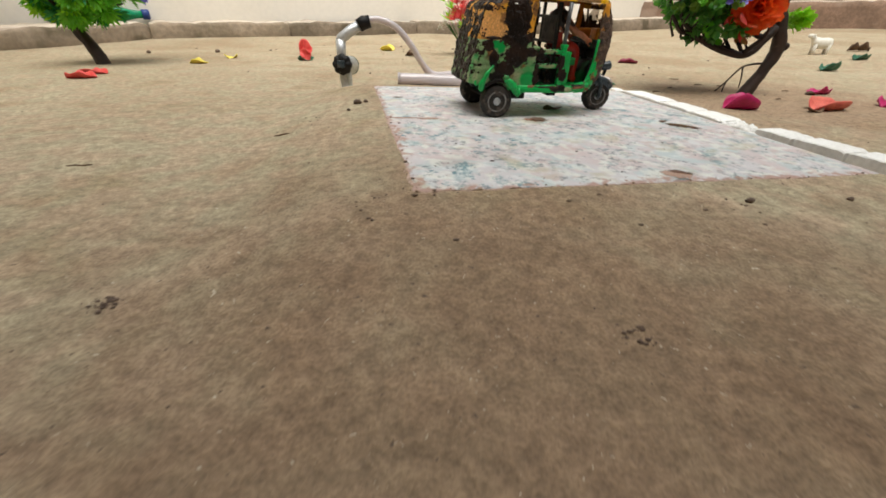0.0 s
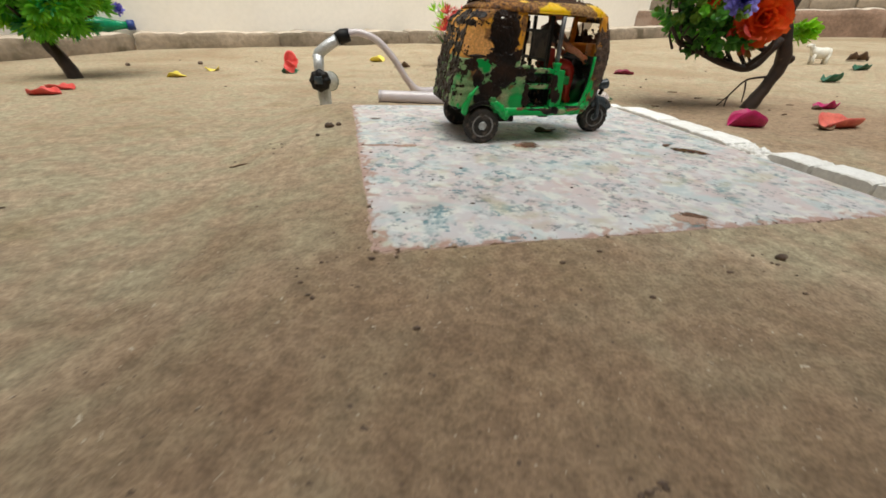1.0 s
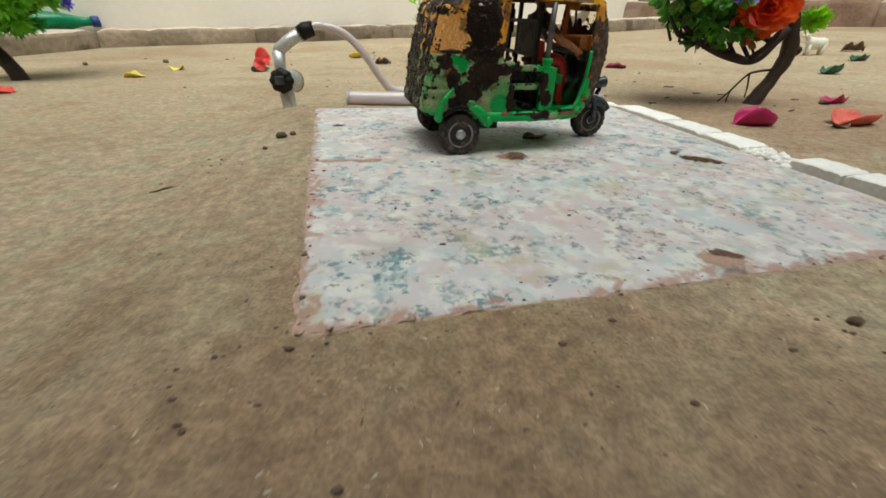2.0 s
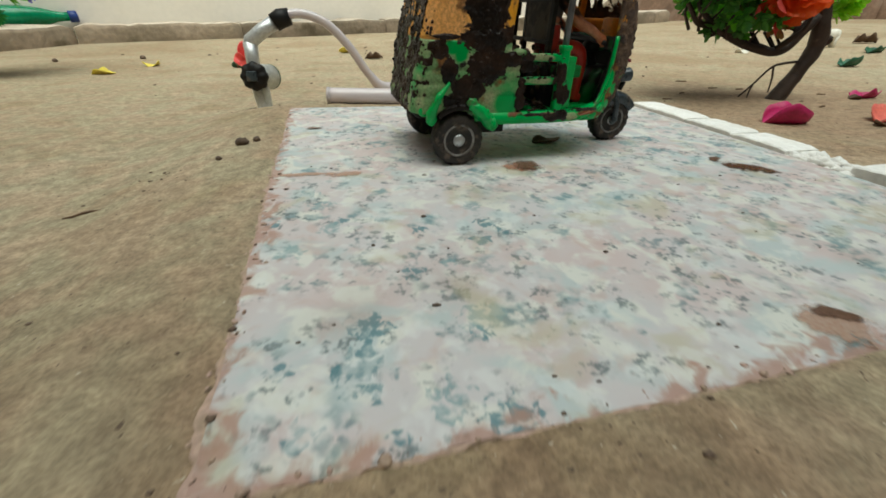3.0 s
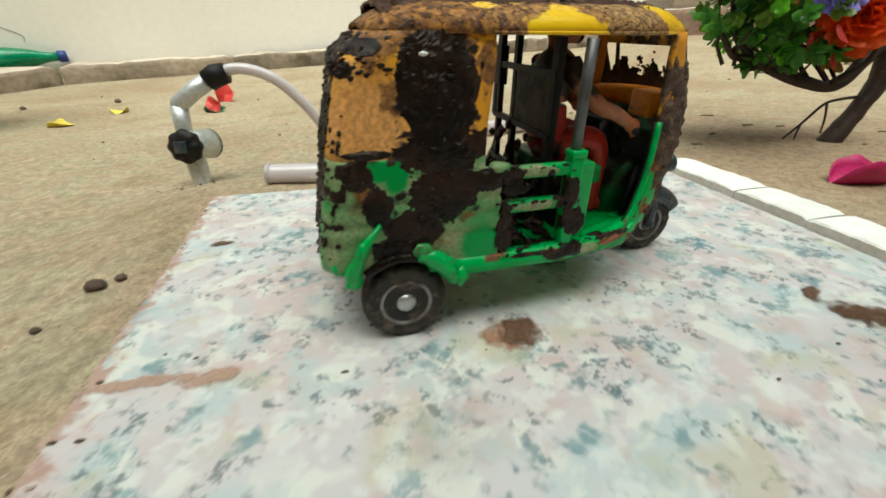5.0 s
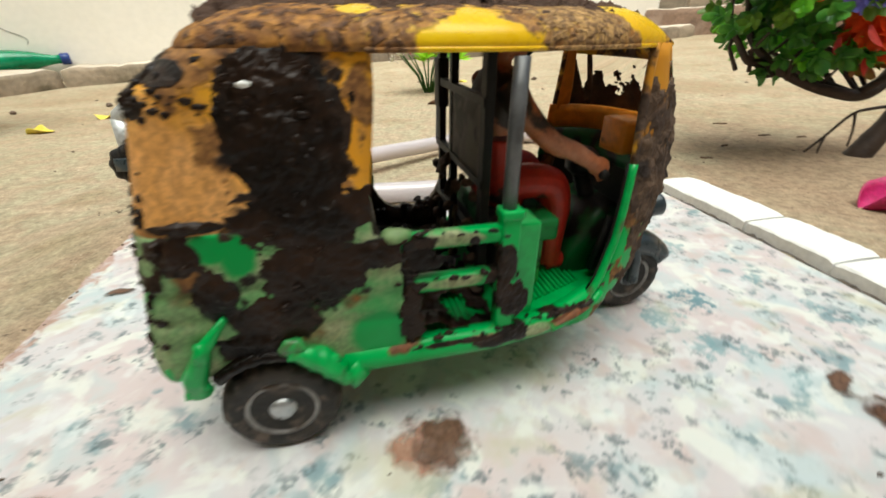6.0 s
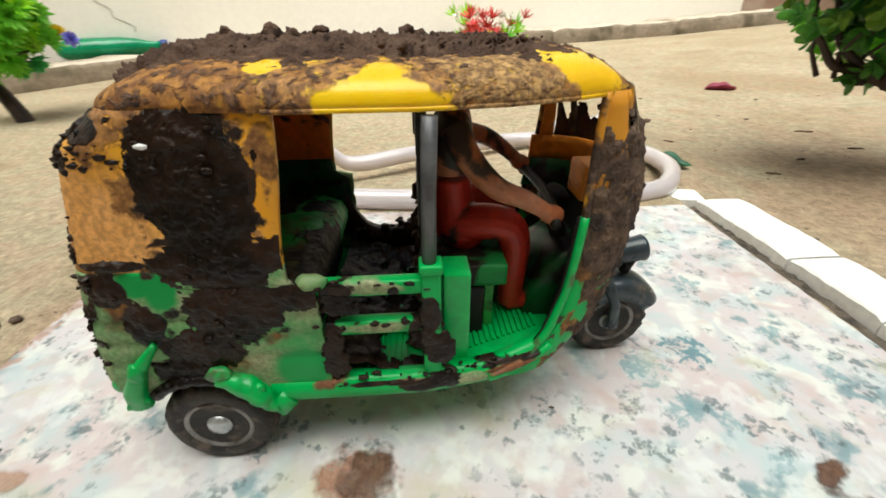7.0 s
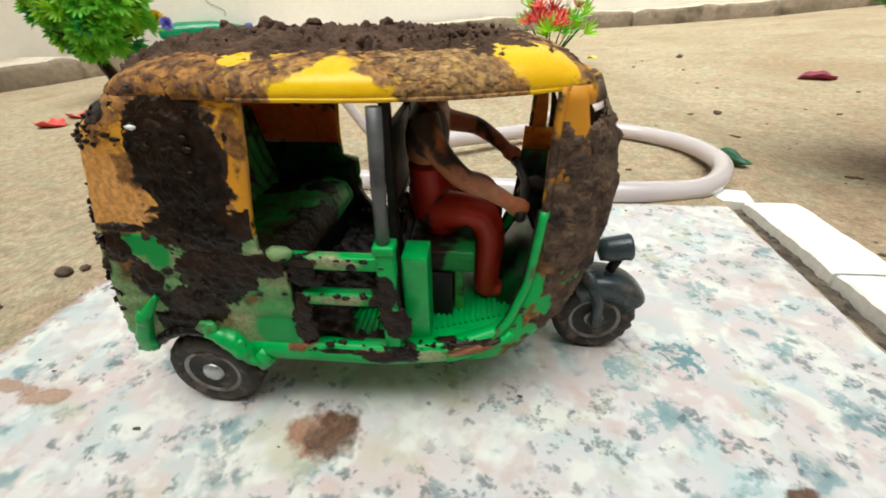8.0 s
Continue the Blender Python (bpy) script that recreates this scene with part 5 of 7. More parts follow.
tube(bm, [(0.0880, -0.0170, 0.0280), (0.0930, -0.0150, 0.0440)], 0.0012, 8)
tube(bm, [(0.0830, -0.0110, 0.0262), (0.0850, -0.0110, 0.0320), (0.0880, -0.0080, 0.0340)], 0.0008, 8)
part("lever", bm, BLACK, rick)
# underside
bm = bmesh.new()
box(bm, (0.0060, -0.0220, 0.0130), (0.0300, 0.0220, 0.0228), 0.0015)
box(bm, (0.0600, -0.0060, 0.0130), (0.0680, 0.0060, 0.0225), 0.0012)
tube(bm, [(0, -0.028, 0.0124), (0, 0.028, 0.0124)], 0.0022, 10)
part("chassis", bm, BLACK, rick, "black underside with axle")


# wheels
def wheel(x, y, r, width, outer):
    hold = new("wheel")
    hold.parent, hold.matrix_basis = rick, pose(x, y, r, 90 * outer, 0, 0)
    h = width / 2
    prof = ((r * 0.60, -h * 0.85), (r * 0.72, -h), (r * 0.88, -h), (r * 0.97, -h * 0.72), (r, -h * 0.4), (r, 0), (r, h * 0.4), (r * 0.97, h * 0.72), (r * 0.88, h), (r * 0.72, h), (r * 0.60, h * 0.85))
    bm = bmesh.new()
    sides = 60
    rings = []
    for k, (q, z) in enumerate(prof):
        ring = []
        for j in range(sides):
            a = 2 * math.pi * j / sides
            q2 = q + (0.00045 * (1 if (j + k) % 3 else -1.2) + 0.0003 * noise.noise(Vector((j * 0.7, k, x * 99))) if q > r * 0.9 else 0)
            ring.append((q2 * math.cos(a), q2 * math.sin(a), z))
        rings.append(ring)
    loft(bm, rings)
    part("tyre", bm, RUBBER, hold, "worn black tyre with dried mud in the tread")
    bm = bmesh.new()
    lathe(bm, ((r * 0.64, h * 0.4), (r * 0.64, h * 0.92), (r * 0.60, h * 0.98), (r * 0.56, h * 0.90), (r * 0.50, h * 0.62), (r * 0.34, h * 0.55), (r * 0.24, h * 0.58)), Matrix(), 36)
    rim_ = part("rim", bm, RIM, hold, "grey dished rim")
    for j in range(4):
        bm = bmesh.new()
        a = math.pi / 2 * j + 0.4
        lathe(bm, ((0.0003, h * 0.56), (r * 0.06, h * 0.585), (r * 0.05, h * 0.66)), pose(r * 0.42 * math.cos(a), r * 0.42 * math.sin(a), 0), 10)
        part("wheel_bolt", bm, BLACK, rim_)
    bm = bmesh.new()
    lathe(bm, ((r * 0.26, h * 0.4), (r * 0.25, h * 0.82), (r * 0.20, h * 1.02), (r * 0.08, h * 1.10)), Matrix(), 24)
    part("hub_cap", bm, CHROME, hold, "silver hub cap")


wheel(0, -0.0306, 0.0130, 0.0098, 1)
wheel(0, 0.0306, 0.0130, 0.0098, -1)
wheel(0.1142, 0, 0.0130, 0.0092, 1)
bm = bmesh.new()
for s_ in (-1, 1):
    tube(bm, [(0.1142, s_ * 0.0062, 0.0130), (0.1135, s_ * 0.0066, 0.0220), (0.1080, s_ * 0.0060, 0.0330)], [0.0020, 0.0016, 0.0022], 10)
    lathe(bm, ((0.0008, 0), (0.0026, 0.0002), (0.0026, 0.0016), (0.0012, 0.0018), (0.0008, 0.0010)), pose(0.1142, s_ * 0.0056, 0.0130, -90 * -s_, 0, 0), 14)
part("front_fork", bm, STEEL_BLUE, rick, "dark grey front fork")
bm = bmesh.new()
rings = []
for q in range(-34, 60, 6):
    a = radians(q)
    ring = []
    for b_ in (radians(-90 + 12 * i) for i in range(16)):
        out = 0.0105 + 0.0068 * max(math.cos(b_), 0.0) ** 0.45
        ring.append((0.1142 + out * math.sin(a), 0.0070 * math.copysign(abs(math.sin(b_)) ** 0.8, math.sin(b_)), 0.0132 + out * math.cos(a)))
    rings.append(ring)
loft(bm, rings, closed=False, caps=False)
solid(part("mudguard", bm, STEEL_BLUE, rick, "dark blue-grey rounded front mudguard"), 0.0012)
bm = bmesh.new()
lathe(bm, ((0.0010, 0), (0.0032, 0.0006), (0.0037, 0.0030), (0.0039, 0.0082), (0.0042, 0.0092), (0.0037, 0.0098), (0.0015, 0.0094)), pose(0.1110, -0.0020, 0.0385, 0, 80, 0), 24)
head_ = part("headlamp", bm, STEEL_BLUE, rick, "dark round headlamp")
bm = bmesh.new()
tube(bm, [(0.1180, -0.0015, 0.0360), (0.1165, -0.0010, 0.0310)], 0.0016, 8)
part("lamp_bracket", bm, BLACK, head_)


# thick mud over the panels
def mud_sheet(name, fn, nu, nv, mask, thick, material, label, seed, freq=150, lumps=210, rise=0.5, crumb=0.14):
    """A lumpy crust on a skin fn(a, b) wherever mask(point) is above nothing; its edge dives under the skin."""
    pts, keep = [], []
    for i in range(nu + 1):
        for j in range(nv + 1):
            a, b = i / nu, j / nv
            p = fn(a, b)
            e = 1e-3
            du = fn(min(a + e, 1), b) - fn(max(a - e, 0), b)
            dv = fn(a, min(b + e, 1)) - fn(a, max(b - e, 0))
            n_ = du.cross(dv).normalized()
            if n_.dot(p - Vector((0.035, 0, 0.055))) < 0:
                n_ = -n_
            k = mask(p) + 0.55 * noise.fractal(p * freq + Vector((seed, 0, seed)), 0.75, 2.0, 5)
            lump = 0.62 + rise * noise.fractal(p * lumps + Vector((0, seed, 0)), 0.6, 2.1, 5) + crumb * noise.noise(p * 1100)
            t = thick * smoothstep(0.0, 1.0, k) * max(lump, 0.1) if k > 0 else -0.0005
            pts.append(p + n_ * t)
            keep.append(k)
    faces = []
    for i in range(nu):
        for j in range(nv):
            q = (i * (nv + 1) + j, (i + 1) * (nv + 1) + j, (i + 1) * (nv + 1) + j + 1, i * (nv + 1) + j + 1)
            if max(keep[k] for k in q) > 0:
                faces.append(q)
    used = sorted({k for f in faces for k in f})
    back = {k: i for i, k in enumerate(used)}
    data = bpy.data.meshes.new(name)
    data.from_pydata([pts[k] for k in used], [], [[back[k] for k in f] for f in faces])
    data.materials.append(material)
    data.shade_smooth()
    ob = new(name, data)
    ob.parent = rick
    ob["label"] = label
    return ob


def ell(a, b, ca, cb, ra, rb):
    return 1 - ((a - ca) / ra) ** 2 - ((b - cb) / rb) ** 2


def on_side(a, b):
    z = 0.0235 + (EAVE + 0.001 - 0.0235) * b
    line = rear_outline(z)
    f = a * (len(line) * 0.36)
    i = int(f)
    p, q = Vector(line[i]), Vector(line[i + 1])
    p = p.lerp(q, f - i)
    return Vector((p.x, p.y, z))


def side_mask(p):
    return max(1 - math.hypot((p.x - c0) / r0, (p.z - c1) / r1) for _, c0, c1, r0, r1 in SIDE_MUD) * 1.3 - 0.22


mud_sheet("mud_crust", on_side, 150, 170, side_mask, 0.0013, MUD, "thick dark mud crust on the side panel", 3.0, 170, 300, 0.42, 0.25)


def on_rear(a, b):
    z = 0.0255 + (EAVE - 0.0005 - 0.0255) * b
    line = rear_outline(min(z, EAVE))
    f = 15 + a * (len(line) - 31)
    i = int(f)
    p, q = Vector(line[i]), Vector(line[min(i + 1, len(line) - 1)])
    p = p.lerp(q, f - i)
    return Vector((p.x, p.y, z))


mud_sheet("mud_crust", on_rear, 130, 130, lambda p: 0.24 + 0.42 * noise.noise(Vector((p.y * 190, p.z * 25, 4))) - (0.6 if p.y < -0.026 and p.z > 0.058 else 0) - 0.50 * smoothstep(-0.021, -0.027, p.y) * (1 if p.z < 0.048 else 0), 0.0019, MUD, "heavy mud clods on the back panel", 8.0, 190, 340, 0.62, 0.45)


def on_roof(a, b):
    return roof_point(0.05 + 0.93 * a, -1.5 + 3.0 * b)


def roof_mask(p):
    y = abs(p.y) / 0.031
    k = 0.62 - 1.05 * smoothstep(0.40, 0.90, y) + 0.25 * smoothstep(0.02, -0.01, p.x)
    k -= 0.75 * smoothstep(0.062, 0.092, p.x) + 0.8 * smoothstep(-0.001, -0.006, p.x)
    if p.y < 0:
        k -= 2.2 * max(0.0, ell(p.x, p.y, 0.0480, -0.040, 0.0345, 0.0085), ell(p.x, p.y, 0.0468, -0.0385, 0.0190, 0.0125), ell(p.x, p.y, 0.0462, -0.0345, 0.0075, 0.0130))
    return k


mud_sheet("mud_crust", on_roof, 230, 170, roof_mask, 0.0034, MUD_DRY, "crumbly brown soil heaped on the roof", 12.0, 260, 330, 0.34, 0.22)


def on_front(a, b):
    z = 0.0240 + (EAVE - 0.0240) * b
    x, y, z = front_outline(z, 1, -88 + 70 * a, -88 + 70 * a)[0]
    return Vector((x, y, z))


mud_sheet("mud_crust", on_front, 70, 110, lambda p: 0.24 - 1.0 * smoothstep(0.079, 0.086, p.z) * (1 if p.x < 0.102 else 0.4) - 0.35 * smoothstep(0.052, 0.034, p.z) * (1 if p.x < 0.092 else 0) - 0.8 * max(0.0, ell(p.x, p.z, 0.097, 0.0745, 0.003, 0.002)) - 1.0 * max(0.0, ell(p.x, p.z, 0.0965, 0.084, 0.004, 0.006))
          - 0.9 * max(0.0, ell(p.x, p.z, 0.0895, 0.05, 0.004, 0.012)), 0.0019, MUD_GREY, "grey-brown mud crust on the front corner", 17.0, 260, 380, 0.42, 0.2)
mud_sheet("mud_crust", lambda a, b: Vector((front_outline(0.03 + 0.034 * b, 1, -18 + 100 * a, -18 + 100 * a)[0])), 50, 50, lambda p: 0.15, 0.0009, MUD_GREY, "mud on the nose", 19.0, 240)


def on_screen(a, b):
    return Vector(front_outline(0.0675 + 0.0172 * b, 1, -64 + 142 * a, -64 + 142 * a)[0])


mud_sheet("mud_smear", on_screen, 150, 60, lambda p: 0.66 - 1.20 * smoothstep(0.067, 0.084, p.z) + 0.62 * noise.noise(Vector((p.y * 330, p.z * 110, 2.0))) + (0.75 if p.y > 0.0195 else 0), 0.0004, MUD_FILM, "brown mud smeared up the windscreen", 27.0, 300)


def on_gate(a, b):
    return Vector((0.0285 + 0.031 * a, -0.0347 + 0.0012 * math.sin(9 * a) * b, 0.0225 + 0.032 * b))


mud_sheet("mud_crust", on_gate, 110, 110, lambda p: max(ell(p.x, p.z, 0.0315, 0.0335, 0.0032, 0.0085), ell(p.x, p.z, 0.0538, 0.0430, 0.0024, 0.0110), ell(p.x, p.z, 0.0560, 0.0345, 0.0046, 0.0062), ell(p.x, p.z, 0.0340, 0.0480, 0.0050, 0.0030),
          ell(p.x, p.z, 0.0545, 0.0240, 0.0055, 0.0030)) - 0.25, 0.0006, MUD, "black mud smeared over the gate post and sill", 31.0, 300)


# floor mud, heaped wider and blacker to stand in for the cabin's shade
def on_floor(a, b):
    x, y = 0.0275 + 0.026 * a, -0.0325 + 0.062 * b
    return Vector((x, y, 0.0256 + 0.0085 * (1 - a) ** 1.5 * (0.6 + 0.4 * math.sin(3 * b + 0.6)) + 0.0014 * noise.noise(Vector((x, y, 0)) * 220)))


mud_sheet("mud_layer", on_floor, 60, 90, lambda p: 0.30 - 0.9 * max(0.0, ell(p.x, p.y, 0.0455, -0.0260, 0.0070, 0.0080)), 0.0012, MUD, "black mud on the passenger floor, filled out in place of shade", 41.0, 200)
bm = bmesh.new()
for i in range(170):
    a, b = random.random() ** 0.8 * 0.84, random.gauss(0.5, 0.17)
    p = on_roof(a, min(max(b, 0.02), 0.98))
    if roof_mask(p) < 0.1:
        continue
    s_ = 0.0003 + 0.0006 * random.random() ** 3
    blob(bm, p + Vector((0, 0, 0.0017)), (s_ * random.uniform(0.8, 1.4), s_ * random.uniform(0.8, 1.4), s_), i, 0.7)
for x, y, s_ in ((0.020, 0.004, 0.0034), (0.026, -0.002, 0.0026), (0.051, 0.004, 0.0030), (0.030, 0.010, 0.0028), (0.012, 0.0, 0.0026)):
    blob(bm, (x, y, 0.0985), (s_ * 0.62, s_ * 0.55, s_ * 0.5), x * 300, 0.8, 2)
soil = part("soil_crumb", bm, MUD_DRY, rick, "loose soil crumbs on the roof")
soil["kind"] = "stuff"
bm = bmesh.new()
for i in range(60):
    p = on_side(random.random() * 0.75, random.random())
    if side_mask(p) > 0.15:
        s_ = random.uniform(0.0003, 0.0009)
        blob(bm, p + Vector((0, -0.0006, 0)), (s_ * 1.4, s_ * 0.6, s_), i, 0.8)
for i in range(40):
    p = on_rear(random.random(), random.random())
    s_ = random.uniform(0.0002, 0.0007)
    blob(bm, p + Vector((-0.0004, 0, 0)), (s_ * 1.6, s_ * 1.2, s_ * 1.3), i, 0.7)
for i in range(90):
    x = random.uniform(0.028, 0.084)
    z = random.choice((0.0250, 0.0270, 0.0430, 0.0536)) if x < 0.052 else random.choice((0.0232, 0.0268))
    s_ = 0.0002 + 0.0006 * random.random() ** 2
    blob(bm, (x, -half_width(x) + random.uniform(-0.0008, 0.0012), z + random.uniform(-0.0008, 0.0006)), (s_ * random.uniform(1, 2.4), s_, s_), i + 200, 0.7)
for i in range(40):
    a = radians(random.uniform(-40, 75))
    s_ = 0.0002 + 0.0005 * random.random() ** 2
    blob(bm, (0.0175 * math.sin(a), -0.0358 + random.uniform(-0.0006, 0.001), 0.0122 + 0.0188 * math.cos(a)), (s_ * 1.5, s_, s_), i + 300, 0.7)
for i in range(110):
    z = random.uniform(0.030, 0.0870)
    x, y = rear_outline(z)[random.randint(17, 26)]
    s_ = 0.0002 + 0.0007 * random.random() ** 2
    blob(bm, (x, y, z), (s_ * random.uniform(0.8, 1.3), s_, s_ * random.uniform(0.8, 1.6)), i + 400, 0.8)
for i in range(60):
    z = 0.0805 + random.gauss(0, 0.0011)
    x, y = rear_outline(z)[random.randint(8, 20)]
    s_ = 0.0002 + 0.0007 * random.random() ** 2
    blob(bm, (x, y, z), (s_ * random.uniform(1, 2.2), s_ * 0.7, s_), i + 600, 0.8)
clods = part("mud_crumb", bm, MUD, rick, "dark mud clods stuck to the panels, rails and post")
clods["kind"] = "stuff"
bm = bmesh.new()
blob(bm, (0.0068, -0.0348, 0.0836), (0.0013, 0.0006, 0.0006), 5, 0.2, 1)
part("white_fleck", bm, CHALK, rick, "white plaster fleck")

# ---- driver doll: one plain moulded figure ----
def moulded(shapes, voxel):
    """Melts overlapping shapes, each in a slot of its own, into one skin whose faces take the slot of the nearest shape."""
    bm = bmesh.new()
    seeds = []
    for slot, build in shapes:
        first = len(bm.verts)
        build(bm)
        bm.verts.ensure_lookup_table()
        seeds += [(bm.verts[i].co.copy(), slot) for i in range(first, len(bm.verts))]
    bmesh.ops.recalc_face_normals(bm, faces=bm.faces)
    data = bpy.data.meshes.new("rough_shape")
    bm.to_mesh(data)
    bm.free()
    rough_ob = new("rough_shape", data)
    melt = rough_ob.modifiers.new("melt", "REMESH")
    melt.mode, melt.voxel_size = "VOXEL", voxel
    bpy.context.view_layer.update()
    skin = bpy.data.meshes.new_from_object(rough_ob.evaluated_get(bpy.context.evaluated_depsgraph_get()))
    bpy.data.objects.remove(rough_ob)
    bpy.data.meshes.remove(data)
    tree = kdtree.KDTree(len(seeds))
    for i, (p, _) in enumerate(seeds):
        tree.insert(p, i)
    tree.balance()
    out = bmesh.new()
    out.from_mesh(skin)
    bpy.data.meshes.remove(skin)
    bmesh.ops.smooth_vert(out, verts=out.verts, factor=0.5, use_axis_x=True, use_axis_y=True, use_axis_z=True)
    for f in out.faces:
        f.material_index = seeds[tree.find(f.calc_center_median())[1]][1]
    return out


def rounds_of(table, count=24):
    return [[(x + rx_ * math.cos(a), ry_ * math.sin(a), z) for a in (2 * math.pi * j / count for j in range(count))] for z, x, rx_, ry_ in table]


def doll_trousers(bm):
    loft(bm, rounds_of(((0.0462, 0.0645, 0.0062, 0.0098), (0.0500, 0.0635, 0.0078, 0.0112), (0.0540, 0.0620, 0.0072, 0.0104), (0.0590, 0.0612, 0.0060, 0.0090), (0.0655, 0.0606, 0.0057, 0.0088))))
    for s_ in (-1, 1):
        leg = spline([(0.0630, s_ * 0.0058, 0.0528), (0.0705, s_ * 0.0080, 0.0540), (0.0762, s_ * 0.0086, 0.0525), (0.0784, s_ * 0.0087, 0.0465), (0.0782, s_ * 0.0088, 0.0375), (0.0780, s_ * 0.0088, 0.0275)], 5)
        tube(bm, leg, taper(0.0053, 0.0036, len(leg)), 14)
        tube(bm, spline([(0.0770, s_ * 0.0088, 0.0280), (0.0805, s_ * 0.0088, 0.0282), (0.0838, s_ * 0.0090, 0.0274), (0.0860, s_ * 0.0090, 0.0270)], 3), taper(0.0034, 0.0022, 10), 12)


def doll_shirt(bm):
    loft(bm, rounds_of(((0.0668, 0.0606, 0.0056, 0.0088), (0.0690, 0.0604, 0.0058, 0.0092), (0.0730, 0.0606, 0.0060, 0.0104), (0.0780, 0.0612, 0.0054, 0.0112), (0.0812, 0.0618, 0.0042, 0.0098), (0.0832, 0.0620, 0.0026, 0.0050))))
    tube(bm, [(0.0616, 0, 0.0790), (0.0618, 0, 0.0880)], [0.0034, 0.0032], 14)
    blob(bm, (0.0624, 0, 0.0885), (0.0050, 0.0046, 0.0050), 1, 0.04, 3)
    for s_, grip, bend in ((-1, (0.0846, -0.0170, 0.0596), (0.0705, -0.0158, 0.0668)), (1, (0.0850, 0.0180, 0.0612), (0.0730, 0.0185, 0.0700))):
        arm = spline([(0.0612, s_ * 0.0098, 0.0795), (0.0640, s_ * 0.0135, 0.0735), bend, (0.5 * (bend[0] + grip[0]), 0.5 * (bend[1] + grip[1]) + s_ * 0.0004, 0.5 * (bend[2] + grip[2]) + 0.0006), grip], 4)
        tube(bm, arm, taper(0.0037, 0.0019, len(arm)), 12)
        blob(bm, grip, (0.0030, 0.0020, 0.0026), 6, 0.25, 2)
        tube(bm, [grip, (grip[0] + 0.0014, grip[1], grip[2] - 0.0036)], [0.0017, 0.0012], 8)


def doll_cap(bm):
    blob(bm, (0.0620, 0, 0.0912), (0.0054, 0.0050, 0.0036), 1, 0.04, 3)
    tube(bm, [(0.0640, 0, 0.0882), (0.0700, 0, 0.0874)], [0.0036, 0.0030], 12)


doll = part("driver_doll", moulded(((0, doll_trousers), (1, doll_shirt), (2, doll_cap)), 0.00045), (DOLL_RED, DOLL_TAN, BLACK), matrix=RICK)
tagged(doll, "red and tan moulded plastic driver doll sitting at the handlebar", "doll")

# ---- pump tap with clear hose ----
tap_z = 0.0145
tap = thing("toy_tap", pose(-0.061, 0.612, tap_z), "silver bent toy tap pipe with a black knob", "toy tap")
bm = bmesh.new()
tube(bm, [(0.004, -0.005, -0.024), (0.002, -0.003, -0.010), (-0.001, 0, 0.006), (-0.002, 0.001, 0.018), (-0.002, 0.002, 0.030), (-0.0015, 0.004, 0.044)], [0.0040, 0.0046, 0.0050, 0.0054, 0.0058, 0.0062], 14)
part("stand_pipe", bm, ALU, tap, "silver upright pipe")
for side in (-1, 1):
    bm = bmesh.new()
    tube(bm, spline([(0.0010 + 0.0040 * side, -0.0010, 0.0100), (0.0018 + 0.0042 * side, -0.0025, -0.0020), (0.0030 + 0.0034 * side, -0.0045, -0.0150)], 4), taper(0.0040, 0.0030, 9), 12)
    part("foot_prong", bm, CANVAS, tap, "bright silver split foot")
bm = bmesh.new()
tube(bm, [(-0.0030, 0.004, 0.0395), (-0.0010, 0.004, 0.0450), (0.0100, 0.007, 0.0530), (0.0240, 0.011, 0.0610)], [0.0058, 0.0062, 0.0062, 0.0060], 14)
part("spout_arm", bm, ALU, tap, "silver slanting arm")
bm = bmesh.new()
tube(bm, [(0.0210, 0.010, 0.0590), (0.0270, 0.012, 0.0625), (0.0350, 0.013, 0.0640)], [0.0074, 0.0080, 0.0070], 14)
part("hose_collar", bm, BLACK, tap, "black rubber collar")
bm = bmesh.new()
lathe(bm, ((0.0098, 0), (0.0110, 0.001), (0.0110, 0.022), (0.0090, 0.024)), pose(0.0, -0.004, 0.0165, -98, 0, -14), 24)
motor = part("motor", bm, CANVAS, tap, "pale round motor shell")
bm = bmesh.new()
tube(bm, [Vector((0.0105 * math.cos(a), 0.0105 * math.sin(a), 0)) for a in (2 * math.pi * i / 24 for i in range(25))], 0.0009, 6)
part("motor_rim", bm, DARK_LEAF, motor, "green rim", matrix=pose(0.0, -0.004, 0.0165, -98, 0, -14) @ pose(0, 0, 0.022))
bm = bmesh.new()
lathe(bm, ((0.0040, -0.0072), (0.0080, -0.0070), (0.0112, -0.0056), (0.0122, -0.0024), (0.0116, 0.0008), (0.007, 0.0014)), pose(0.0, -0.004, 0.0165, -98, 0, -4), 40)
for i, q in enumerate(bm.verts):
    lobe = 1 + 0.05 * math.cos(8 * 2 * math.pi * (i % 40) / 40)
    q.co = Vector((0.0, -0.004, 0.0165)) + (q.co - Vector((0.0, -0.004, 0.0165))) * lobe
knob = part("knob", bm, BLACK, tap, "black eight-lobed knob")
bm = bmesh.new()
box(bm, (-0.0046, -0.0042, -0.0090), (0.0046, 0.0042, -0.0064), 0.0008)
part("knob_button", bm, STEEL_BLUE, knob, matrix=pose(0.0, -0.004, 0.0165, -98, 0, -4))
bm = bmesh.new()
for i in range(12):
    blob(bm, (random.gauss(0.006, 0.008), random.gauss(-0.004, 0.005), ground_z(-0.062, 0.608) - 0.0145), [random.uniform(0.0008, 0.0026) for _ in range(3)], i, 0.6)
part("soil_heap", bm, CRUMB, tap, "soil crumbs pushed up round the foot")["kind"] = "stuff"

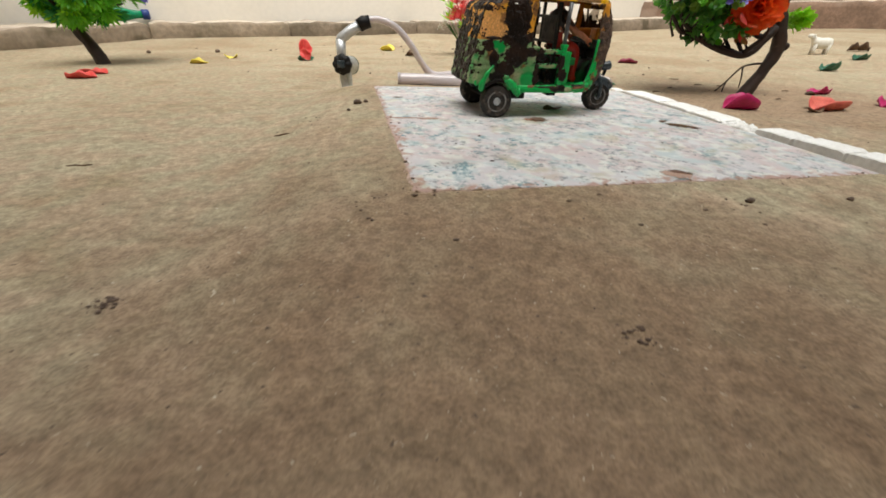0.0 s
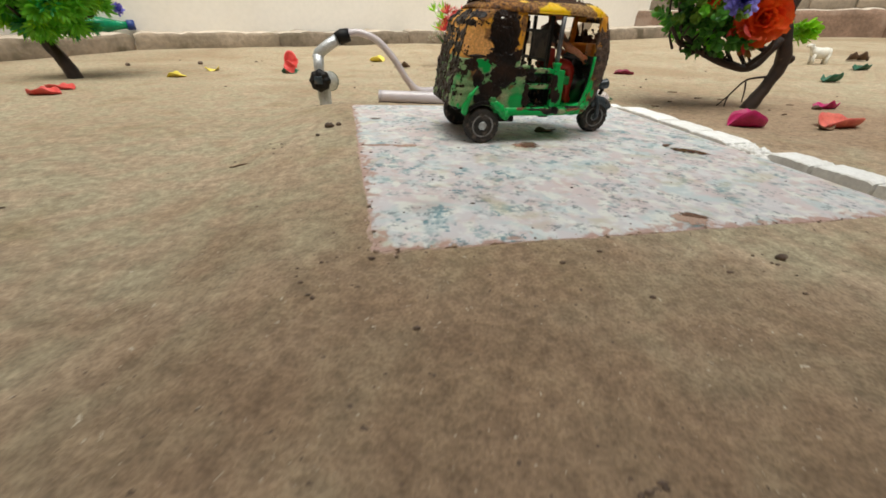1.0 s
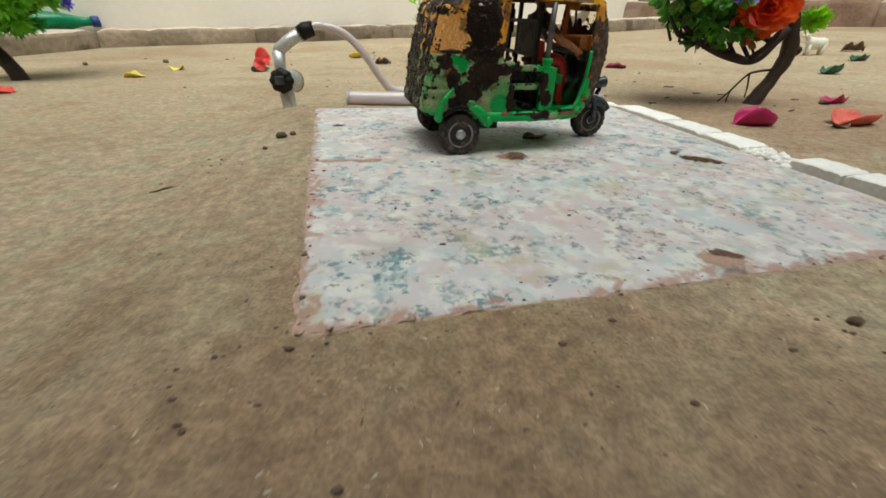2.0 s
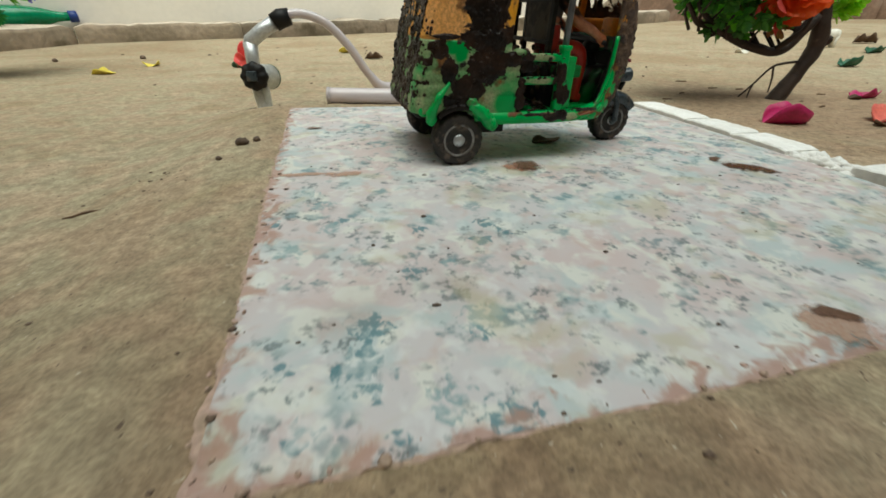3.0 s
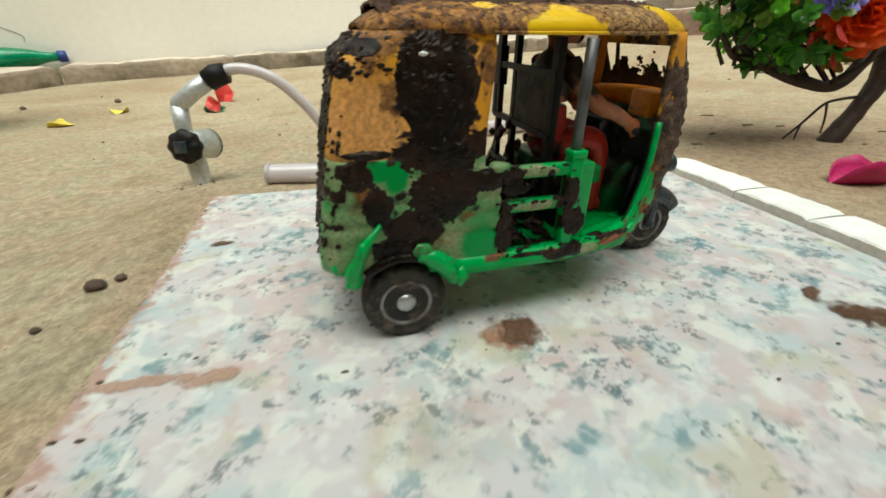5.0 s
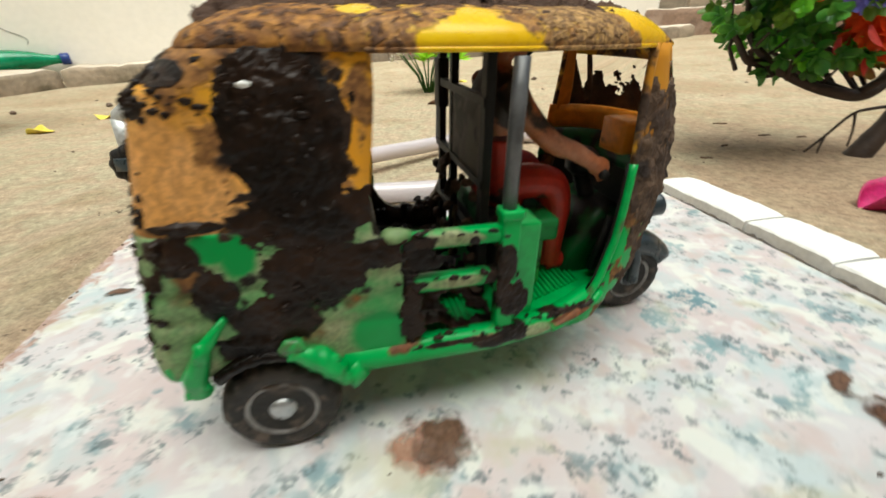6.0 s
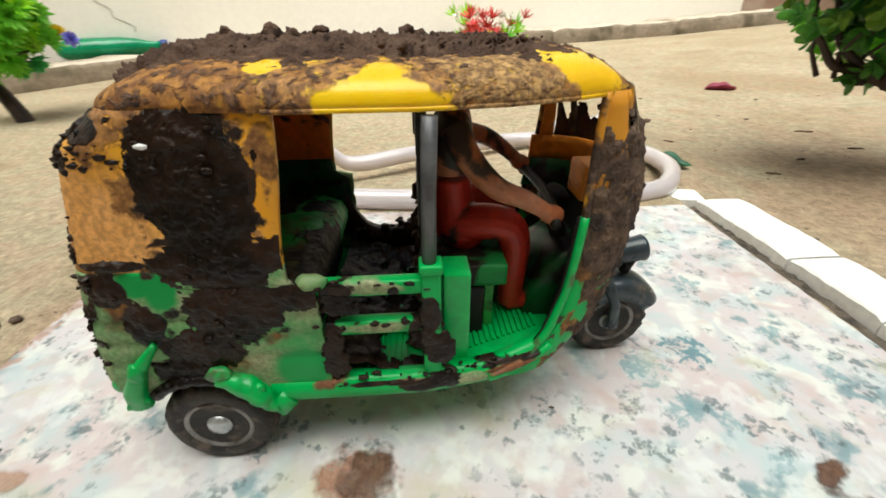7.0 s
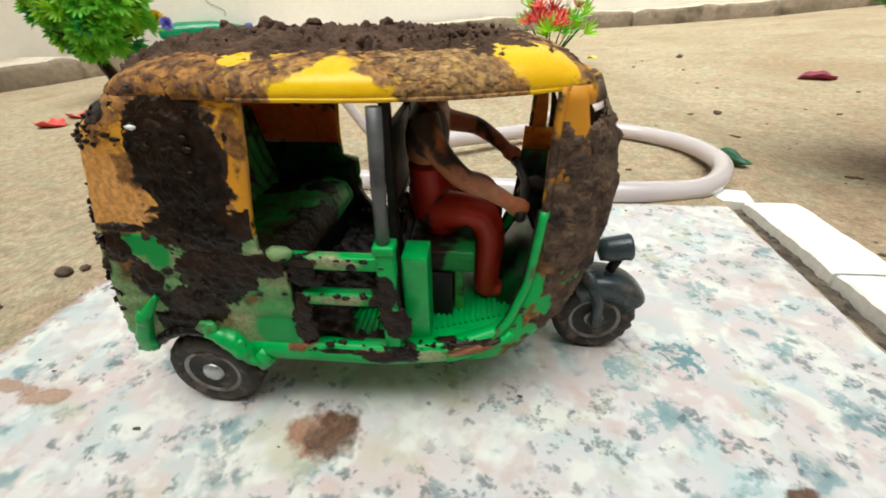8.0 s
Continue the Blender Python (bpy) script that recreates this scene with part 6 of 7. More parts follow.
HOSE = [(-0.034, 0.625, 0.0790), (-0.016, 0.630, 0.0805), (0.004, 0.634, 0.0725), (0.022, 0.638, 0.0530), (0.038, 0.642, 0.0280), (0.054, 0.648, 0.0140), (0.090, 0.674, 0.0135), (0.125, 0.704, 0.0115), (0.170, 0.738, 0.0095),
        (0.225, 0.750, 0.0075), (0.275, 0.722, 0.0070), (0.293, 0.675, 0.0075), (0.277, 0.626, 0.0090), (0.242, 0.603, 0.0115), (0.190, 0.588, 0.0140), (0.120, 0.573, 0.0170), (0.060, 0.565, 0.0200), (0.014, 0.562, 0.0215)]
line = spline(HOSE, 10)
bm = bmesh.new()
tube(bm, line, [0.0040 if i < 40 else min(0.0064, 0.0040 + 0.0002 * (i - 40)) for i in range(len(line))], 16, caps=False)
hose = part("clear_hose", bm, TUBE)
k_ = hose.modifiers.new("wall", "SOLIDIFY")
k_.thickness, k_.offset = 0.0012, -1.0
bm = bmesh.new()
end_dir = (line[-1] - line[-3]).normalized()
tube(bm, [line[-1] - end_dir * 0.002, line[-1] + end_dir * 0.0006], 0.0069, 16, caps=False)
cut = part("cut_end", bm, TUBE, hose, "clean-cut open end of the hose")
solid(cut, 0.0010)
tagged(hose, "milky clear plastic hose looped on the sand", "hose")


# ---- plants ----
def leaf(bm, base, d, side, length, width, droop, cup=0.25, slot=0, stations=4, tip=0.985):
    """One folded leaf blade with a pointed or round tip."""
    d, side = Vector(d).normalized(), Vector(side)
    side = (side - d * side.dot(d)).normalized()
    up = side.cross(d)
    rows = []
    for i in range(stations + 1):
        t = i / stations
        w = width * math.sin(math.pi * (0.12 + (tip - 0.12) * t)) ** 0.8
        p = Vector(base) + d * length * t - Vector((0, 0, 1)) * droop * t * t
        rows.append([bm.verts.new(p - side * w / 2 + up * w * cup), bm.verts.new(p), bm.verts.new(p + side * w / 2 + up * w * cup)])
    for a, b in zip(rows, rows[1:]):
        for i in (0, 1):
            bm.faces.new((a[i], a[i + 1], b[i + 1], b[i])).material_index = slot


def rand_dir(rng):
    while True:
        q = Vector((rng.uniform(-1, 1), rng.uniform(-1, 1), rng.uniform(-1, 1)))
        if 0.05 < q.length < 1:
            return q.normalized()


def sprig_fan(seed, material, length=0.026, width=0.0052, count=11):
    rng = random.Random(seed)
    bm = bmesh.new()
    tube(bm, [(0, 0, -0.012), (0, 0, 0)], 0.0008, 5)
    for i in range(count):
        a = 2 * math.pi * i / count * 1.618
        tilt = 0.35 + 0.9 * (i / count)
        d = Vector((math.cos(a) * math.sin(tilt), math.sin(a) * math.sin(tilt), math.cos(tilt)))
        leaf(bm, (0, 0, 0), d, (-math.sin(a), math.cos(a), 0), length * rng.uniform(0.75, 1.15), width * rng.uniform(0.8, 1.2), 0.004 * rng.random(), 0.22)
    return mesh_of("leaf_fan", bm, material)


def sprig_round(seed, material, length=0.017, width=0.0115, count=8):
    rng = random.Random(seed)
    bm = bmesh.new()
    tube(bm, [(0, 0, -0.016), (0.001, 0, -0.004), (0, 0.001, 0.014)], 0.0009, 5)
    for i in range(count):
        a = 2.4 * i
        z = -0.004 + 0.018 * i / count
        tilt = 1.15 - 0.75 * i / count
        d = Vector((math.cos(a) * math.sin(tilt), math.sin(a) * math.sin(tilt), math.cos(tilt)))
        leaf(bm, (0, 0, z), d, (-math.sin(a), math.cos(a), 0), length * rng.uniform(0.8, 1.15), width * rng.uniform(0.8, 1.15), 0.003 * rng.random(), 0.18, tip=0.90)
    return mesh_of("leaf_sprig", bm, material)


def dress(parent, meshes, spots, name, rng, size=(0.8, 1.25), outward=None):
    for p, n_ in spots:
        m = n_.to_track_quat("Z", "Y").to_matrix().to_4x4()
        m = Matrix.Translation(p) @ m @ Matrix.Rotation(rng.uniform(0, 6.28), 4, "Z") @ Matrix.Scale(rng.uniform(*size), 4)
        piece(name, rng.choice(meshes), parent, m)


def flower(parent, centre, facing, r, material, rings=4, per=11):
    """A full artificial flower head of many ruffled petals."""
    rng = random.Random(int(1000 * abs(centre[0])))
    bm = bmesh.new()
    for k in range(rings):
        for i in range(per):
            a = 2 * math.pi * (i + 0.5 * (k % 2)) / per + rng.uniform(-0.1, 0.1)
            tilt = 1.45 - 0.33 * k
            d = Vector((math.cos(a) * math.sin(tilt), math.sin(a) * math.sin(tilt), math.cos(tilt)))
            leaf(bm, d * r * 0.12, d, (-math.sin(a), math.cos(a), 0), r * (1 - 0.13 * k) * rng.uniform(0.82, 1.06), r * 0.46, 0.004 * rng.uniform(-1, 1), 0.35 * rng.uniform(-0.6, 1), tip=rng.uniform(0.78, 0.9))
    m = Vector(facing).to_track_quat("Z", "Y").to_matrix().to_4x4()
    return part("flower_head", bm, material, parent, matrix=Matrix.Translation(centre) @ m)


rng = random.Random(5)
# feathery-leaved plant beside the left wall
lt = thing("artificial_plant", place(-0.576, 0.866, -0.002), "bright green feathery artificial bonsai with a brown trunk, standing on sand", "artificial plant")
bm = bmesh.new()
trunk_line = spline([(0.002, 0, -0.006), (0.0, 0, 0.010), (-0.010, 0, 0.034), (-0.027, 0.002, 0.060), (-0.038, 0.004, 0.085), (-0.030, 0.0, 0.150)], 6)
tube(bm, trunk_line, [0.0125 - 0.0002 * i for i in range(len(trunk_line))], 12)
for q in bm.verts:
    q.co += 0.0012 * noise.noise_vector(q.co * 160)
part("trunk", bm, BARK, lt)
bm = bmesh.new()
for i in range(12):
    a = 2.4 * i
    tube(bm, spline([(-0.034, 0, 0.072 + 0.004 * i), (-0.020 + 0.05 * math.cos(a), 0.04 * math.sin(a), 0.090 + 0.005 * i), (-0.010 + 0.085 * math.cos(a), 0.065 * math.sin(a), 0.098 + 0.006 * i)], 4), [0.0042, 0.0038, 0.0034, 0.003, 0.0027, 0.0024, 0.002, 0.0016, 0.0012], 6)
part("branch_work", bm, BARK, lt)
fans = [sprig_fan(i, (LEAF_A, LEAF_LIME, LEAF_A, LEAF_SEA, LEAF_LIME, LEAF_A)[i % 6], 0.0225, 0.0058, 21) for i in range(12)]
spots = []
for i in range(380):
    d = rand_dir(rng)
    r_ = rng.uniform(0.55, 1.0) ** 0.7
    p = Vector((-0.004 + 0.098 * d.x * r_, 0.006 + 0.068 * d.y * r_, 0.164 + 0.100 * d.z * r_))
    low = 0.070 + 0.5 * max(0.0, -p.y - 0.025) + 0.25 * max(0.0, -p.x - 0.05)
    p.z = max(p.z, low + 0.012 * rng.random())
    spots.append((p, (d + Vector((0.1, -0.15, 0.30))).normalized()))
dress(lt, fans, spots, "leaf_fan", rng, (0.8, 1.25))
flower(lt, (0.031, 0.086, 0.119), (0.75, -0.6, 0.2), 0.0125, PETAL_GOLD, 5, 10)
flower(lt, (0.062, 0.076, 0.109), (0.95, -0.2, 0.3), 0.0115, PETAL_VIOLET, 5, 10)
for x, z, dx, size in ((-0.030, 0.080, 0.55, 0.038), (-0.022, 0.064, 0.5, 0.032), (-0.014, 0.048, 0.42, 0.026), (-0.006, 0.032, 0.36, 0.020)):
    bm = bmesh.new()
    leaf(bm, (x, -0.009, z), (dx, -0.12, -0.8), (0.8, 0, 0.4), size, 0.0065, 0, 0.2)
    part("bark_strip", bm, BARK, lt)

# broad-leaved bonsai with paper flowers
rt = thing("artificial_bonsai", place(0.524, 0.712, -0.001), "artificial bonsai with bent brown trunk, glossy leaves and bright flowers", "artificial plant")
bm = bmesh.new()
trunk_line = spline([(-0.006, 0, -0.006), (-0.003, 0, 0.004), (0.011, 0, 0.034), (0.019, 0, 0.062), (0.010, 0, 0.096), (0.005, 0.002, 0.122), (0.010, 0.004, 0.160), (-0.004, 0.0, 0.230)], 7)
tube(bm, trunk_line, [0.0099 + 0.0009 * math.sin(0.35 * i) - 0.00008 * i for i in range(len(trunk_line))], 14)
blob(bm, (0.0285, -0.002, 0.064), (0.0045, 0.0045, 0.0060), 3, 0.3, 2)
for q in bm.verts:
    q.co += 0.0012 * noise.noise_vector(q.co * 150)
part("trunk", bm, BARK, rt)
BOUGHS = ([(0.006, 0, 0.088), (-0.007, -0.002, 0.073), (-0.017, -0.003, 0.059), (-0.031, -0.004, 0.053), (-0.051, -0.004, 0.056), (-0.072, -0.003, 0.062), (-0.094, 0, 0.072), (-0.113, 0.004, 0.086), (-0.125, 0.008, 0.100), (-0.135, 0.010, 0.130)],
         [(-0.094, 0.0, 0.072), (-0.112, 0.004, 0.080), (-0.124, 0.004, 0.082), (-0.135, 0.004, 0.095), (-0.146, 0.004, 0.110), (-0.150, 0.004, 0.135)],
         [(-0.031, -0.003, 0.054), (-0.026, -0.014, 0.066), (-0.018, -0.020, 0.078), (-0.020, -0.025, 0.100)],
         [(-0.040, -0.003, 0.055), (-0.052, 0.020, 0.064), (-0.070, 0.045, 0.080), (-0.085, 0.070, 0.110)],
         [(-0.010, 0, 0.076), (-0.022, 0.012, 0.082), (-0.045, 0.030, 0.088), (-0.060, 0.050, 0.110)],
         [(0.006, 0, 0.105), (-0.030, 0.004, 0.118), (-0.070, 0.0, 0.135), (-0.110, 0.0, 0.155)],
         [(0.008, 0.004, 0.150), (-0.020, 0.01, 0.172), (-0.060, 0.01, 0.192), (-0.100, 0.02, 0.21)])
for k, ctrl in enumerate(BOUGHS):
    bm = bmesh.new()
    l_ = spline(ctrl, 5)
    r0 = 0.0066 if k == 0 else 0.0040
    tube(bm, l_, [r0 * (1 - 0.72 * i / len(l_)) for i in range(len(l_))], 9)
    part("limb", bm, BARK, rt)
for ctrl, r0 in (([(0.006, 0.002, 0.042), (-0.008, 0.004, 0.040), (-0.018, 0.008, 0.035), (-0.030, 0.012, 0.016), (-0.042, 0.014, 0.001)], 0.0017), ([(-0.016, 0.007, 0.036), (-0.015, 0.004, 0.022), (-0.014, 0.004, 0.008)], 0.0013),
                 ([(-0.030, 0.012, 0.016), (-0.033, 0.010, 0.008), (-0.034, 0.009, 0.001)], 0.0012)):
    bm = bmesh.new()
    l_ = spline(ctrl, 4)
    tube(bm, l_, [r0 * (1 - 0.4 * i / len(l_)) for i in range(len(l_))], 6)
    part("twig", bm, BARK, rt)
for i in range(16):
    bm = bmesh.new()
    x = -0.018 - 0.0075 * i + rng.uniform(-0.004, 0.004)
    z0 = 0.056 + 0.0018 * max(0, i - 4)
    tube(bm, [(x, rng.uniform(-0.004, 0.006), z0), (x - 0.003, rng.uniform(-0.02, 0.03), z0 + 0.016), (x - 0.006, rng.uniform(-0.03, 0.03), z0 + rng.uniform(0.022, 0.04))], [0.0019, 0.0015, 0.0010], 5)
    part("twig", bm, BARK, rt)
rounds = [sprig_round(i, (LEAF_B, LEAF_OLIVE, LEAF_B, LEAF_A)[i % 4], 0.018, 0.0130) for i in range(8)]
rusts = [sprig_round(30 + i, LEAF_RUST, 0.018, 0.0125) for i in range(2)]
spots, warm = [], []
for i in range(400):
    d = rand_dir(rng)
    r_ = rng.uniform(0.35, 1.0) ** 0.8
    p = Vector((-0.082 + 0.084 * d.x * r_, 0.005 + 0.070 * d.y * r_, 0.155 + 0.095 * d.z * r_))
    low = 0.074 + 0.9 * max(0.0, -0.112 - p.x) + 0.10 * max(0, p.x + 0.04)
    p.z = max(p.z, low + 0.016 * rng.random())
    if p.y < 0.01 and p.x > -0.088 and 0.098 < p.z < 0.150:
        p.y += 0.035
    (warm if p.x > -0.055 and rng.random() < 0.55 else spots).append((p, (d + Vector((-0.1, -0.2, 0.5))).normalized()))
dress(rt, rounds, spots, "leaf_sprig", rng, (0.48, 0.74))
dress(rt, rusts + rounds[:1], warm, "leaf_sprig", rng, (0.52, 0.78))
flower(rt, (-0.044, -0.024, 0.112), (-0.4, -1, 0.05), 0.031, PETAL_ORANGE, 7, 17)
flower(rt, (-0.026, -0.006, 0.128), (-0.1, -1, 0.1), 0.022, PETAL_ORANGE, 5, 13)
flower(rt, (-0.118, -0.034, 0.134), (-0.4, -1, 0.2), 0.013, PETAL_ORANGE, 4, 10)
flower(rt, (-0.090, -0.048, 0.130), (-0.45, -1, 0.10), 0.018, PETAL_VIOLET, 6, 12)
for x, y, z, d in ((-0.076, -0.020, 0.098, (0.1, -0.3, -1)), (-0.054, -0.026, 0.088, (-0.1, -0.2, -1)), (-0.066, -0.030, 0.106, (0.4, -0.4, -0.8))):
    bm = bmesh.new()
    leaf(bm, (x, y, z), d, (1, 0.2, 0), 0.018, 0.0085, 0, 0.25)
    part("red_leaf", bm, PETAL_RED, rt, "red leaf among the green")
limes = [sprig_round(20, LEAF_LIME, 0.012, 0.008, 10)]
dress(rt, limes, [(Vector((0.028 + rng.uniform(-0.007, 0.009), 0.004 + rng.uniform(-0.008, 0.008), 0.100 + rng.uniform(-0.012, 0.010))), Vector((0.7, -0.3, 0.4 * rng.random())).normalized()) for _ in range(10)], "leaf_sprig", rng, (0.7, 0.95))

# red and white flowering tuft by the back wall
tuft = thing("artificial_flower_tuft", place(0.110, 1.17, -0.004), "tuft of red and lime artificial flower spikes on the sand", "artificial plant")
reds = [sprig_fan(40, PETAL_RED, 0.030, 0.0045, 13), sprig_fan(41, LEAF_LIME, 0.034, 0.0060, 11), sprig_fan(42, LEAF_A, 0.034, 0.0060, 10), sprig_fan(43, WHITE_TOY, 0.016, 0.0045, 9)]
bm = bmesh.new()
for i in range(14):
    a = 2.4 * i
    tube(bm, [(0.004 * math.cos(a), 0.004 * math.sin(a), -0.004), (0.02 * math.cos(a), 0.02 * math.sin(a), 0.035), (0.05 * math.cos(a), 0.04 * math.sin(a), 0.070)], [0.0018, 0.0015, 0.001], 5)
part("stems", bm, LEAF_B, tuft)
for i in range(56):
    a = 2.4 * i
    r_ = 0.066 * math.sqrt((i + 0.5) / 56)
    p = Vector((r_ * math.cos(a), 0.75 * r_ * math.sin(a), 0.060 + 0.062 * rng.random()))
    m = (p - Vector((0, 0, 0.02))).to_track_quat("Z", "Y").to_matrix().to_4x4()
    which = reds[rng.choice((1, 3))] if p.x < -0.034 else reds[0] if p.x < 0.018 and p.z > 0.075 and rng.random() < 0.9 else reds[rng.choice((0, 1, 2, 3, 3, 3))] if p.z > 0.08 else reds[rng.choice((0, 1, 1, 2))]
    piece("flower_spike", which, tuft, Matrix.Translation(p) @ m @ Matrix.Scale(rng.uniform(0.6, 0.95), 4))


# ---- fallen petals and leaves ----
def petal(name, x, y, size, rz, material, label, group="", cup=0.35, long=1.0, tip=(0, 0), folds=1.0, lift=0.0):
    """A curled petal or leaf lying on the ground."""
    seed = x * 31 + y * 17
    size *= 0.62
    bm = bmesh.new()
    n_r, n_a = 6, 22
    rings = []
    for i in range(1, n_r + 1):
        q = i / n_r
        ring = []
        for j in range(n_a):
            a = 2 * math.pi * j / n_a
            edge = 1 + 0.16 * math.sin(2 * a + seed) + 0.14 * noise.noise(Vector((math.cos(a) * 1.6, math.sin(a) * 1.6, seed))) + (0.22 if j in (0, 1) else 0)
            r_ = q * size * edge
            px, py = r_ * math.cos(a) * long, r_ * math.sin(a)
            z = cup * size * q * q * (0.55 + 0.45 * math.sin(a * 2 + seed * 2)) + 0.10 * folds * size * q * math.sin(3 * a + seed) + 0.02 * size
            ring.append((px, py, z))
        rings.append(ring)
    loft(bm, rings, True, False)
    c_ = bm.verts.new((0, 0, 0.01 * size))
    bm.verts.ensure_lookup_table()
    for j in range(n_a):
        bm.faces.new((bm.verts[j], bm.verts[(j + 1) % n_a], c_))
    low = min(q.co.z for q in bm.verts)
    for q in bm.verts:
        q.co.z -= low
    ob = part(name, bm, material, matrix=place(x, y, -0.0006 + lift, rz, tip[0], tip[1]))
    solid(ob, 0.0007, 0.0)
    return tagged(ob, label, "petal" if "petal" in name else "leaf", group)


def cupped_petal(name, x, y, length, height, rz, material, label, group="", tip=1.0, curl=0.5, ruffle=0.06):
    """A thick petal lying on its belly: a shell whose near wall bulges out and whose rim curls up to a point at one end."""
    seed = x * 37 + y * 19
    bm = bmesh.new()
    n_a, n_b = 26, 9
    rings = []
    for i in range(n_a + 1):
        a = -1 + 2 * i / n_a
        w = max(1 - abs(a) ** 2.4, 0.0) ** 0.62
        row = []
        for j in range(n_b + 1):
            t = -1 + 2 * j / n_b
            roll = t * 1.25
            k = 1 + 0.3 * noise.noise(Vector((a * 2.2, t * 1.6, seed)))
            py = 0.5 * length * w * math.sin(roll) * (0.85 + 0.15 * k)
            up = 1 - math.cos(roll)
            pz = height * w * up * (1.0 if t < 0 else curl) * k / 0.685 + height * 0.25 * tip * max(a - 0.55, 0) ** 1.2
            pz += ruffle * length * abs(t) * math.sin(7 * a + seed + 2 * t)
            row.append((0.5 * length * a * (1.12 if a > 0 else 0.95), py * 0.75, pz))
        rings.append(row)
    loft(bm, rings, closed=False, caps=False)
    low = min(q.co.z for q in bm.verts)
    for q in bm.verts:
        q.co.z -= low
    bmesh.ops.remove_doubles(bm, verts=bm.verts, dist=1e-5)
    ob = part(name, bm, material, matrix=place(x, y, -0.0010, rz))
    solid(ob, 0.0008, 0.0)
    return tagged(ob, label, "petal" if "petal" in name else "leaf", group)


G = "fallen petals on the sand"
cupped_petal("fallen_petal", -0.473, 0.687, 0.038, 0.009, 12, PETAL_RED, "crumpled red petal curled on the sand", G, 1.0, 0.9, 0.04)
cupped_petal("fallen_petal", -0.490, 0.735, 0.040, 0.008, -8, PETAL_RED, "domed red petal lying on the sand", G, 0.2, 0.8, 0.02)
petal("fallen_petal", -0.415, 0.900, 0.017, 10, PETAL_YELLOW, "small cupped yellow petal on the sand", G, 0.9, 1.3)
petal("fallen_petal", -0.398, 1.000, 0.018, 60, PETAL_YELLOW, "small cupped yellow petal on the sand", G, 0.8, 1.3)
petal("fallen_petal", -0.105, 1.285, 0.026, 30, PETAL_YELLOW, "yellow rolled petal on the sand", G, 0.9, 1.3)
petal("fallen_petal", -0.230, 0.975, 0.018, 10, DARK_LEAF, "dark green curled petal on the sand", G, 0.9, 1.3)
petal("fallen_petal", -0.230, 0.978, 0.021, 10, PETAL_RED, "red petal standing in a dark green one", G, 0.6, 0.75, (74, 0), 1.0, 0.010)
petal("fallen_petal", -0.272, 1.105, 0.034, 20, PETAL_RED, "bright red petal curled upright", G, 0.7, 0.75, (78, 10), 1.0, 0.012)
cupped_petal("fallen_leaf", -0.020, 1.118, 0.034, 0.010, 12, DRY_LEAF, "dry curled brown leaf on the sand", "", 1.2, 0.8, 0.09)
cupped_petal("fallen_petal", 0.500, 1.140, 0.044, 0.009, -8, PETAL_MAROON, "wilted maroon petal on the sand", G, 0.3, 0.9, 0.03)
cupped_petal("fallen_petal", 0.441, 0.596, 0.041, 0.019, -2, PETAL_PINK, "large glossy magenta petal cupped on the sand", G, 0.7, 0.9, 0.012)
cupped_petal("fallen_petal", 0.548, 0.594, 0.049, 0.014, 14, PETAL_CORAL, "broad coral petal with curled ends", G, 0.6, 1.0, 0.015)
petal("fallen_leaf", 0.524, 0.580, 0.012, 20, DRY_LEAF, "dark withered tip under a coral petal", "", 0.8, 1.3)
cupped_petal("fallen_petal", 0.630, 0.715, 0.034, 0.011, 12, PETAL_PINK, "folded magenta petal on the sand", G, 1.0, 0.6, 0.05)
petal("fallen_leaf", 0.612, 0.706, 0.010, 0, DRY_LEAF, "dark withered tip of a magenta petal", "", 0.8, 1.2)
cupped_petal("fallen_petal", 0.650, 0.622, 0.034, 0.011, 30, PETAL_PINK, "magenta petal beside a coral one", G, 1.0, 0.8, 0.05)
cupped_petal("fallen_petal", 0.880, 1.012, 0.040, 0.018, 14, DARK_LEAF, "dark green folded petal on the sand", G, 0.8, 0.5, 0.08)
cupped_petal("fallen_petal", 1.088, 1.182, 0.042, 0.014, 16, DARK_LEAF, "teal green petal on the sand", G, 0.8, 0.8, 0.05)
cupped_petal("fallen_leaf", 1.228, 1.358, 0.050, 0.018, -14, DRY_LEAF, "heap of curled brown leaf on the sand", "", 1.2, 0.5, 0.12)
petal("fallen_petal", 0.303, 0.705, 0.013, -12, DARK_LEAF, "dark green twisted petal beside the hose", G, 1.2, 1.6)
petal("fallen_petal", 0.178, 1.345, 0.013, 30, PETAL_YELLOW, "tiny yellow petal on the sand", G, 0.6, 1.2)
petal("fallen_leaf", 0.131, 1.020, 0.016, 0, DRY_LEAF, "dry leaf scrap on the sand", "", 0.6, 1.5)
petal("fallen_petal", 0.845, 1.262, 0.018, 0, WHITE_TOY, "pale petal scrap on the sand", G, 0.9, 1.3)
ob = petal("fallen_leaf", 0.30, 0.30, 0.009, 0, DRY_LEAF, "dry brown leaf scrap on the tile", "", 0.35, 1.5)
ob.matrix_basis = TILE @ pose(0.161, 0.188, 0.0004, 0, 0, 10)

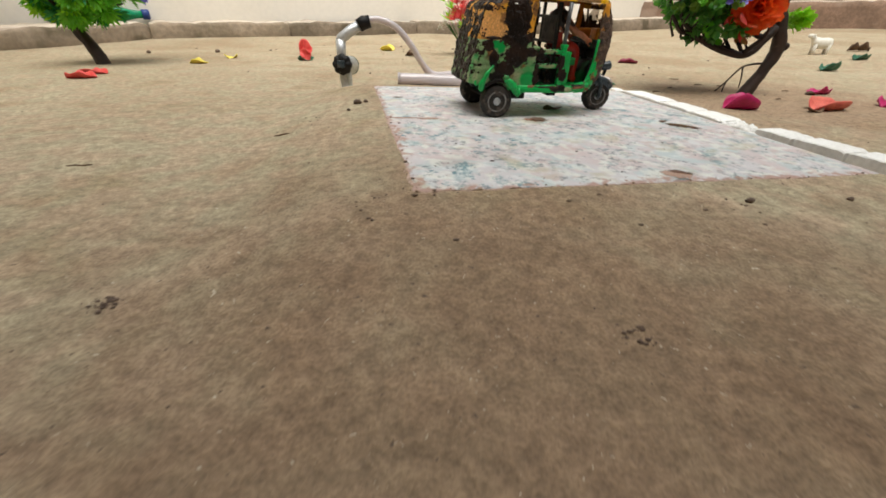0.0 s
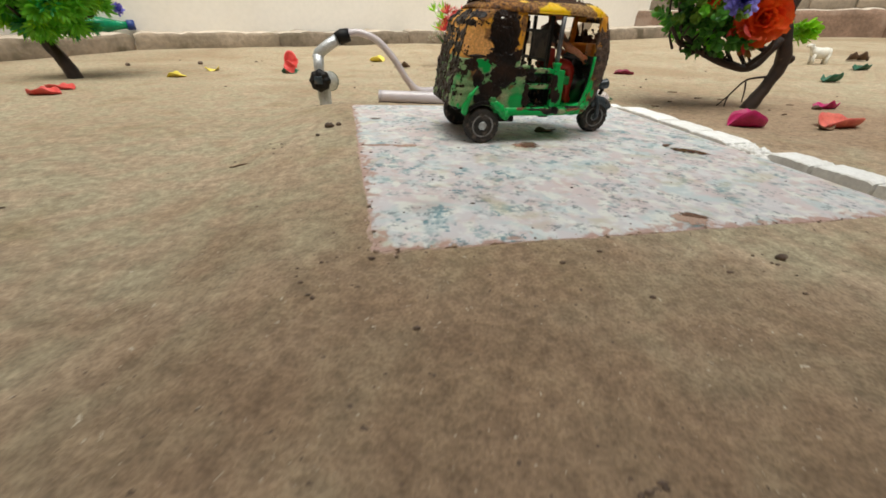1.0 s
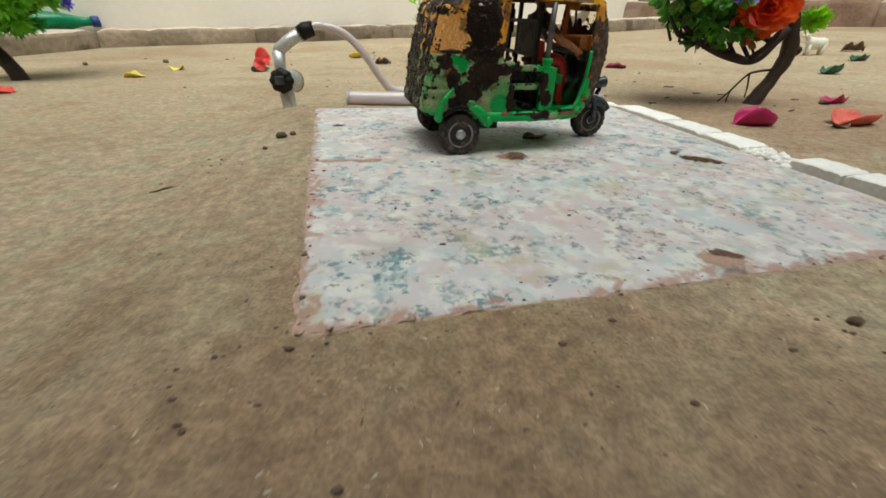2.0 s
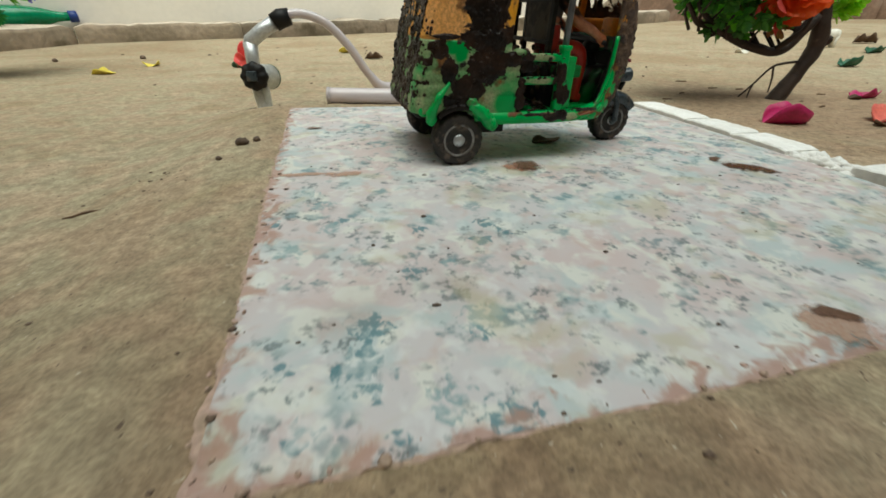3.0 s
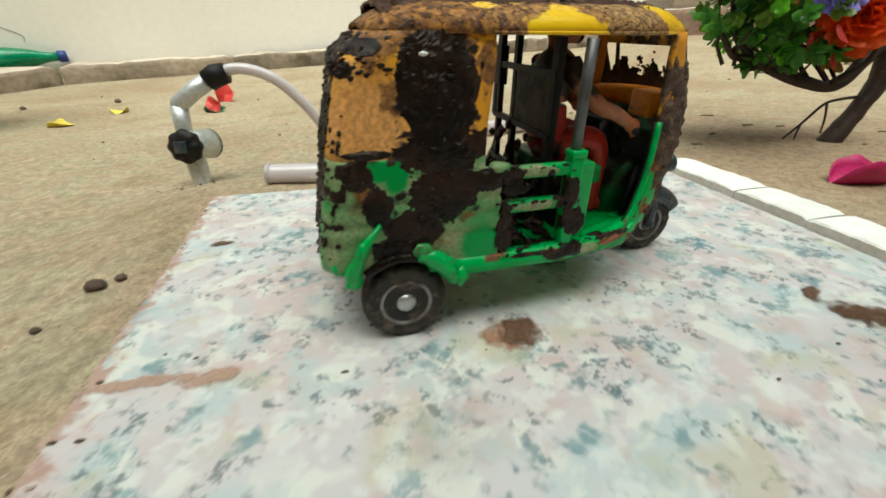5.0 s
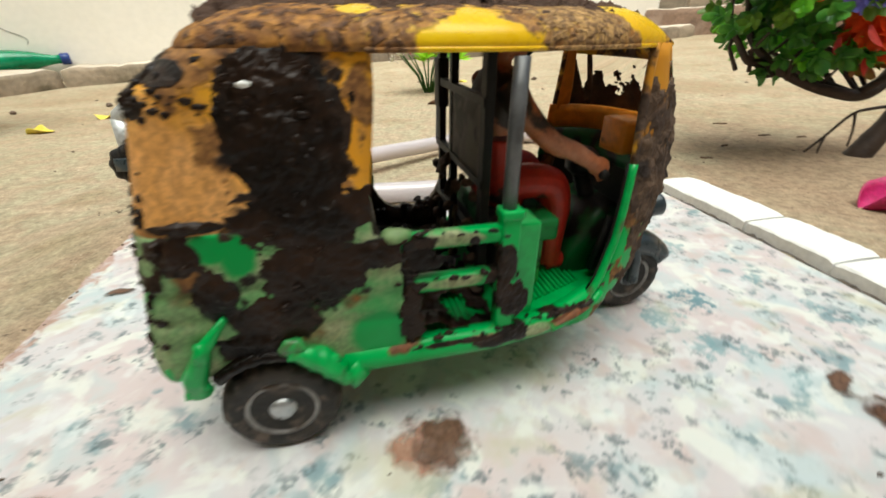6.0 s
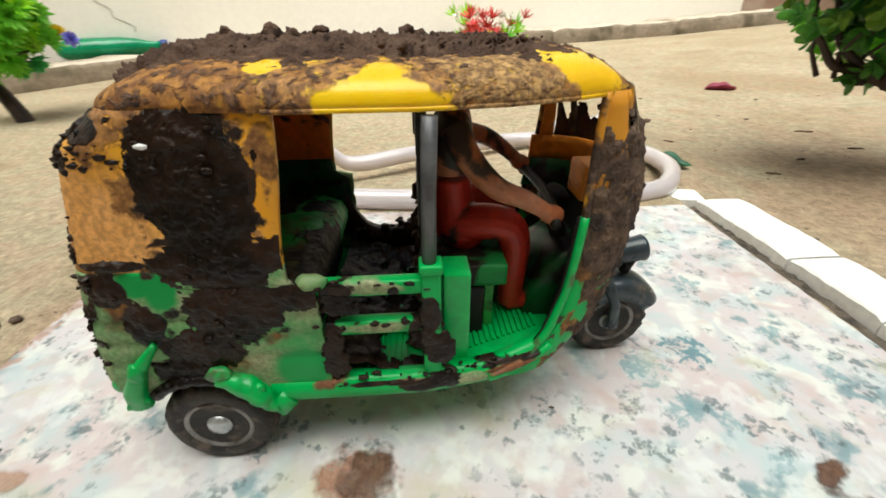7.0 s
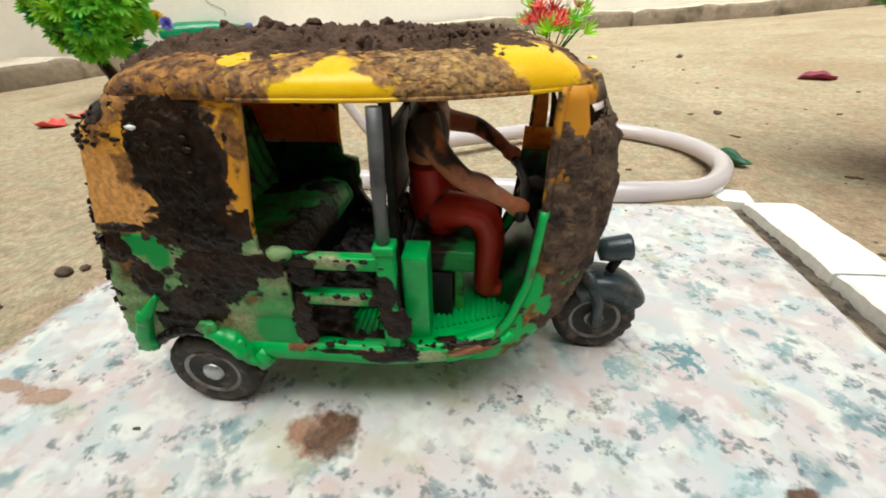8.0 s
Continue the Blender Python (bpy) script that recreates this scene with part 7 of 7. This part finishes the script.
# ---- toy goat ----
bm = bmesh.new()
rings = []
for x, z, r_ in ((-0.031, 0.031, 0.005), (-0.028, 0.031, 0.013), (-0.016, 0.031, 0.0165), (0.0, 0.030, 0.0165), (0.013, 0.032, 0.0165), (0.022, 0.035, 0.0135), (0.028, 0.040, 0.007)):
    rings.append([(x, r_ * 0.8 * math.cos(a), z + r_ * math.sin(a)) for a in (2 * math.pi * j / 14 for j in range(14))])
loft(bm, rings)
tube(bm, [(0.020, 0, 0.038), (0.028, 0, 0.047), (0.031, 0, 0.052)], [0.009, 0.007, 0.0055], 10)
blob(bm, (0.036, 0, 0.051), (0.010, 0.0055, 0.0065), 2, 0.1, 2)
for s_ in (-1, 1):
    tube(bm, [(0.030, s_ * 0.004, 0.055), (0.027, s_ * 0.010, 0.052)], [0.0022, 0.001], 6)
    for x in (-0.022, 0.016):
        tube(bm, [(x, s_ * 0.006, 0.028), (x + 0.001, s_ * 0.0065, 0.012), (x, s_ * 0.0065, -0.002)], [0.0066, 0.0046, 0.0046], 8)
tube(bm, [(-0.030, 0, 0.036), (-0.034, 0, 0.028)], [0.002, 0.001], 6)
for q in bm.verts:
    q.co += 0.0012 * noise.noise_vector(q.co * 240)
goat = part("toy_goat", bm, WHITE_TOY, matrix=place(1.069, 1.296, 0.001, 172) @ Matrix.Scale(0.84, 4))
tagged(goat, "small white plastic toy goat standing on the sand", "toy animal")

# ---- green bottle lying on the kerb ----
bz = ground_z(-0.90, 1.50, False) + 0.042
bottle = thing("plastic_bottle", pose(-1.092, 1.545, bz + 0.024, 0, 0, 40) @ pose(0, 0, 0, 0, 90, 0), "dented green plastic bottle with a blue cap lying on the kerb", "bottle")
bm = bmesh.new()
rings = []
for z, r_ in ((-0.16, 0.010), (-0.158, 0.025), (-0.15, 0.030), (-0.06, 0.031), (0.03, 0.029), (0.07, 0.023), (0.10, 0.015), (0.12, 0.012), (0.135, 0.012)):
    rings.append([(r_ * math.cos(a) * (1 + 0.10 * noise.noise(Vector((math.cos(a) * 2, math.sin(a) * 2, z * 30)))), r_ * math.sin(a), z) for a in (2 * math.pi * j / 26 for j in range(26))])
loft(bm, rings)
part("bottle_body", bm, BOTTLE, bottle)
bm = bmesh.new()
lathe(bm, ((0.013, 0.132), (0.0155, 0.133), (0.0155, 0.152), (0.013, 0.154)), Matrix(), 20)
part("cap", bm, CAP_BLUE, bottle, "blue screw cap")


# ---- stains on the tile, pebbles, twigs and grit ----
def splat(u, v, ru, rv, rz, seed, label, material, h=0.0005):
    """A low ragged puddle of mud: radii, turn and height."""
    bm = bmesh.new()
    rings = []
    for q, z in ((1.0, 0.06), (0.86, 0.45), (0.6, 0.85), (0.25, 1.0)):
        rings.append([(q * ru * math.cos(a) * k, q * rv * math.sin(a) * k, z * h * (1 + 0.5 * noise.noise(Vector((math.cos(a) * 3 * q, math.sin(a) * 3 * q, seed)))))
                      for a, k in ((a, 1 + 0.30 * noise.fractal(Vector((math.cos(a) * 1.5, math.sin(a) * 1.5, seed)), 0.9, 2.0, 4)) for a in (2 * math.pi * j / 44 for j in range(44)))])
    loft(bm, rings)
    bm.faces.remove(min(bm.faces, key=lambda f: f.calc_center_median().z if len(f.verts) > 4 else 1))
    tagged(part("mud_splat", bm, material, matrix=TILE @ pose(u, v, 0.0002, 0, 0, rz)), label, "stain")


splat(0.1250, 0.1455, 0.0135, 0.0098, -10, 1.3, "thin reddish clay film round a splash on the tile", STAIN_RED, 0.0002)
splat(0.1285, 0.1462, 0.0100, 0.0088, 20, 2.9, "brown mud splash on the tile", STAIN_BROWN, 0.0007)
splat(0.0150, 0.1505, 0.0190, 0.0032, -4, 2.2, "thin reddish scrape mark across the tile", STAIN_PALE, 0.00016)
splat(0.0345, 0.1482, 0.0110, 0.0044, 2, 5.2, "thin reddish scrape mark across the tile", STAIN_PALE, 0.00016)
splat(0.2470, 0.1395, 0.0080, 0.0036, 20, 3.1, "small brown mud smear on the tile", STAIN_BROWN, 0.0003)
splat(0.2515, 0.1232, 0.0200, 0.0088, -40, 4.4, "long wet brown mud patch with glints on the tile", STAIN_WET, 0.0005)
splat(0.1585, 0.0100, 0.0140, 0.0092, -30, 6.4, "pale brown muddy patch at the edge of the tile", STAIN_PALE, 0.0003)
splat(0.1610, 0.0130, 0.0085, 0.0048, -35, 9.1, "brown mud crust on the patch at the tile edge", STAIN_BROWN, 0.0004)
splat(0.0180, 0.236, 0.006, 0.003, 4, 8.7, "small dark mud fleck on the tile", STAIN_BROWN, 0.0006)

bm = bmesh.new()
for i in range(45):
    u, v = random.uniform(0.005, SIDE - 0.005), random.uniform(0.005, SIDE - 0.005)
    s_ = 0.0003 + 0.0006 * random.random() ** 2.5
    blob(bm, (u, v, s_ * 0.3), (s_ * random.uniform(1, 2.4), s_, s_ * 0.6), i, 0.6)
tagged(part("tile_grit", bm, CRUMB, matrix=TILE), "dark grit and crumbs scattered over the tile", "grit", kind="stuff")


def pebble(x, y, r_, label="dark brown soil pebble on the sand"):
    bm = bmesh.new()
    blob(bm, (0, 0, 0), (r_, r_ * 0.85, r_ * 0.7), x * 70 + y * 31, 0.5, 2)
    tagged(part("pebble", bm, CRUMB, matrix=place(x, y, r_ * 0.42)), label, "pebble", "scattered pebbles")


for x, y, r_ in ((-0.0085, 0.4390, 0.0036), (-0.0025, 0.4445, 0.0024), (0.2305, 0.2510, 0.0021), (-0.4990, 1.140, 0.006), (0.345, 1.36, 0.006), (0.335, 0.905, 0.004), (-0.012, 0.415, 0.0016), (0.292, 0.262, 0.0016), (-0.63, 1.08, 0.005)):
    pebble(x, y, r_)


def twig(x, y, length, rz, r_=0.0006):
    bm = bmesh.new()
    pts = [(length * (i / 6 - 0.5), 0.06 * length * math.sin(i * 1.7 + x * 50), r_ * 0.6) for i in range(7)]
    tube(bm, pts, [r_ * (0.5 + 0.5 * math.sin(math.pi * (i + 1) / 8)) for i in range(7)], 5)
    tagged(part("twig", bm, DRY_LEAF, matrix=place(x, y, 0, rz)), "short dry twig lying on the sand", "twig", "scattered twigs")


for x, y, l_, rz in ((-0.052, 0.372, 0.020, 38), (0.482, 0.859, 0.016, -12), (0.492, 0.794, 0.012, -6), (0.537, 0.664, 0.010, 30), (-0.16, 0.30, 0.014, 10), (0.39, 0.72, 0.010, -15), (0.43, 0.76, 0.008, 20), (0.33, 0.80, 0.010, -30), (0.52, 0.78, 0.010, 10), (0.30, 0.86, 0.008, 40), (0.60, 0.74, 0.010, -12)):
    twig(x, y, l_, rz, 0.0006 if y < 0.5 else 0.0011)

bm = bmesh.new()
for i in range(330):
    x, y = random.gauss(0.1, 0.42), random.uniform(0.06, 1.5)
    u, v = uv_of(x, y)
    if -0.004 < u < SIDE + 0.045 and -0.004 < v < SIDE + 0.004:
        continue
    s_ = (0.0003 + 0.0009 * random.random() ** 4) * (1 + 1.6 * max(0, y - 0.4))
    blob(bm, (x, y, ground_z(x, y) + s_ * 0.2), (s_ * random.uniform(1, 2), s_, s_ * 0.7), i, 0.5)
for cx, cy, spread, count in ((-0.042, 0.164, 0.0030, 40), (0.136, 0.152, 0.0035, 26), (0.215, 0.245, 0.012, 10), (-0.030, 0.400, 0.018, 30), (0.050, 0.228, 0.014, 24), (0.135, 0.252, 0.018, 24), (-0.055, 0.585, 0.014, 30), (0.020, 0.545, 0.020, 24), (0.46, 0.62, 0.05, 40), (0.40, 0.78, 0.06, 40)):
    for i in range(count):
        x, y = random.gauss(cx, spread), random.gauss(cy, spread * 0.7)
        s_ = 0.00025 + 0.0008 * random.random() ** 3
        u, v = uv_of(x, y)
        if not (-0.002 < u < SIDE + 0.02 and -0.002 < v < SIDE + 0.002):
            blob(bm, (x, y, ground_z(x, y) + s_ * 0.2), (s_ * random.uniform(1, 2), s_, s_ * 0.7), i + cx, 0.6)
tagged(part("sand_grit", bm, CRUMB), "dark grit and seeds strewn over the sand", "grit", kind="stuff")
